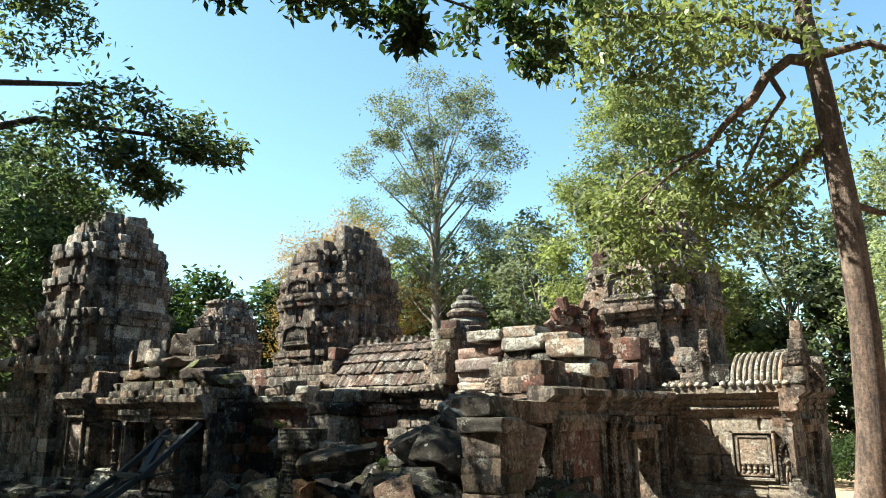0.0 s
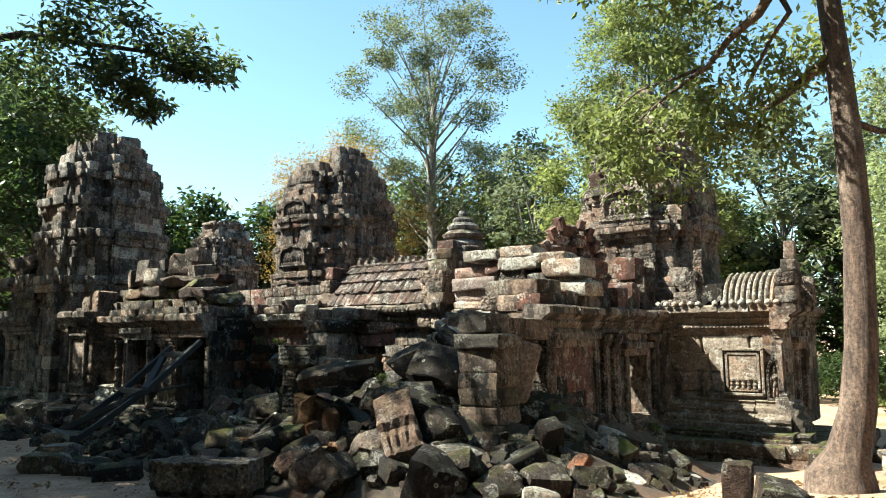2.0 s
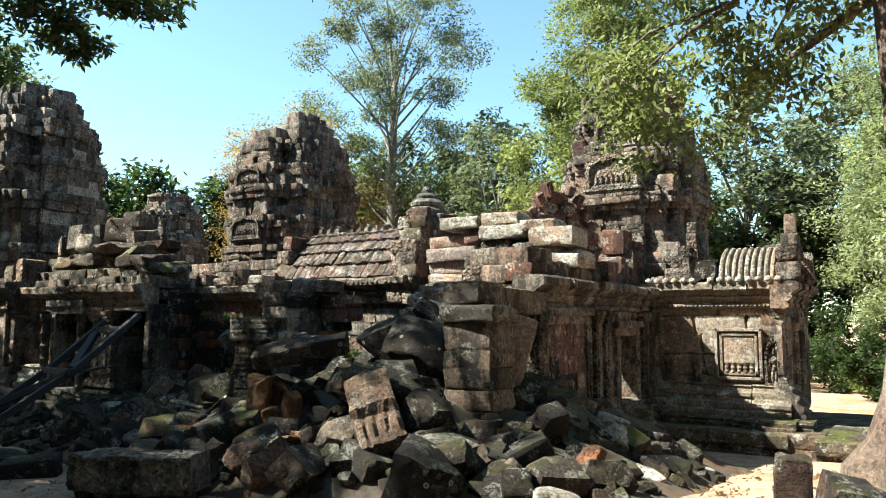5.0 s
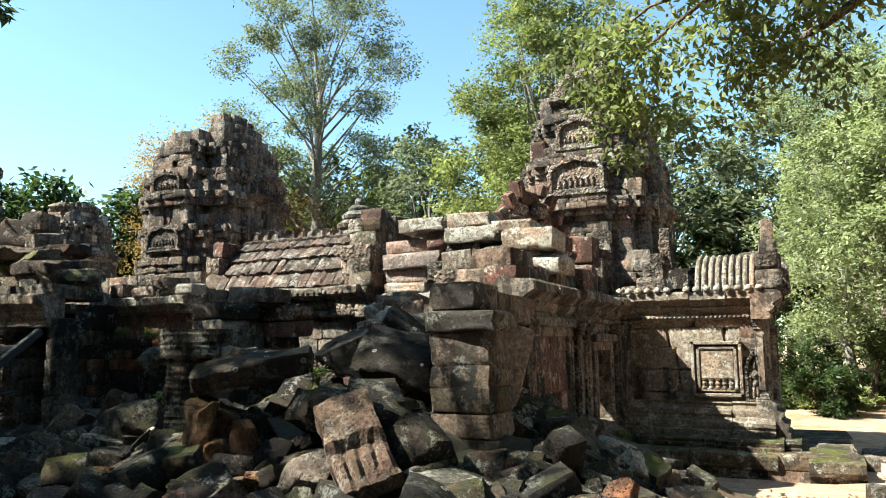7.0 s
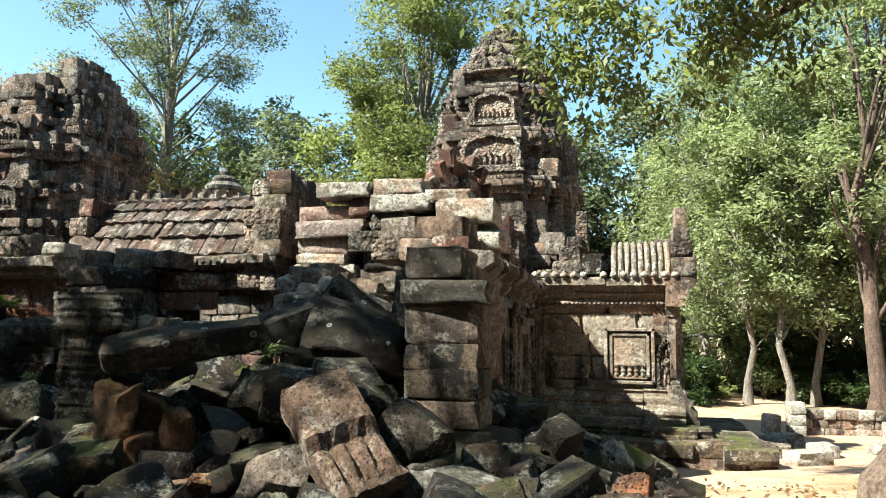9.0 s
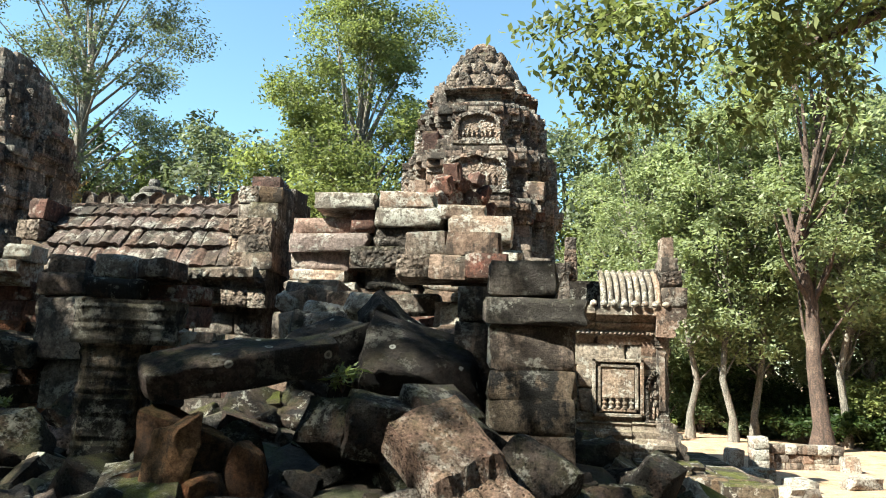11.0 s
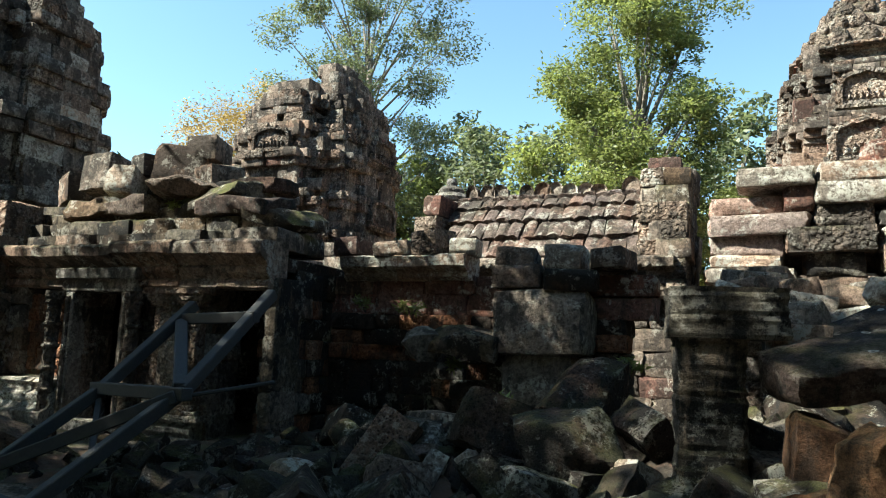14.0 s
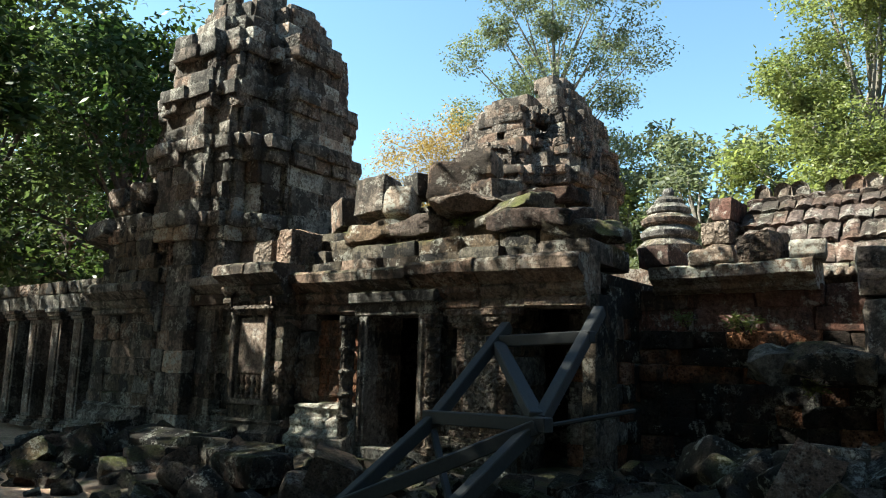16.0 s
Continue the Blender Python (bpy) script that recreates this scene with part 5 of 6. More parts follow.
def earth_material():
    m = Mat("dark_earth")
    big, mid, fine = m.noise(0.9, 5), m.noise(6, 8, 0.7), m.noise(40, 5, 0.7)
    c = m.mix(m.ramp(mid, [(0.35, 0.0), (0.65, 1.0)]), (0.03, 0.023, 0.017), (0.085, 0.06, 0.042))
    c = m.mix(m.ramp(big, [(0.52, 0.0), (0.66, 0.8)]), c, (0.13, 0.06, 0.03))
    c = m.mix(m.math("MULTIPLY", m.ramp(m.up(), [(0.4, 0.0), (0.9, 0.5)]), m.ramp(m.noise(2.4, 5), [(0.5, 0.0), (0.6, 1.0)])), c, (0.07, 0.085, 0.025))
    return m.done(c, 0.95, m.math("ADD", mid, m.math("MULTIPLY", fine, 0.4)), 1.0, 0.08)


EARTH = earth_material()
make_mound()
RR = random.Random(21)
SLAB = stone("brown_slab", (0.11, 0.076, 0.06), (0.2, 0.145, 0.115), spots=0.2, black=0.25, moss=0.2, pits=0.15)


def fallen(x, y, w, d, h, mat, rx=0.0, ry=0.0, rz=0.0, z=None, label="dark fallen temple block with lichen spots lying in the rubble", group="fallen blocks", name="fallen_block", k=None):
    ob = new(name, (chipped(mat) if name == "stone_post" or RR.random() < 0.68 else slabs(mat))[RR.randrange(7) if k is None else k])
    zz = mound_z(x, y) + h * 0.28 if z is None else z
    ob.matrix_basis = pose(x, y, zz, rx, ry, rz) @ Matrix.Diagonal((w, d, h, 1))
    return tagged(ob, label, "stone block", group)


def scatter(n, x0, x1, y0, y1, lo, hi, keep):
    made = 0
    while made < n:
        x, y = RR.uniform(x0, x1), RR.uniform(y0, y1)
        if not keep(x, y):
            continue
        s = RR.uniform(lo, hi) * RR.uniform(0.8, 1.3)
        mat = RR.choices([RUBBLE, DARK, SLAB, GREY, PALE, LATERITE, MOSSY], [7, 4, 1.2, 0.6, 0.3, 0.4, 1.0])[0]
        fallen(x, y, s * RR.uniform(0.9, 1.5), s * RR.uniform(0.7, 1.1), s * RR.uniform(0.38, 0.75), mat, RR.gauss(0, 25), RR.gauss(0, 25), RR.uniform(0, 180))
        made += 1


def heap_area(x, y):
    return mound_h(x, y) > 0.12 and not (-7.2 < x < -6.0 and 9.6 < y < 10.9) and not (y > 11.6 and x < -11) and not (x > -6.3 and y > 13)


def chips(n, x0, x1, y0, y1, lo, hi, keep, label):
    """Small rubble that nobody could count, joined into one object."""
    verts, faces = [], []
    made = 0
    while made < n:
        x, y = RR.uniform(x0, x1), RR.uniform(y0, y1)
        if not keep(x, y):
            continue
        co, fs = arrays(pool(RUBBLE)[RR.randrange(9)])
        s = RR.uniform(lo, hi)
        m = np.array(pose(x, y, mound_z(x, y) + s * 0.02, RR.gauss(0, 30), RR.gauss(0, 30), RR.uniform(0, 180)) @ Matrix.Diagonal((s * RR.uniform(0.8, 1.5), s * RR.uniform(0.7, 1.1), s * RR.uniform(0.4, 0.8), 1)))
        b = len(verts)
        verts.extend((co @ m[:3, :3].T + m[:3, 3]).tolist())
        faces.extend([tuple(i + b for i in f) for f in fs])
        made += 1
    me = bpy.data.meshes.new("rubble_chips")
    me.from_pydata(verts, [], faces)
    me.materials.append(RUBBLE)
    tagged(new("rubble_chips", me), label, "rubble", kind="stuff")


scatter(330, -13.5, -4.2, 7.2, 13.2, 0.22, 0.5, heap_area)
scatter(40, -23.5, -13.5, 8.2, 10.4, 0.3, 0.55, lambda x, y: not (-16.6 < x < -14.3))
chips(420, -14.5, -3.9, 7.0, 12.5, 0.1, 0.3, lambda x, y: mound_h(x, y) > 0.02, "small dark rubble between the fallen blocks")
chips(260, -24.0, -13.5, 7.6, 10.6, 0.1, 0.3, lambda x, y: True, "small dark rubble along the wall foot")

# stones that stand out in the heap
BLACK = stone("black_slab", (0.009, 0.0075, 0.007), (0.022, 0.017, 0.015), spots=0.1, black=0.3, moss=0.1, rings=0.25)
ROOF_SLAB = stone("roof_slab", (0.03, 0.021, 0.018), (0.1, 0.066, 0.053), spots=0.12, black=0.7, rings=0.25)
BROWN_EARTH = stone("brown_earth", (0.075, 0.038, 0.022), (0.17, 0.085, 0.045), spots=0.0, black=0.4, relief=1.0)
EARTH = stone("orange_earth", (0.13, 0.062, 0.032), (0.3, 0.165, 0.085), spots=0.0, black=0.45, relief=1.0)


def big_stone(x, y, z, w, d, h, mat, rx, ry, rz, label, seed, group="fallen blocks", name="fallen_slab", rough=1.0):
    """A large fallen stone of its own shape: uneven faces, broken ends, rounded worn edges."""
    r = random.Random(seed)
    off = Vector((seed * 3.7, seed * 1.3, seed * 2.2))
    bm = bmesh.new()
    bmesh.ops.create_cube(bm, size=1)
    bmesh.ops.subdivide_edges(bm, edges=list(bm.edges), cuts=9, use_grid_fill=True)
    cuts = [(Vector((r.uniform(-1, 1), r.uniform(-1, 1), r.uniform(-0.7, 0.7))).normalized(), r.uniform(0.42, 0.58)) for _ in range(6)]
    for v in bm.verts:
        c = v.co.copy()
        e = sorted(abs(k) for k in c)
        c *= 1 - 0.045 * max(0.0, e[1] - 0.34) / 0.16
        for nn, dd in cuts:
            k = c.dot(nn) - dd
            if k > 0:
                c -= nn * k
        c = Vector((c.x * w, c.y * d, c.z * h))
        for f, a in ((1.4, 0.035), (4.0, 0.024 * rough), (11.0, 0.014 * rough)):
            c += Vector((noise.noise(c * f + off), noise.noise(c * f - off), noise.noise(c * f + off * 2))) * a
        c.z += 0.08 * h * math.sin(3 * c.x / w + seed)
        v.co = c
    me = finish_stone(bm, mat)
    ob = new(name, me)
    ob.matrix_basis = pose(x, y, z, rx, ry, rz)
    return tagged(ob, label, "stone block", group)


# overhanging slabs on the collapsed vault
for k, (x, y, z, w, d, h) in enumerate(((-16.5, 11.75, 4.5, 1.5, 0.9, 0.3), (-15.8, 11.5, 4.32, 1.25, 0.85, 0.27), (-16.95, 11.6, 4.62, 1.05, 0.8, 0.26), (-15.25, 11.55, 4.14, 0.95, 0.8, 0.26), (-16.1, 11.95, 4.7, 1.1, 0.7, 0.24), (-17.8, 11.6, 4.42, 0.95, 0.8, 0.28), (-18.5, 11.5, 4.4, 0.9, 0.7, 0.3))):
    big_stone(x, y, z, w, d, h, (MOSSY, ROOF_SLAB, SLAB)[k % 3], 6 - 3 * (k % 3), 4 * (k % 2) - 3, 9 * (k % 4) - 14, "rounded roof slab fallen on the mossy vault", 50 + k, "fallen roof slabs", "roof_slab", 1.5)


def carved_slab(x, y, z):
    """A tilted carved slab with a row of small relief figures along its lower edge."""
    bm = bmesh.new()
    box_bm(bm, -0.42, 0.42, -0.62, 0.55, -0.16, 0.14)
    bmesh.ops.subdivide_edges(bm, edges=list(bm.edges), cuts=11, use_grid_fill=True)
    for v in bm.verts:
        c = v.co.copy()
        if c.z > 0:
            if c.y > -0.1:
                v.co.z += 0.09
            else:
                fig = abs(math.sin((c.x + 0.42) * math.pi / 0.21))
                v.co.z += 0.09 * fig * (0.6 + 0.4 * math.cos((c.y + 0.36) * 14)) - 0.03
        e = max(abs(c.x) / 0.42, abs(c.y + 0.03) / 0.58)
        v.co.z -= 0.03 * max(0, e - 0.8) * 5 * (1 if c.z > 0 else -1)
        for f, a in ((2.0, 0.05), (7.0, 0.022), (16.0, 0.008)):
            v.co += Vector((noise.noise(c * f), noise.noise(c * f + Vector((5, 0, 0))), noise.noise(c * f + Vector((0, 9, 0))))) * a
    ob = part("carved_slab", bm, SLAB)
    ob.matrix_basis = pose(x, y, z, 36, -16, 40) @ Matrix.Diagonal((0.68, 0.98, 0.9, 1))
    tagged(ob, "tilted brown sandstone slab carved with small worn reliefs", "stone slab")


carved_slab(-7.08, 8.5, 1.9)
big_stone(-7.52, 8.35, 1.62, 0.46, 0.42, 0.34, SLAB, 35, 18, 20, "tilted brown sandstone block with pale spots", 1)
big_stone(-8.85, 9.1, 2.6, 1.4, 0.62, 0.26, ROOF_SLAB, 14, -14, 32, "long dark roof slab lying across the heap", 2)
big_stone(-7.6, 10.45, 2.62, 1.2, 0.85, 0.42, BLACK, 28, 12, 15, "large black slab with white lichen rings", 3)
big_stone(-8.6, 10.8, 2.8, 1.2, 0.9, 0.4, BLACK, 26, -10, -20, "large black slab with white lichen rings", 4)
big_stone(-7.9, 11.3, 2.9, 1.1, 0.5, 0.4, BLACK, 30, 34, 30, "large black slab with white lichen rings", 5)
big_stone(-7.3, 11.5, 2.8, 1.0, 0.8, 0.4, SAND, 20, -30, 40, "broken sandstone slab at the head of the heap", 6)
big_stone(-8.2, 12.0, 3.0, 1.2, 0.6, 0.4, PALE, 10, 24, 60, "broken pale slab at the head of the heap", 7)
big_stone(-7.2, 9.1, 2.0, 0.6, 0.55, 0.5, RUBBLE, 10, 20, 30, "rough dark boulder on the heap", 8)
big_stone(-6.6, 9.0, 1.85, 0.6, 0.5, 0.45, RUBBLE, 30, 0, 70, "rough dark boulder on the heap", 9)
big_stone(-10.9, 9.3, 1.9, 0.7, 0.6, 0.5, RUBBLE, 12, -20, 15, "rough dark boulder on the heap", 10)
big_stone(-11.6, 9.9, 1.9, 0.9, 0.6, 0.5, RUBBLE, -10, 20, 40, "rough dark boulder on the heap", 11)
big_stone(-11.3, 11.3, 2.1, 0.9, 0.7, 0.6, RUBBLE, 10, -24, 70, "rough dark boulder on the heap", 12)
big_stone(-13.3, 11.7, 2.62, 0.46, 0.4, 0.34, GREY, 16, 10, 10, "broken grey block against the laterite wall", 13)
big_stone(-12.75, 11.75, 2.66, 0.8, 0.4, 0.3, MOSS_STONE, 12, 8, 4, "broken grey block against the laterite wall", 14)
fallen(-7.75, 9.2, 0.6, 0.5, 0.45, RUBBLE, 10, 10, 20, 2.15)
fallen(-7.35, 9.3, 0.55, 0.5, 0.42, RUBBLE, 30, 0, 50, 2.2)
fallen(-8.1, 9.25, 0.5, 0.45, 0.4, RUBBLE, 0, 30, 70, 2.1)
fallen(-6.2, 8.7, 0.8, 0.45, 0.3, GREY, 10, 12, -15, 1.5)
fallen(-6.0, 8.2, 0.6, 0.5, 0.45, RUBBLE, 20, -20, 35, 1.35)
big_stone(-5.9, 7.85, 1.3, 0.75, 0.65, 0.6, BLACK, 12, 20, 25, "black angular boulder at the foot of the heap", 15)
for ex, ey, ez, ew, ed, eh, erz, es in ((-9.12, 8.5, 1.72, 0.36, 0.34, 1.05, 30, 31), (-9.38, 8.6, 1.5, 0.42, 0.4, 0.7, 10, 32), (-8.85, 8.55, 1.45, 0.42, 0.36, 0.7, 60, 33), (-8.6, 8.7, 1.6, 0.34, 0.3, 0.8, 20, 34), (-9.05, 8.85, 1.8, 0.8, 0.4, 0.8, 5, 35)):
    big_stone(ex, ey, ez, ew, ed, eh, EARTH if es in (31, 33) else BROWN_EARTH, 4, 6, erz, "crumbling orange laterite earth under the slab", es, "laterite stumps", "laterite_stump", 1.8)
big_stone(-10.0, 8.2, 1.5, 0.66, 0.42, 0.24, SLAB, 10, -22, 30, "broken brown slab on the slope of the heap", 16)
big_stone(-10.9, 7.9, 1.35, 0.72, 0.45, 0.25, SLAB, 14, -16, 20, "broken brown slab on the slope of the heap", 17)
big_stone(-8.5, 7.75, 1.32, 0.5, 0.4, 0.28, SLAB, 20, 20, 60, "broken brown slab on the slope of the heap", 18)
big_stone(-5.3, 9.6, 1.12, 1.3, 0.7, 0.5, RUBBLE, 14, 18, -30, "dark slab with pale lichen rings at the heap foot", 20)
big_stone(-4.9, 10.9, 0.98, 1.5, 0.65, 0.4, PALE, 8, 12, -30, "long pale slab sloping to the sand", 19)
fallen(-5.6, 11.3, 0.8, 0.7, 0.6, MOSSY, 10, 30, 10, 1.35)
fallen(-6.1, 11.7, 0.7, 0.6, 0.55, MOSSY, 30, 0, 40, 1.6)
fallen(-6.2, 12.3, 0.9, 0.5, 0.35, GREY, 0, 24, 50, 1.75)
fallen(-5.5, 12.7, 0.6, 0.5, 0.5, RUBBLE, 10, 0, 20, 1.1)
fallen(-4.3, 12.9, 0.42, 0.3, 0.34, PALE, 0, 18, 20, 0.68, "small pale stone on the sand")
fallen(-4.5, 8.05, 0.45, 0.34, 0.34, PALE, 0, 10, 30, 1.2, "small pale stone on the sand")
fallen(-2.56, 9.4, 0.34, 0.36, 0.58, RUBBLE, 0, 2, 10, 1.4, "squared stone post standing on the sand", "stones on the sand", "stone_post", k=1)
fallen(-1.98, 9.02, 0.56, 0.5, 0.46, RUBBLE, 10, 12, 20, 1.32, "rounded dark boulder on the sand", "stones on the sand", "boulder", k=4)
fallen(-12.9, 6.35, 0.75, 0.5, 0.34, MOSSY, 0, 2, 30, 1.12, "mossy squared block on the sand", "stones on the sand", k=0)
fallen(-12.0, 6.6, 0.8, 0.5, 0.3, RUBBLE, 4, 4, 20, 1.1, group="stones on the sand")
fallen(-11.2, 6.6, 0.7, 0.45, 0.3, RUBBLE, 4, -4, 50, 1.1, group="stones on the sand")
fallen(-14.2, 7.2, 0.8, 0.5, 0.3, GREY, 4, -4, 10, 1.1, group="stones on the sand")
fallen(-15.6, 8.1, 1.0, 0.5, 0.25, GREY, 4, 3, 20, 1.15, group="stones on the sand")
fallen(-16.9, 9.2, 0.6, 0.45, 0.5, SLAB, 10, 20, 40, 1.35, "pale broken block near the doorway", "stones on the sand")
for x, y in ((-18.6, 9.4), (-19.5, 9.6), (-20.4, 9.5), (-21.2, 9.7), (-22.3, 9.6), (-18.0, 9.0)):
    fallen(x, y, 0.9, 0.55, 0.34, RR.choice([MOSS_STONE, RUBBLE, DARK]), RR.gauss(0, 6), RR.gauss(0, 6), RR.uniform(-20, 20), 1.38, "squared block dumped along the wall foot", "blocks along the wall")


def lintel_block():
    """The long lintel in front of the heap: a sloping carved face over a row of small feet."""
    thing = tagged(empty("lintel_block", -9.15, 6.75, 0.98, 24), "long carved lintel block lying on the ground", "stone block", "stones on the sand")
    bm = bmesh.new()
    box_bm(bm, -0.74, 0.74, -0.25, 0.25, 0.09, 0.5)
    bmesh.ops.subdivide_edges(bm, edges=list(bm.edges), cuts=13, use_grid_fill=True)
    for v in bm.verts:
        c = v.co.copy()
        if c.y < -0.24 and 0.12 < c.z < 0.47:
            v.co.y += 0.12 * (c.z - 0.12) - 0.035 * abs(math.sin(c.x * 19)) * (0.6 + 0.4 * math.cos(c.z * 40))
        elif c.y < -0.24 and c.z >= 0.47:
            v.co.y -= 0.03
        for f, a in ((2.5, 0.035), (7.0, 0.018), (16.0, 0.008)):
            v.co += Vector((noise.noise(c * f), noise.noise(c * f + Vector((5, 0, 0))), noise.noise(c * f + Vector((0, 9, 0))))) * a
    part("body", finish_stone(bm, CARVED), None, thing)
    me = finish_stone(worn_cube(77), MOSS_STONE)
    for k in range(6):
        ob = new("foot", me)
        ob.parent = thing
        ob.matrix_basis = pose(-0.6 + k * 0.24, 0.0, 0.05, 0, 0, k * 3 - 8) @ Matrix.Diagonal((0.16, 0.42, 0.13, 1))


lintel_block()


def fluted_pillar(x, y, z0, z1):
    """A broken pillar of ring-moulded drums under a heavy capital block."""
    thing = tagged(empty("broken_pillar", x, y, z0, 12), "broken ring-moulded sandstone pillar with a wide capital", "pillar")
    h = z1 - z0

    def ringed(x0, x1, y0, y1, za, zb, step, depth):
        """A squared shaft whose faces ripple with worn rings."""
        bm = bmesh.new()
        loops = []
        n = int((zb - za) / step)
        for k in range(n + 1):
            z = za + (zb - za) * k / n
            o = depth * (0.5 + 0.5 * math.cos(k * math.pi * 0.8)) * (1 + 0.5 * noise.noise(Vector((k * 0.7, x0, 1))))
            pts = []
            for i in range(24):
                a = 2 * math.pi * (i + 0.5) / 24
                ca, sa = math.cos(a), math.sin(a)
                m = max(abs(ca), abs(sa))
                q = Vector((ca / m, sa / m, z * 3))
                w = 1 - 0.06 * (abs(ca * sa) * 2) ** 3
                j = noise.noise(q * 1.7) * 0.03
                pts.append(bm.verts.new(((x0 + x1) / 2 + q.x * w * ((x1 - x0) / 2 - o + j), (y0 + y1) / 2 + q.y * w * ((y1 - y0) / 2 - o + j), z)))
            loops.append(pts)
        for a, b in zip(loops, loops[1:]):
            for i in range(24):
                bm.faces.new((a[i], a[(i + 1) % 24], b[(i + 1) % 24], b[i]))
        bm.faces.new(loops[0][::-1])
        bm.faces.new(loops[-1])
        return bm
    part("shaft", ringed(-0.24, 0.24, -0.22, 0.22, 0.0, h - 0.34, 0.034, 0.014), MOSS_STONE, thing)
    part("capital", ringed(-0.3, 0.5, -0.28, 0.26, h - 0.34, h, 0.03, 0.012), MOSS_STONE, thing)


fluted_pillar(-9.9, 9.15, 1.3, 3.06)
fallen(-9.35, 9.35, 0.36, 0.4, 0.5, PALE, 0, 4, 10, 2.6, "squared pale stone beside the broken pillar", k=1)


# timber shoring
def beam_between(a, b, w, d, parent):
    d = min(d, w * 1.1)
    a, b = Vector(a), Vector(b)
    bm = bmesh.new()
    box_bm(bm, -w / 2, w / 2, -d / 2, d / 2, 0, (b - a).length)
    bmesh.ops.bevel(bm, geom=list(bm.edges), offset=0.01, segments=1, affect="EDGES")
    ob = part("beam", bm, TIMBER, parent)
    q = (b - a).to_track_quat("Z", "Y").to_matrix().to_4x4()
    ob.matrix_basis = parent.matrix_basis.inverted() @ Matrix.Translation(a) @ q


def shoring():
    thing = tagged(empty("timber_shoring", -15.3, 8.4, 1.1), "dark grey timber shoring frame propped against the broken opening", "shoring frame")
    rf, rm, rt = (-14.85, 7.75, 1.15), (-14.48, 9.1, 2.1), (-14.6, 10.5, 3.12)
    lf, lm, lt = (-16.1, 8.15, 1.15), (-15.74, 9.33, 2.05), (-15.66, 10.45, 2.98)
    for a, b, w in ((rf, rm, 0.11), (rm, rt, 0.11), (lf, lm, 0.11), (lm, lt, 0.11), ((-15.85, 9.32, 2.05), (-14.35, 9.02, 2.08), 0.12), ((-15.8, 10.3, 2.8), (-14.5, 10.12, 2.84), 0.11),
                    ((-15.68, 10.28, 2.78), (-14.5, 9.08, 2.12), 0.13), ((-14.46, 9.0, 2.06), (-16.3, 8.0, 1.15), 0.12), ((-16.2, 8.1, 1.25), (-14.7, 7.7, 1.25), 0.13), ((-14.5, 9.1, 2.05), (-13.9, 9.7, 2.2), 0.035), ((-15.0, 8.6, 1.4), (-15.75, 9.3, 1.95), 0.06)):
        beam_between(a, b, w, 0.12, thing)


shoring()


# ---- trees ----
def tube(bm, pts, radii, seg=7):
    rings = []
    u = Vector((1.0, 0.13, 0.07))
    for i, p in enumerate(pts):
        p = Vector(p)
        d = (Vector(pts[min(i + 1, len(pts) - 1)]) - Vector(pts[max(i - 1, 0)])).normalized()
        u = (u - d * u.dot(d)).normalized()
        w = d.cross(u)
        rings.append([bm.verts.new(p + (u * math.cos(2 * math.pi * k / seg) + w * math.sin(2 * math.pi * k / seg)) * radii[i]) for k in range(seg)])
    for a, b in zip(rings, rings[1:]):
        for k in range(seg):
            bm.faces.new((a[k], a[(k + 1) % seg], b[(k + 1) % seg], b[k]))
    bm.faces.new(rings[-1])


def leaf_mesh(name, clumps, per, size, mat, seed, droop=0.3, sub=9, slim=0.45):
    """Leaves as small folded rhombs, gathered in twigs within clumps. clumps: (x, y, z, rx, ry, rz)."""
    g = np.random.default_rng(seed)
    out = []
    for x, y, z, rx, ry, rz in clumps:
        v = g.normal(size=(sub, 3))
        v /= np.linalg.norm(v, axis=1)[:, None]
        c = v * (g.uniform(0.15, 1.0, (sub, 1)) ** 0.5)
        k = g.integers(0, sub, per)
        p = c[k] + g.normal(size=(per, 3)) * 0.2
        out.append(p * (rx, ry, rz) + (x, y, z))
    p = np.concatenate(out)
    n = len(p)
    axis = g.normal(size=(n, 3))
    axis[:, 2] = axis[:, 2] * 0.5 - droop
    axis /= np.linalg.norm(axis, axis=1)[:, None]
    side = np.cross(axis, g.normal(size=(n, 3)) * 0.6 + (0, 0, 1))
    side /= np.linalg.norm(side, axis=1)[:, None] + 1e-6
    s = size * g.uniform(0.6, 1.35, (n, 1))
    verts = np.empty((n, 4, 3))
    verts[:, 0] = p
    verts[:, 1] = p + axis * s * 0.45 + side * s * slim * 0.5
    verts[:, 2] = p + axis * s
    verts[:, 3] = p + axis * s * 0.45 - side * s * slim * 0.5
    me = bpy.data.meshes.new(name)
    me.vertices.add(n * 4)
    me.vertices.foreach_set("co", verts.ravel())
    me.loops.add(n * 4)
    me.loops.foreach_set("vertex_index", np.arange(n * 4))
    me.polygons.add(n)
    me.polygons.foreach_set("loop_start", np.arange(0, n * 4, 4))
    me.update(calc_edges=True)
    me.materials.append(mat)
    return me


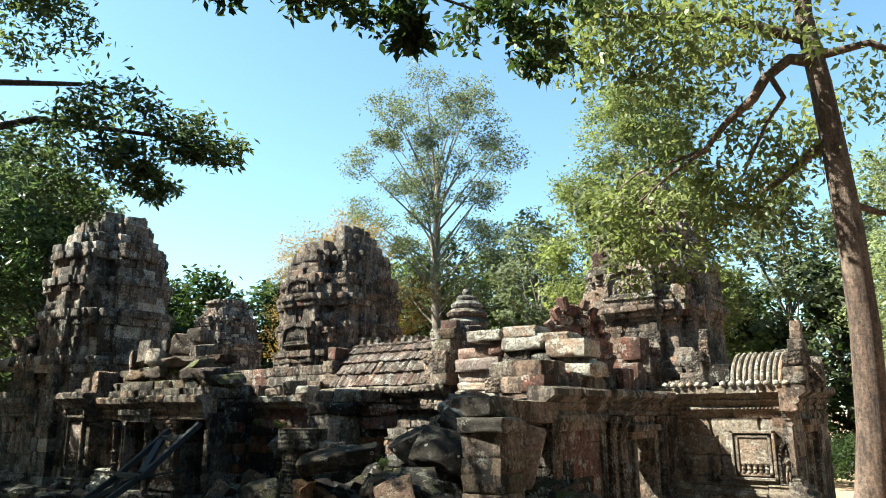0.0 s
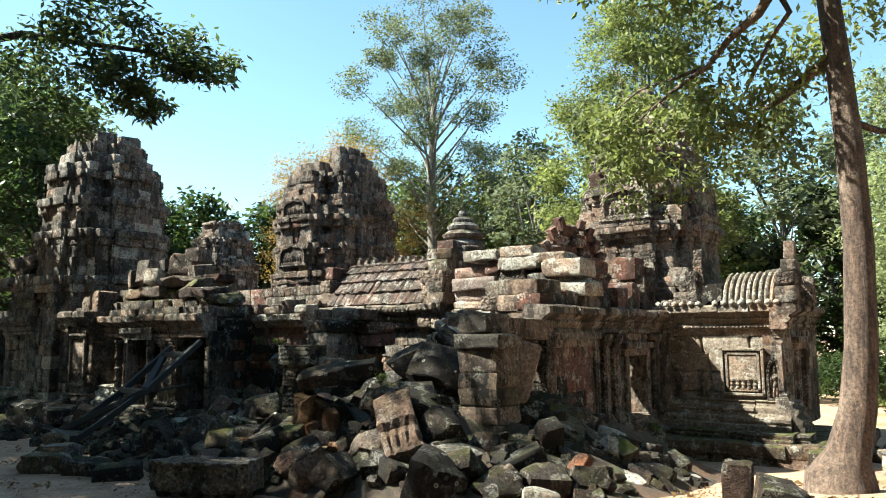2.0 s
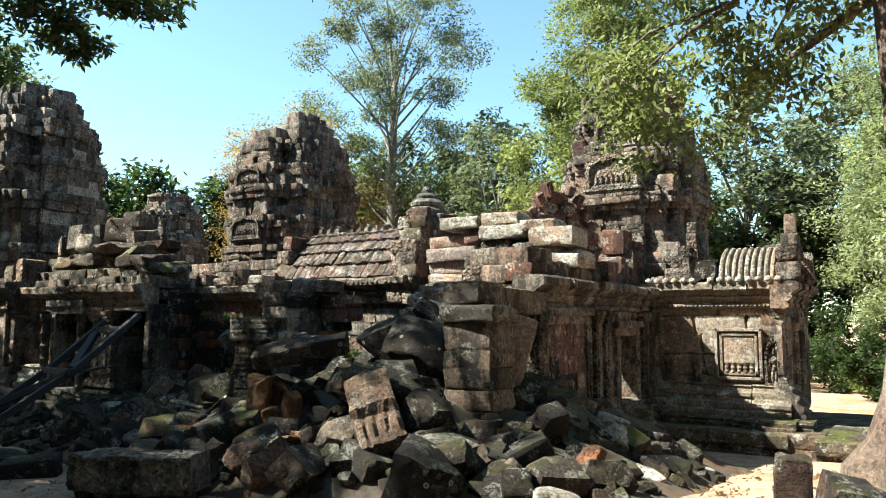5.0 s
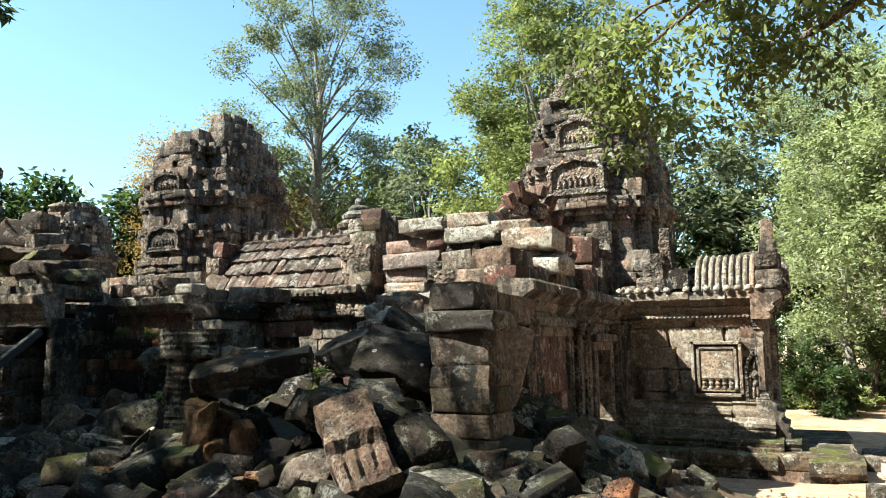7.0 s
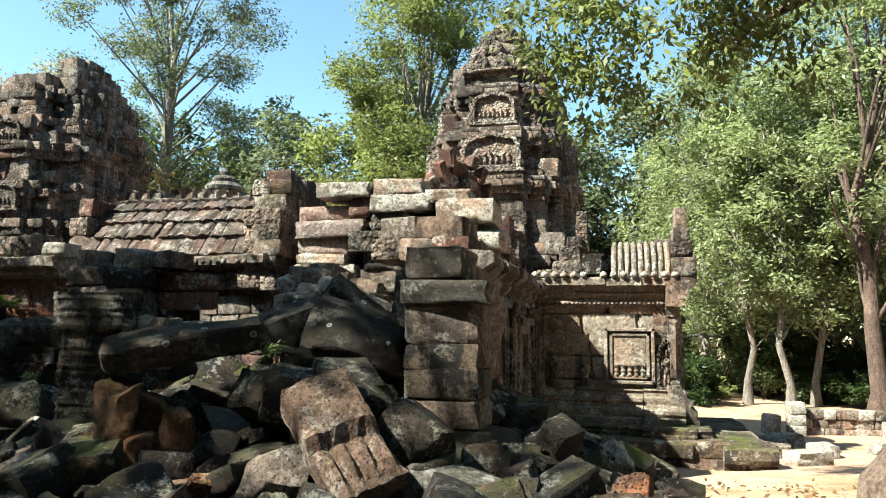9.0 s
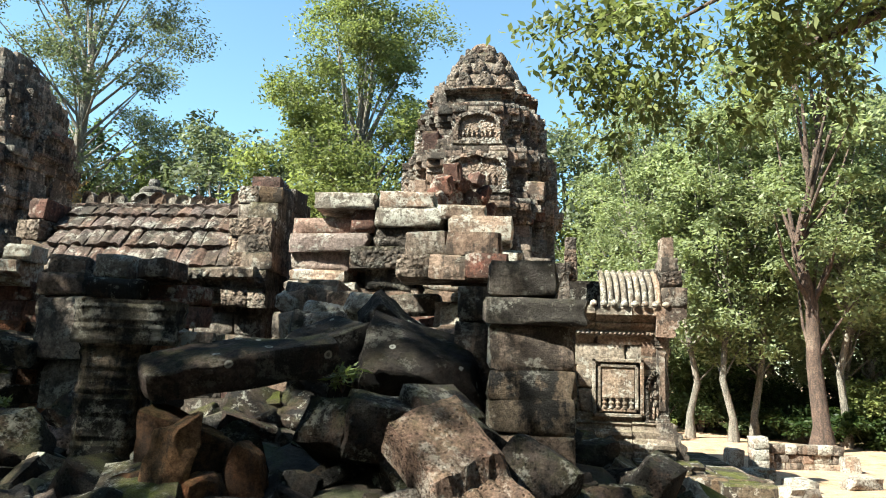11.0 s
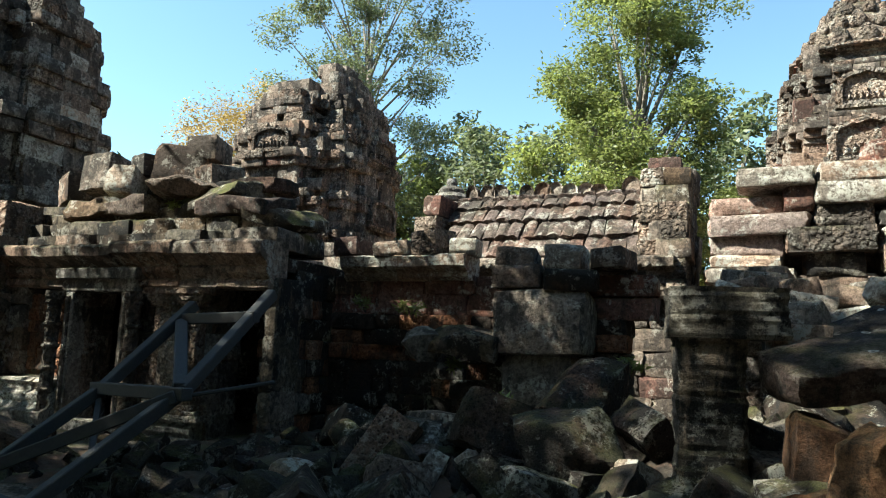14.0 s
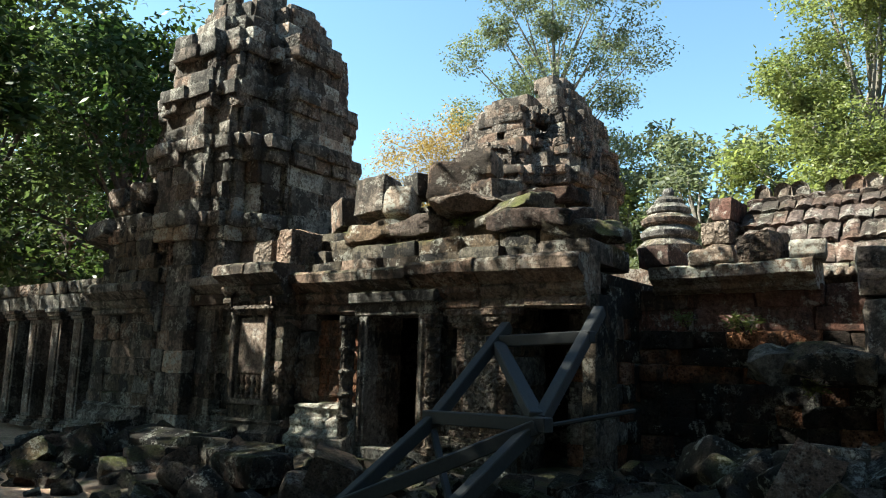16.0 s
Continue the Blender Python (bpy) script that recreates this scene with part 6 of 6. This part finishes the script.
def tree(name, label, base, trunk, radii, limbs, clumps, per, size, leaf, bark, seed, droop=0.3, slim=0.45, sub=9, flare=1.5, joined=False):
    """trunk: points relative to base; limbs: lists of (point, radius); clumps relative to base."""
    thing = tagged(empty(name, *base), label, "tree")
    bm = bmesh.new()
    rr = list(radii)
    tube(bm, [(0, 0, -0.2), (0, 0, 0.25)] + [tuple(p) for p in trunk], [rr[0] * flare * 1.15, rr[0] * flare] + rr, 10)
    for limb in limbs if joined else ():
        tube(bm, [p for p, _ in limb], [r for _, r in limb], 6)
    part("trunk", bm, bark, thing, smooth=True)
    for limb in () if joined else limbs:
        bm = bmesh.new()
        tube(bm, [p for p, _ in limb], [r for _, r in limb], 6)
        part("limb", bm, bark, thing, smooth=True)
    part("crown", leaf_mesh("crown", clumps, per, size, leaf, seed, droop, sub, slim), None, thing)
    return thing


def wild_tree(name, label, x, y, z, height, crown_r, leaf, bark, seed, n=16, per=420, size=0.34, low=0.35, r0=0.3, clump=0.34, wide=1.0):
    """A forest tree: bent trunk, limbs to clumps in an uneven crown."""
    r = random.Random(seed)
    trunk = [(0, 0, 0.8)]
    k = 7
    dx = dy = 0.0
    for i in range(1, k + 1):
        dx += r.uniform(-0.03, 0.03) * height
        dy += r.uniform(-0.03, 0.03) * height
        trunk.append((dx, dy, 0.8 + (height * 0.82 - 0.8) * i / k))
    radii = [r0 * (1 - 0.8 * i / k) for i in range(k + 1)]
    clumps, limbs = [], []
    for i in range(n):
        f = low + (1 - low) * ((i + 0.5) / n)
        prof = math.sin(min(1.0, (f - low) / (1 - low) * 0.86 + 0.12) * math.pi) ** 0.6
        a = i * 2.4 + r.uniform(-0.5, 0.5)
        d = crown_r * prof * r.uniform(0.35, 0.95)
        c = (dx * f + d * math.cos(a), dy * f + d * math.sin(a), height * f * r.uniform(0.95, 1.03))
        s = crown_r * clump * r.uniform(0.7, 1.25)
        clumps.append((*c, s * wide, s * wide, s * 0.72))
        t0 = trunk[max(1, min(k - 1, int(f * k * 0.8)))]
        mid = tuple((u + v) / 2 + r.uniform(-0.3, 0.3) for u, v in zip(t0, c))
        limbs.append([(t0, r0 * 0.34), (mid, r0 * 0.2), (c, r0 * 0.06)])
    return tree(name, label, (x, y, z), trunk, radii, limbs, clumps, per, size, leaf, bark, seed, joined=True, sub=14)


# the near tree beside the porch
NB = Vector((-1.9, 12.35, 0.85))


def rel(*pts):
    return [tuple(Vector(p) - NB) for p in pts]


near_limbs = []
for spec in ((((-1.6, 12.38, 8.75), 0.12), ((-2.0, 12.2, 8.85), 0.095), ((-2.35, 12.0, 8.55), 0.085), ((-2.55, 11.9, 8.2), 0.08), ((-3.0, 11.9, 7.9), 0.06), ((-3.4, 12.0, 7.55), 0.045), ((-4.1, 12.2, 7.3), 0.03), ((-5.2, 12.8, 6.9), 0.015)),
             (((-1.62, 12.38, 8.85), 0.08), ((-0.9, 12.6, 8.95), 0.06), ((-0.55, 12.7, 8.7), 0.045), ((0.4, 13.4, 8.3), 0.02)),
             (((-1.5, 12.38, 6.4), 0.07), ((-1.1, 12.8, 6.25), 0.05), ((-0.5, 13.4, 6.3), 0.04), ((0.3, 14.2, 6.8), 0.02)),
             (((-2.3, 12.0, 8.6), 0.05), ((-2.1, 11.9, 8.1), 0.045), ((-2.4, 12.0, 7.8), 0.03), ((-3.0, 12.4, 7.0), 0.015)),
             (((-1.75, 12.38, 9.2), 0.12), ((-3.0, 11.4, 9.6), 0.08), ((-4.2, 9.6, 9.2), 0.04)),
             (((-1.7, 12.4, 7.4), 0.09), ((-2.6, 13.4, 7.2), 0.06), ((-3.8, 14.4, 7.0), 0.03)),
             (((-3.4, 12.0, 7.55), 0.035), ((-4.8, 12.6, 7.6), 0.02), ((-6.2, 13.6, 7.3), 0.01)),
             (((-1.76, 12.36, 10.0), 0.14), ((-1.2, 11.6, 11.2), 0.1), ((-0.6, 10.8, 12.4), 0.06))):
    near_limbs.append([(tuple(Vector(p) - NB), r) for p, r in spec])
near_clumps = [(*(Vector((x, y, z)) - NB), a, b, c) for x, y, z, a, b, c in (
    (-4.8, 13.1, 7.4, 1.1, 1.1, 0.8), (-5.9, 13.6, 7.3, 0.9, 0.9, 0.7), (-3.2, 13.4, 6.6, 1.0, 1.0, 0.8), (-4.2, 12.9, 6.4, 0.9, 0.9, 0.8), (-5.2, 13.6, 6.3, 0.8, 0.8, 0.6), (-3.0, 12.6, 7.4, 1.0, 1.0, 0.7),
    (-2.3, 13.6, 7.8, 1.1, 1.1, 0.8), (-3.8, 12.2, 8.3, 1.0, 1.0, 0.7), (-4.4, 9.2, 8.9, 0.9, 0.9, 0.6), (-3.0, 9.9, 8.6, 1.0, 1.0, 0.7), (-3.7, 10.6, 9.4, 1.1, 1.1, 0.7), (-2.0, 11.0, 9.2, 1.1, 1.1, 0.7),
    (-0.6, 13.2, 8.6, 1.2, 1.2, 0.8), (0.5, 14.0, 7.9, 1.2, 1.2, 0.9), (0.2, 14.4, 6.8, 1.0, 1.0, 0.7), (-5.0, 11.4, 9.9, 1.3, 1.3, 0.8), (-1.2, 11.8, 11.0, 1.6, 1.6, 1.0), (-3.4, 13.2, 10.4, 1.6, 1.6, 1.0), (-0.4, 10.4, 12.0, 1.7, 1.7, 1.1), (1.0, 12.4, 10.2, 1.5, 1.5, 1.0))]
tree("near_tree", "tall brown-barked tree with drooping glossy leaves beside the porch", tuple(NB), rel((-1.78, 12.37, 1.45), (-1.62, 12.4, 2.1), (-1.52, 12.4, 3.0), (-1.46, 12.41, 4.5), (-1.49, 12.41, 6.0), (-1.55, 12.4, 7.2), (-1.63, 12.39, 8.4), (-1.75, 12.37, 9.6), (-1.6, 12.2, 12.0)),
     [0.3, 0.25, 0.225, 0.205, 0.195, 0.18, 0.165, 0.14, 0.08], near_limbs, near_clumps, 950, 0.15, LEAF_NEAR, BARK_NEAR, 31, droop=0.75, slim=0.42, sub=16, flare=1.6)

# the tree at the edge whose boughs hang over the left wing
LB = Vector((-22.5, 3.6, 1.2))
lc = []
# The last three are unseen boughs, added to shade pillar and black slabs.
for x, y, z, a in ((-15.9, 8.5, 10.4, 1.1), (-15.0, 9.6, 10.0, 1.0), (-14.4, 10.3, 9.4, 0.8), (-16.8, 8.0, 9.6, 1.2), (-16.4, 6.6, 12.0, 1.4), (-15.4, 8.6, 9.1, 0.8), (-15.6, 9.4, 8.7, 0.6), (-17.6, 8.6, 8.6, 0.9), (-15.7, 6.3, 12.7, 1.2), (-16.9, 6.7, 13.2, 1.2), (-14.6, 5.4, 13.0, 0.9)):
    lc.append((*(Vector((x, y, z)) - LB), a, a, a * 0.6))
r = random.Random(77)
for k in range(26):
    a, d = r.uniform(0, 6.28), r.uniform(0.5, 6.5)
    lc.append((d * math.cos(a) - 2.5, d * math.sin(a) - 0.5, r.uniform(8.2, 13), 1.9, 1.9, 1.1))
# Unseen clumps added to shade the rubble by the laterite wall.
for k in range(14):
    lc.append((*(Vector((r.uniform(-22.5, -18), r.uniform(3.4, 6.2), r.uniform(9.5, 12.5))) - LB), 1.5, 1.5, 0.9))
ll = [[((0, 0, 6.5), 0.2), ((2.5, 1.8, 8.2), 0.14), ((5.0, 3.9, 9.0), 0.09), ((7.4, 6.0, 8.6), 0.04)], [((0, 0, 7), 0.18), ((3.4, 1.6, 9.6), 0.11), ((6.4, 4.2, 9.6), 0.05)], [((0, 0, 7), 0.2), ((-3, 1.5, 10), 0.1), ((-5.5, 2.5, 11), 0.04)], [((0, 0, 7), 0.2), ((-1, -3, 10), 0.1), ((-2, -6, 11), 0.04)]]
tree("shade_tree", "broad dark green tree with boughs over the ruins", tuple(LB), [(0.1, 0, 2), (0.2, 0.1, 4.5), (0, 0, 7.2), (-0.3, 0.2, 10)], [0.4, 0.36, 0.3, 0.15], ll, lc, 950, 0.2, LEAF, BARK, 8, droop=0.35, slim=0.4, sub=22)

# overhanging bough above the start of the walk
OB = Vector((-7.0, -3.5, 1.6))
oc = [(*(Vector((x, y, z)) - OB), a, a, a * 0.55) for x, y, z, a in ((-5.9, 5.3, 8.2, 0.5), (-5.2, 5.9, 8.0, 0.5), (-6.4, 4.9, 8.4, 0.6), (-5.0, 6.2, 7.7, 0.3), (-4.6, 7.4, 8.2, 0.6), (-4.2, 8.0, 7.9, 0.45), (-6.8, 4.3, 8.7, 0.7), (-7.6, 3.9, 8.9, 0.7), (-3.9, 7.6, 8.5, 0.6))]
# Wide canopy overhead, out of view, added to cut sky light on the heap.
for k in range(40):
    a, d = r.uniform(0, 6.28), r.uniform(0.5, 8.0)
    oc.append((d * math.cos(a) - 1.5, d * math.sin(a) - 1.2, r.uniform(9, 13.5), 1.9, 1.9, 1.0))
tree("overhanging_tree", "leafy tree whose boughs hang over the path", tuple(OB), [(0, 0.2, 3), (0.2, 0.6, 6), (0.1, 1.5, 9), (0, 2, 11)], [0.34, 0.3, 0.22, 0.12], [[((0.2, 0.6, 6), 0.15), ((0.8, 4, 7.4), 0.09), ((1.2, 8.4, 6.9), 0.04), ((2.3, 10.6, 6.7), 0.015)], [((0.1, 1.5, 8), 0.12), ((-2, 4, 10), 0.06)]], oc, 420, 0.14, LEAF_DARK, BARK, 9, droop=0.7, slim=0.5, sub=16)
# Trees out of view, added up-sun to shade the left wing and rubble.
wild_tree("shade_tree", "broad dark tree that shades the ruins", -33.5, -1.5, 1.2, 13.0, 6.0, LEAF_DARK, BARK, 41, n=26, per=620, size=0.36, low=0.45, r0=0.4, clump=0.36)
wild_tree("shade_tree", "broad dark tree that shades the ruins", -26.0, -2.5, 1.3, 17.0, 6.5, LEAF_DARK, BARK, 42, n=26, per=620, size=0.36, low=0.45, r0=0.4, clump=0.36)
wild_tree("shade_tree", "broad dark tree that shades the ruins", -17.5, -5.0, 1.5, 17.0, 6.0, LEAF, BARK, 43, n=24, per=700, size=0.32, low=0.45, r0=0.4, clump=0.36)

wild_tree("shade_tree", "broad dark tree that shades the ruins", -28.0, 7.2, 1.2, 10.5, 3.0, LEAF_DARK, BARK, 46, n=22, per=420, size=0.3, low=0.5, r0=0.25, clump=0.36)
wild_tree("shade_tree", "thin dark tree that dapples the rubble with shade", -18.8, 0.8, 1.3, 17.0, 4.4, LEAF_DARK, BARK, 47, n=10, per=230, size=0.32, low=0.55, r0=0.26, clump=0.3)
wild_tree("shade_tree", "broad dark tree that shades the ruins", -35.5, 4.0, 1.2, 12.5, 5.0, LEAF_DARK, BARK, 44, n=24, per=620, size=0.36, low=0.45, r0=0.35, clump=0.38)
# trees behind the temple
def tall_tree(x, y, z):
    r = random.Random(12)
    limbs, clumps = [], []
    trunk = [(0, 0, 3), (0.2, 0, 8), (-0.3, 0.2, 13), (0.1, 0, 18), (0.2, 0, 23)]
    for k in range(46):
        f = 0.36 + 0.64 * (k + 0.5) / 46
        a = k * 2.4 + r.uniform(-0.4, 0.4)
        d = (2.0 + 4.6 * math.sin(min(1, (f - 0.3) * 1.35) * math.pi) ** 0.7) * r.uniform(0.45, 1.05)
        c = (d * math.cos(a), d * math.sin(a), 29 * f)
        s = r.uniform(1.2, 2.2)
        clumps.append((*c, s, s, s * 0.7))
        t0 = (0, 0, min(22, c[2] * 0.74))
        limbs.append([(t0, 0.11), ((c[0] * 0.45, c[1] * 0.45, (t0[2] + c[2]) / 2 - 0.3), 0.07), (c, 0.02)])
    tree("tall_tree", "tall airy tree with grey-green leaves and bare pale limbs", (x, y, z), trunk, [0.55, 0.48, 0.4, 0.26, 0.1], limbs, clumps, 1100, 0.23, LEAF_GREY, BARK_GREY, 13, sub=24)


tall_tree(-34.6, 46.0, 0.8)
wild_tree("forest_tree", "bushy bright green tree behind the tower", -15.6, 41.0, 0.5, 22.0, 6.2, LEAF_NEAR, BARK_GREY, 51, n=54, per=1500, size=0.22, low=0.25, r0=0.4, clump=0.27)
wild_tree("forest_tree", "yellow-green tree behind the tower", -19.5, 44.0, 0.5, 16.5, 4.5, LEAF_YELLOW, BARK_GREY, 52, n=20, per=500, size=0.36, low=0.3, clump=0.38)
wild_tree("forest_tree", "blue-green tree behind the gallery", -25.5, 44.0, 0.5, 15.5, 4.0, LEAF_GREY, BARK_GREY, 53, n=16, per=420, size=0.34, low=0.35, clump=0.4)
wild_tree("forest_tree", "rust-coloured tree behind the dark tower", -38.4, 37.6, 0.6, 16.0, 6.0, LEAF_RUST, BARK_GREY, 54, n=30, per=1300, size=0.17, low=0.4, clump=0.36)
wild_tree("forest_tree", "dense dark tree beyond the porch", -44.0, 18.5, 0.8, 17.0, 6.0, LEAF_DARK, BARK, 55, n=34, per=800, size=0.3, low=0.12, r0=0.35, clump=0.36)
wild_tree("forest_tree", "dense dark tree beyond the porch", -33.5, 15.5, 0.8, 12.0, 4.6, LEAF_DARK, BARK, 56, n=30, per=760, size=0.26, low=0.1, r0=0.3, clump=0.38)
wild_tree("forest_tree", "tall green tree beyond the porch", -52.0, 22.0, 0.8, 20.0, 6.5, LEAF, BARK, 57, n=30, per=560, size=0.4, low=0.2, r0=0.35, clump=0.36)

wild_tree("forest_tree", "dense dark tree beyond the porch", -36.0, 12.6, 0.8, 16.0, 4.2, LEAF, BARK, 58, n=26, per=520, size=0.3, low=0.12, r0=0.3, clump=0.4)
# One more unseen tree, added to keep sun off the left wing.
wild_tree("shade_tree", "broad dark tree that shades the ruins", -38.0, 0.5, 1.2, 17.0, 5.5, LEAF_DARK, BARK, 45, n=24, per=420, size=0.44, low=0.45, r0=0.35, clump=0.42)

# belt of forest, built from a few trees
PROTO = [wild_tree("forest_tree", lab, -60 + 8 * i, 75, 0.4, h, cr, lf, BARK_GREY, 60 + i, n=24, per=290, size=0.54, low=lo, r0=0.3, clump=0.38)
         for i, (lab, h, cr, lf, lo) in enumerate((("green forest tree in the distance", 17, 5.2, LEAF, 0.15), ("yellow-green forest tree in the distance", 15, 4.8, LEAF_YELLOW, 0.12), ("grey-green forest tree in the distance", 19, 5.5, LEAF_GREY, 0.25), ("dark green forest tree in the distance", 13, 4.6, LEAF_DARK, 0.08)))]
r = random.Random(90)
for k in range(48):
    a = radians(-48 + 128 * ((k if k < 32 else (k - 32) * 32 / 16) + r.uniform(-0.3, 0.3)) / 32)
    d = (52 if k < 32 else 66) + r.uniform(-4, 5)
    x, y = -8 - d * math.sin(a), 5 + d * math.cos(a)
    src = PROTO[r.choices([0, 1, 2, 3], [3, 2, 2, 3])[0]]
    if 0.7 < a < 1.1:
        src = PROTO[3]
    elif a < 0.0:
        src = PROTO[1 + k % 2]
    copy_thing(src, pose(x, y, 0.3 if a < 0.6 else 0.8, 0, 0, r.uniform(0, 360)))
# unseen forest behind the walk, added to cut the sky light on the ruins
for k in range(28):
    a = radians(95 + 215 * ((k if k < 22 else (k - 22) * 22 / 6) + r.uniform(-0.3, 0.3)) / 22)
    d = (17 if k < 22 else 25) + r.uniform(-2, 3)
    x, y = -6 - d * math.sin(a), 2 + d * math.cos(a)
    if -34 < x < -14 and y > -3:
        continue
    copy_thing(PROTO[r.choices([0, 1, 2, 3], [3, 1, 2, 3])[0]], pose(x, y, ground_z(x, y), 0, 0, r.uniform(0, 360)))
# wood on the lawn side
LAWN = [wild_tree("lawn_tree", lab, px, py, 0.3, h, cr, lf, BARK_GREY, 80 + i, n=24, per=900, size=0.18, low=lo, r0=0.2, clump=0.34)
        for i, (lab, px, py, h, cr, lf, lo) in enumerate((("airy yellow-green tree at the lawn edge", -1.5, 35, 15, 3.8, LEAF_LAWN, 0.14), ("airy grey-green tree at the lawn edge", 3.0, 36.5, 17, 4.2, LEAF_LAWN, 0.1), ("thin grey-green tree at the lawn edge", 7.0, 34, 13, 3.4, LEAF_GREY, 0.08)))]
for x, y, i in ((10, 37, 0), (5, 41, 2), (12, 31, 1), (15, 36, 2), (-0.5, 43, 1), (8.5, 44, 0), (14, 27, 0), (18, 31, 1), (1, 39, 2), (6, 46, 1)):
    copy_thing(LAWN[i], pose(x, y, 0.3, 0, 0, r.uniform(0, 360)))
for x, y, h in ((2.6, 28.1, 17), (0.6, 30.5, 12), (1.6, 31.5, 13), (4.2, 30.2, 15), (5.4, 33.0, 13), (-0.6, 31.6, 11)):
    wild_tree("slim_tree", "slim pale trunk with a high thin crown at the lawn edge", x, y, 0.3, h, 2.6, LEAF_LAWN, BARK if h > 16 else BARK_GREY, int(x * 10) + 200, n=18, per=700, size=0.2, low=0.28, r0=0.26 if h > 16 else 0.13, clump=0.45)


def bush(x, y, z, w, h, leaf, seed):
    rr = random.Random(seed)
    cl = [(rr.uniform(-w, w), rr.uniform(-w, w), rr.uniform(0.2, h), w * 0.5, w * 0.5, h * 0.3) for _ in range(9)]
    thing = tagged(empty("bush", x, y, z), "leafy green bush at the forest edge", "bush", "forest edge bushes")
    bm = bmesh.new()
    for c in cl[:5]:
        tube(bm, [(0, 0, -0.1), (c[0] * 0.5, c[1] * 0.5, c[2] * 0.5), c[:3]], [0.05, 0.035, 0.01], 5)
    part("stem", bm, BARK, thing)
    part("leaves", leaf_mesh("leaves", cl, 700, 0.16, leaf, seed), None, thing)


for k in range(26):
    a = radians(-42 + 118 * k / 26)
    d = r.uniform(27, 33) if a < 0.25 else r.uniform(38, 46)
    x, y = -8 - d * math.sin(a), 5 + d * math.cos(a)
    if a < 0.3:
        x, y = r.uniform(-4, 16), r.uniform(29.5, 33)
    bush(x, y, ground_z(x, y) + 0.02, r.uniform(0.7, 1.3), r.uniform(0.8, 2.0), r.choice([LEAF, LEAF_YELLOW, LEAF_DARK]), 400 + k)

# undergrowth behind the lawn
for k in range(24):
    bush(-6 + k * 0.95 + r.uniform(-0.5, 0.5), r.uniform(33.5, 39), 0.28, r.uniform(1.2, 1.8), r.uniform(1.6, 2.8), r.choice([LEAF, LEAF_DARK, LEAF_DARK]), 500 + k)


# ---- lawn side ----
def low_wall_ruin():
    thing = tagged(empty("low_ruin", -0.9, 23.2, 0.25), "low ruined terrace wall of sandstone blocks on the lawn edge", "ruin")
    p = Pieces(thing, Vector((-0.9, 23.2, 0.25)))
    for k in range(3):
        run_course(p, -0.7, 23.4, 1.3, 23.4, 0.25 + k * 0.22, 0.47 + k * 0.22, [(SAND, 1), (PALE, 1)], 0.5, 0.04 * (k == 2), 0.35, 0.02)
    for k in range(3):
        p.box(-0.95, -0.55, 23.1, 23.6, 0.25 + k * 0.28, 0.53 + k * 0.28, PALE, 4)
    p.box(1.2, 1.6, 23.1, 23.6, 0.2, 0.7, PALE, 5)
    p.box(-1.5, -1.1, 23.3, 23.8, 0.2, 0.75, PALE, 5)
    p.finish(60)


low_wall_ruin()
for x, y in ((-2.0, 19.5), (-1.8, 20.6), (-1.6, 18.4), (-1.0, 19.9), (-1.4, 21.4), (0.4, 20.4)):
    ob = fallen(x, y, 0.7, 0.5, 0.3, RR.choice([SAND, PALE, MOSSY]), 0, 0, RR.uniform(0, 180), ground_z(x, y) + 0.1, "flat sandstone block half sunk in the lawn", "sunken blocks")


def litter():
    """Fallen leaves strewn over the ground."""
    g = random.Random(5)
    cl = []
    for k in range(420):
        x, y = g.uniform(-16, 2), g.uniform(1.5, 15)
        if mound_h(x, y) > 0.15 or x < -13 and y > 8 or x > -7 and y > 12.5 and x < -5:
            continue
        cl.append((x, y, ground_z(x, y) + 0.02, 0.4, 0.4, 0.008))
    me = leaf_mesh("leaf_litter", cl, 12, 0.085, LITTER, 3, droop=0.0, slim=0.5)
    tagged(new("leaf_litter", me), "dry brown leaves strewn over the sandy ground", "leaf litter", kind="stuff")


LITTER = leaf_material("dry_leaf", (0.1, 0.055, 0.025), (0.2, 0.12, 0.05))
litter()


def fern(x, y, z, size, seed):
    """A small green plant rooted in the masonry."""
    rr = random.Random(seed)
    cl = [(rr.uniform(-0.4, 0.4) * size, rr.uniform(-0.3, 0.3) * size, size * rr.uniform(0.15, 0.5), size * 0.35, size * 0.3, size * 0.25) for _ in range(3)]
    thing = tagged(empty("fern", x, y, z), "small green plant growing between the stones", "plant", "wall plants")
    bm = bmesh.new()
    for c in cl:
        tube(bm, [(0, 0, -0.05), (c[0] * 0.6, c[1] * 0.6, c[2] * 0.7), c[:3]], [0.012, 0.008, 0.003], 5)
    part("stem", bm, BARK, thing)
    part("foliage", leaf_mesh("foliage", cl, 60, size * 0.3, LEAF_YELLOW, seed, droop=0.1, slim=0.3), None, thing)


for k, (x, y, z, size) in enumerate(((-13.6, 12.0, 3.0, 0.3), (-13.0, 11.9, 2.35, 0.25), (-12.2, 11.6, 1.7, 0.3), (-14.2, 11.9, 3.05, 0.22), (-8.1, 9.3, 2.45, 0.26), (-15.9, 11.5, 4.3, 0.25), (-17.0, 11.4, 4.35, 0.2), (-6.2, 12.6, 1.5, 0.3), (-10.9, 12.0, 2.4, 0.26), (-6.4, 17.2, 0.95, 0.3), (-11.9, 10.6, 2.05, 0.24))):
    fern(x, y, z, size, 700 + k)
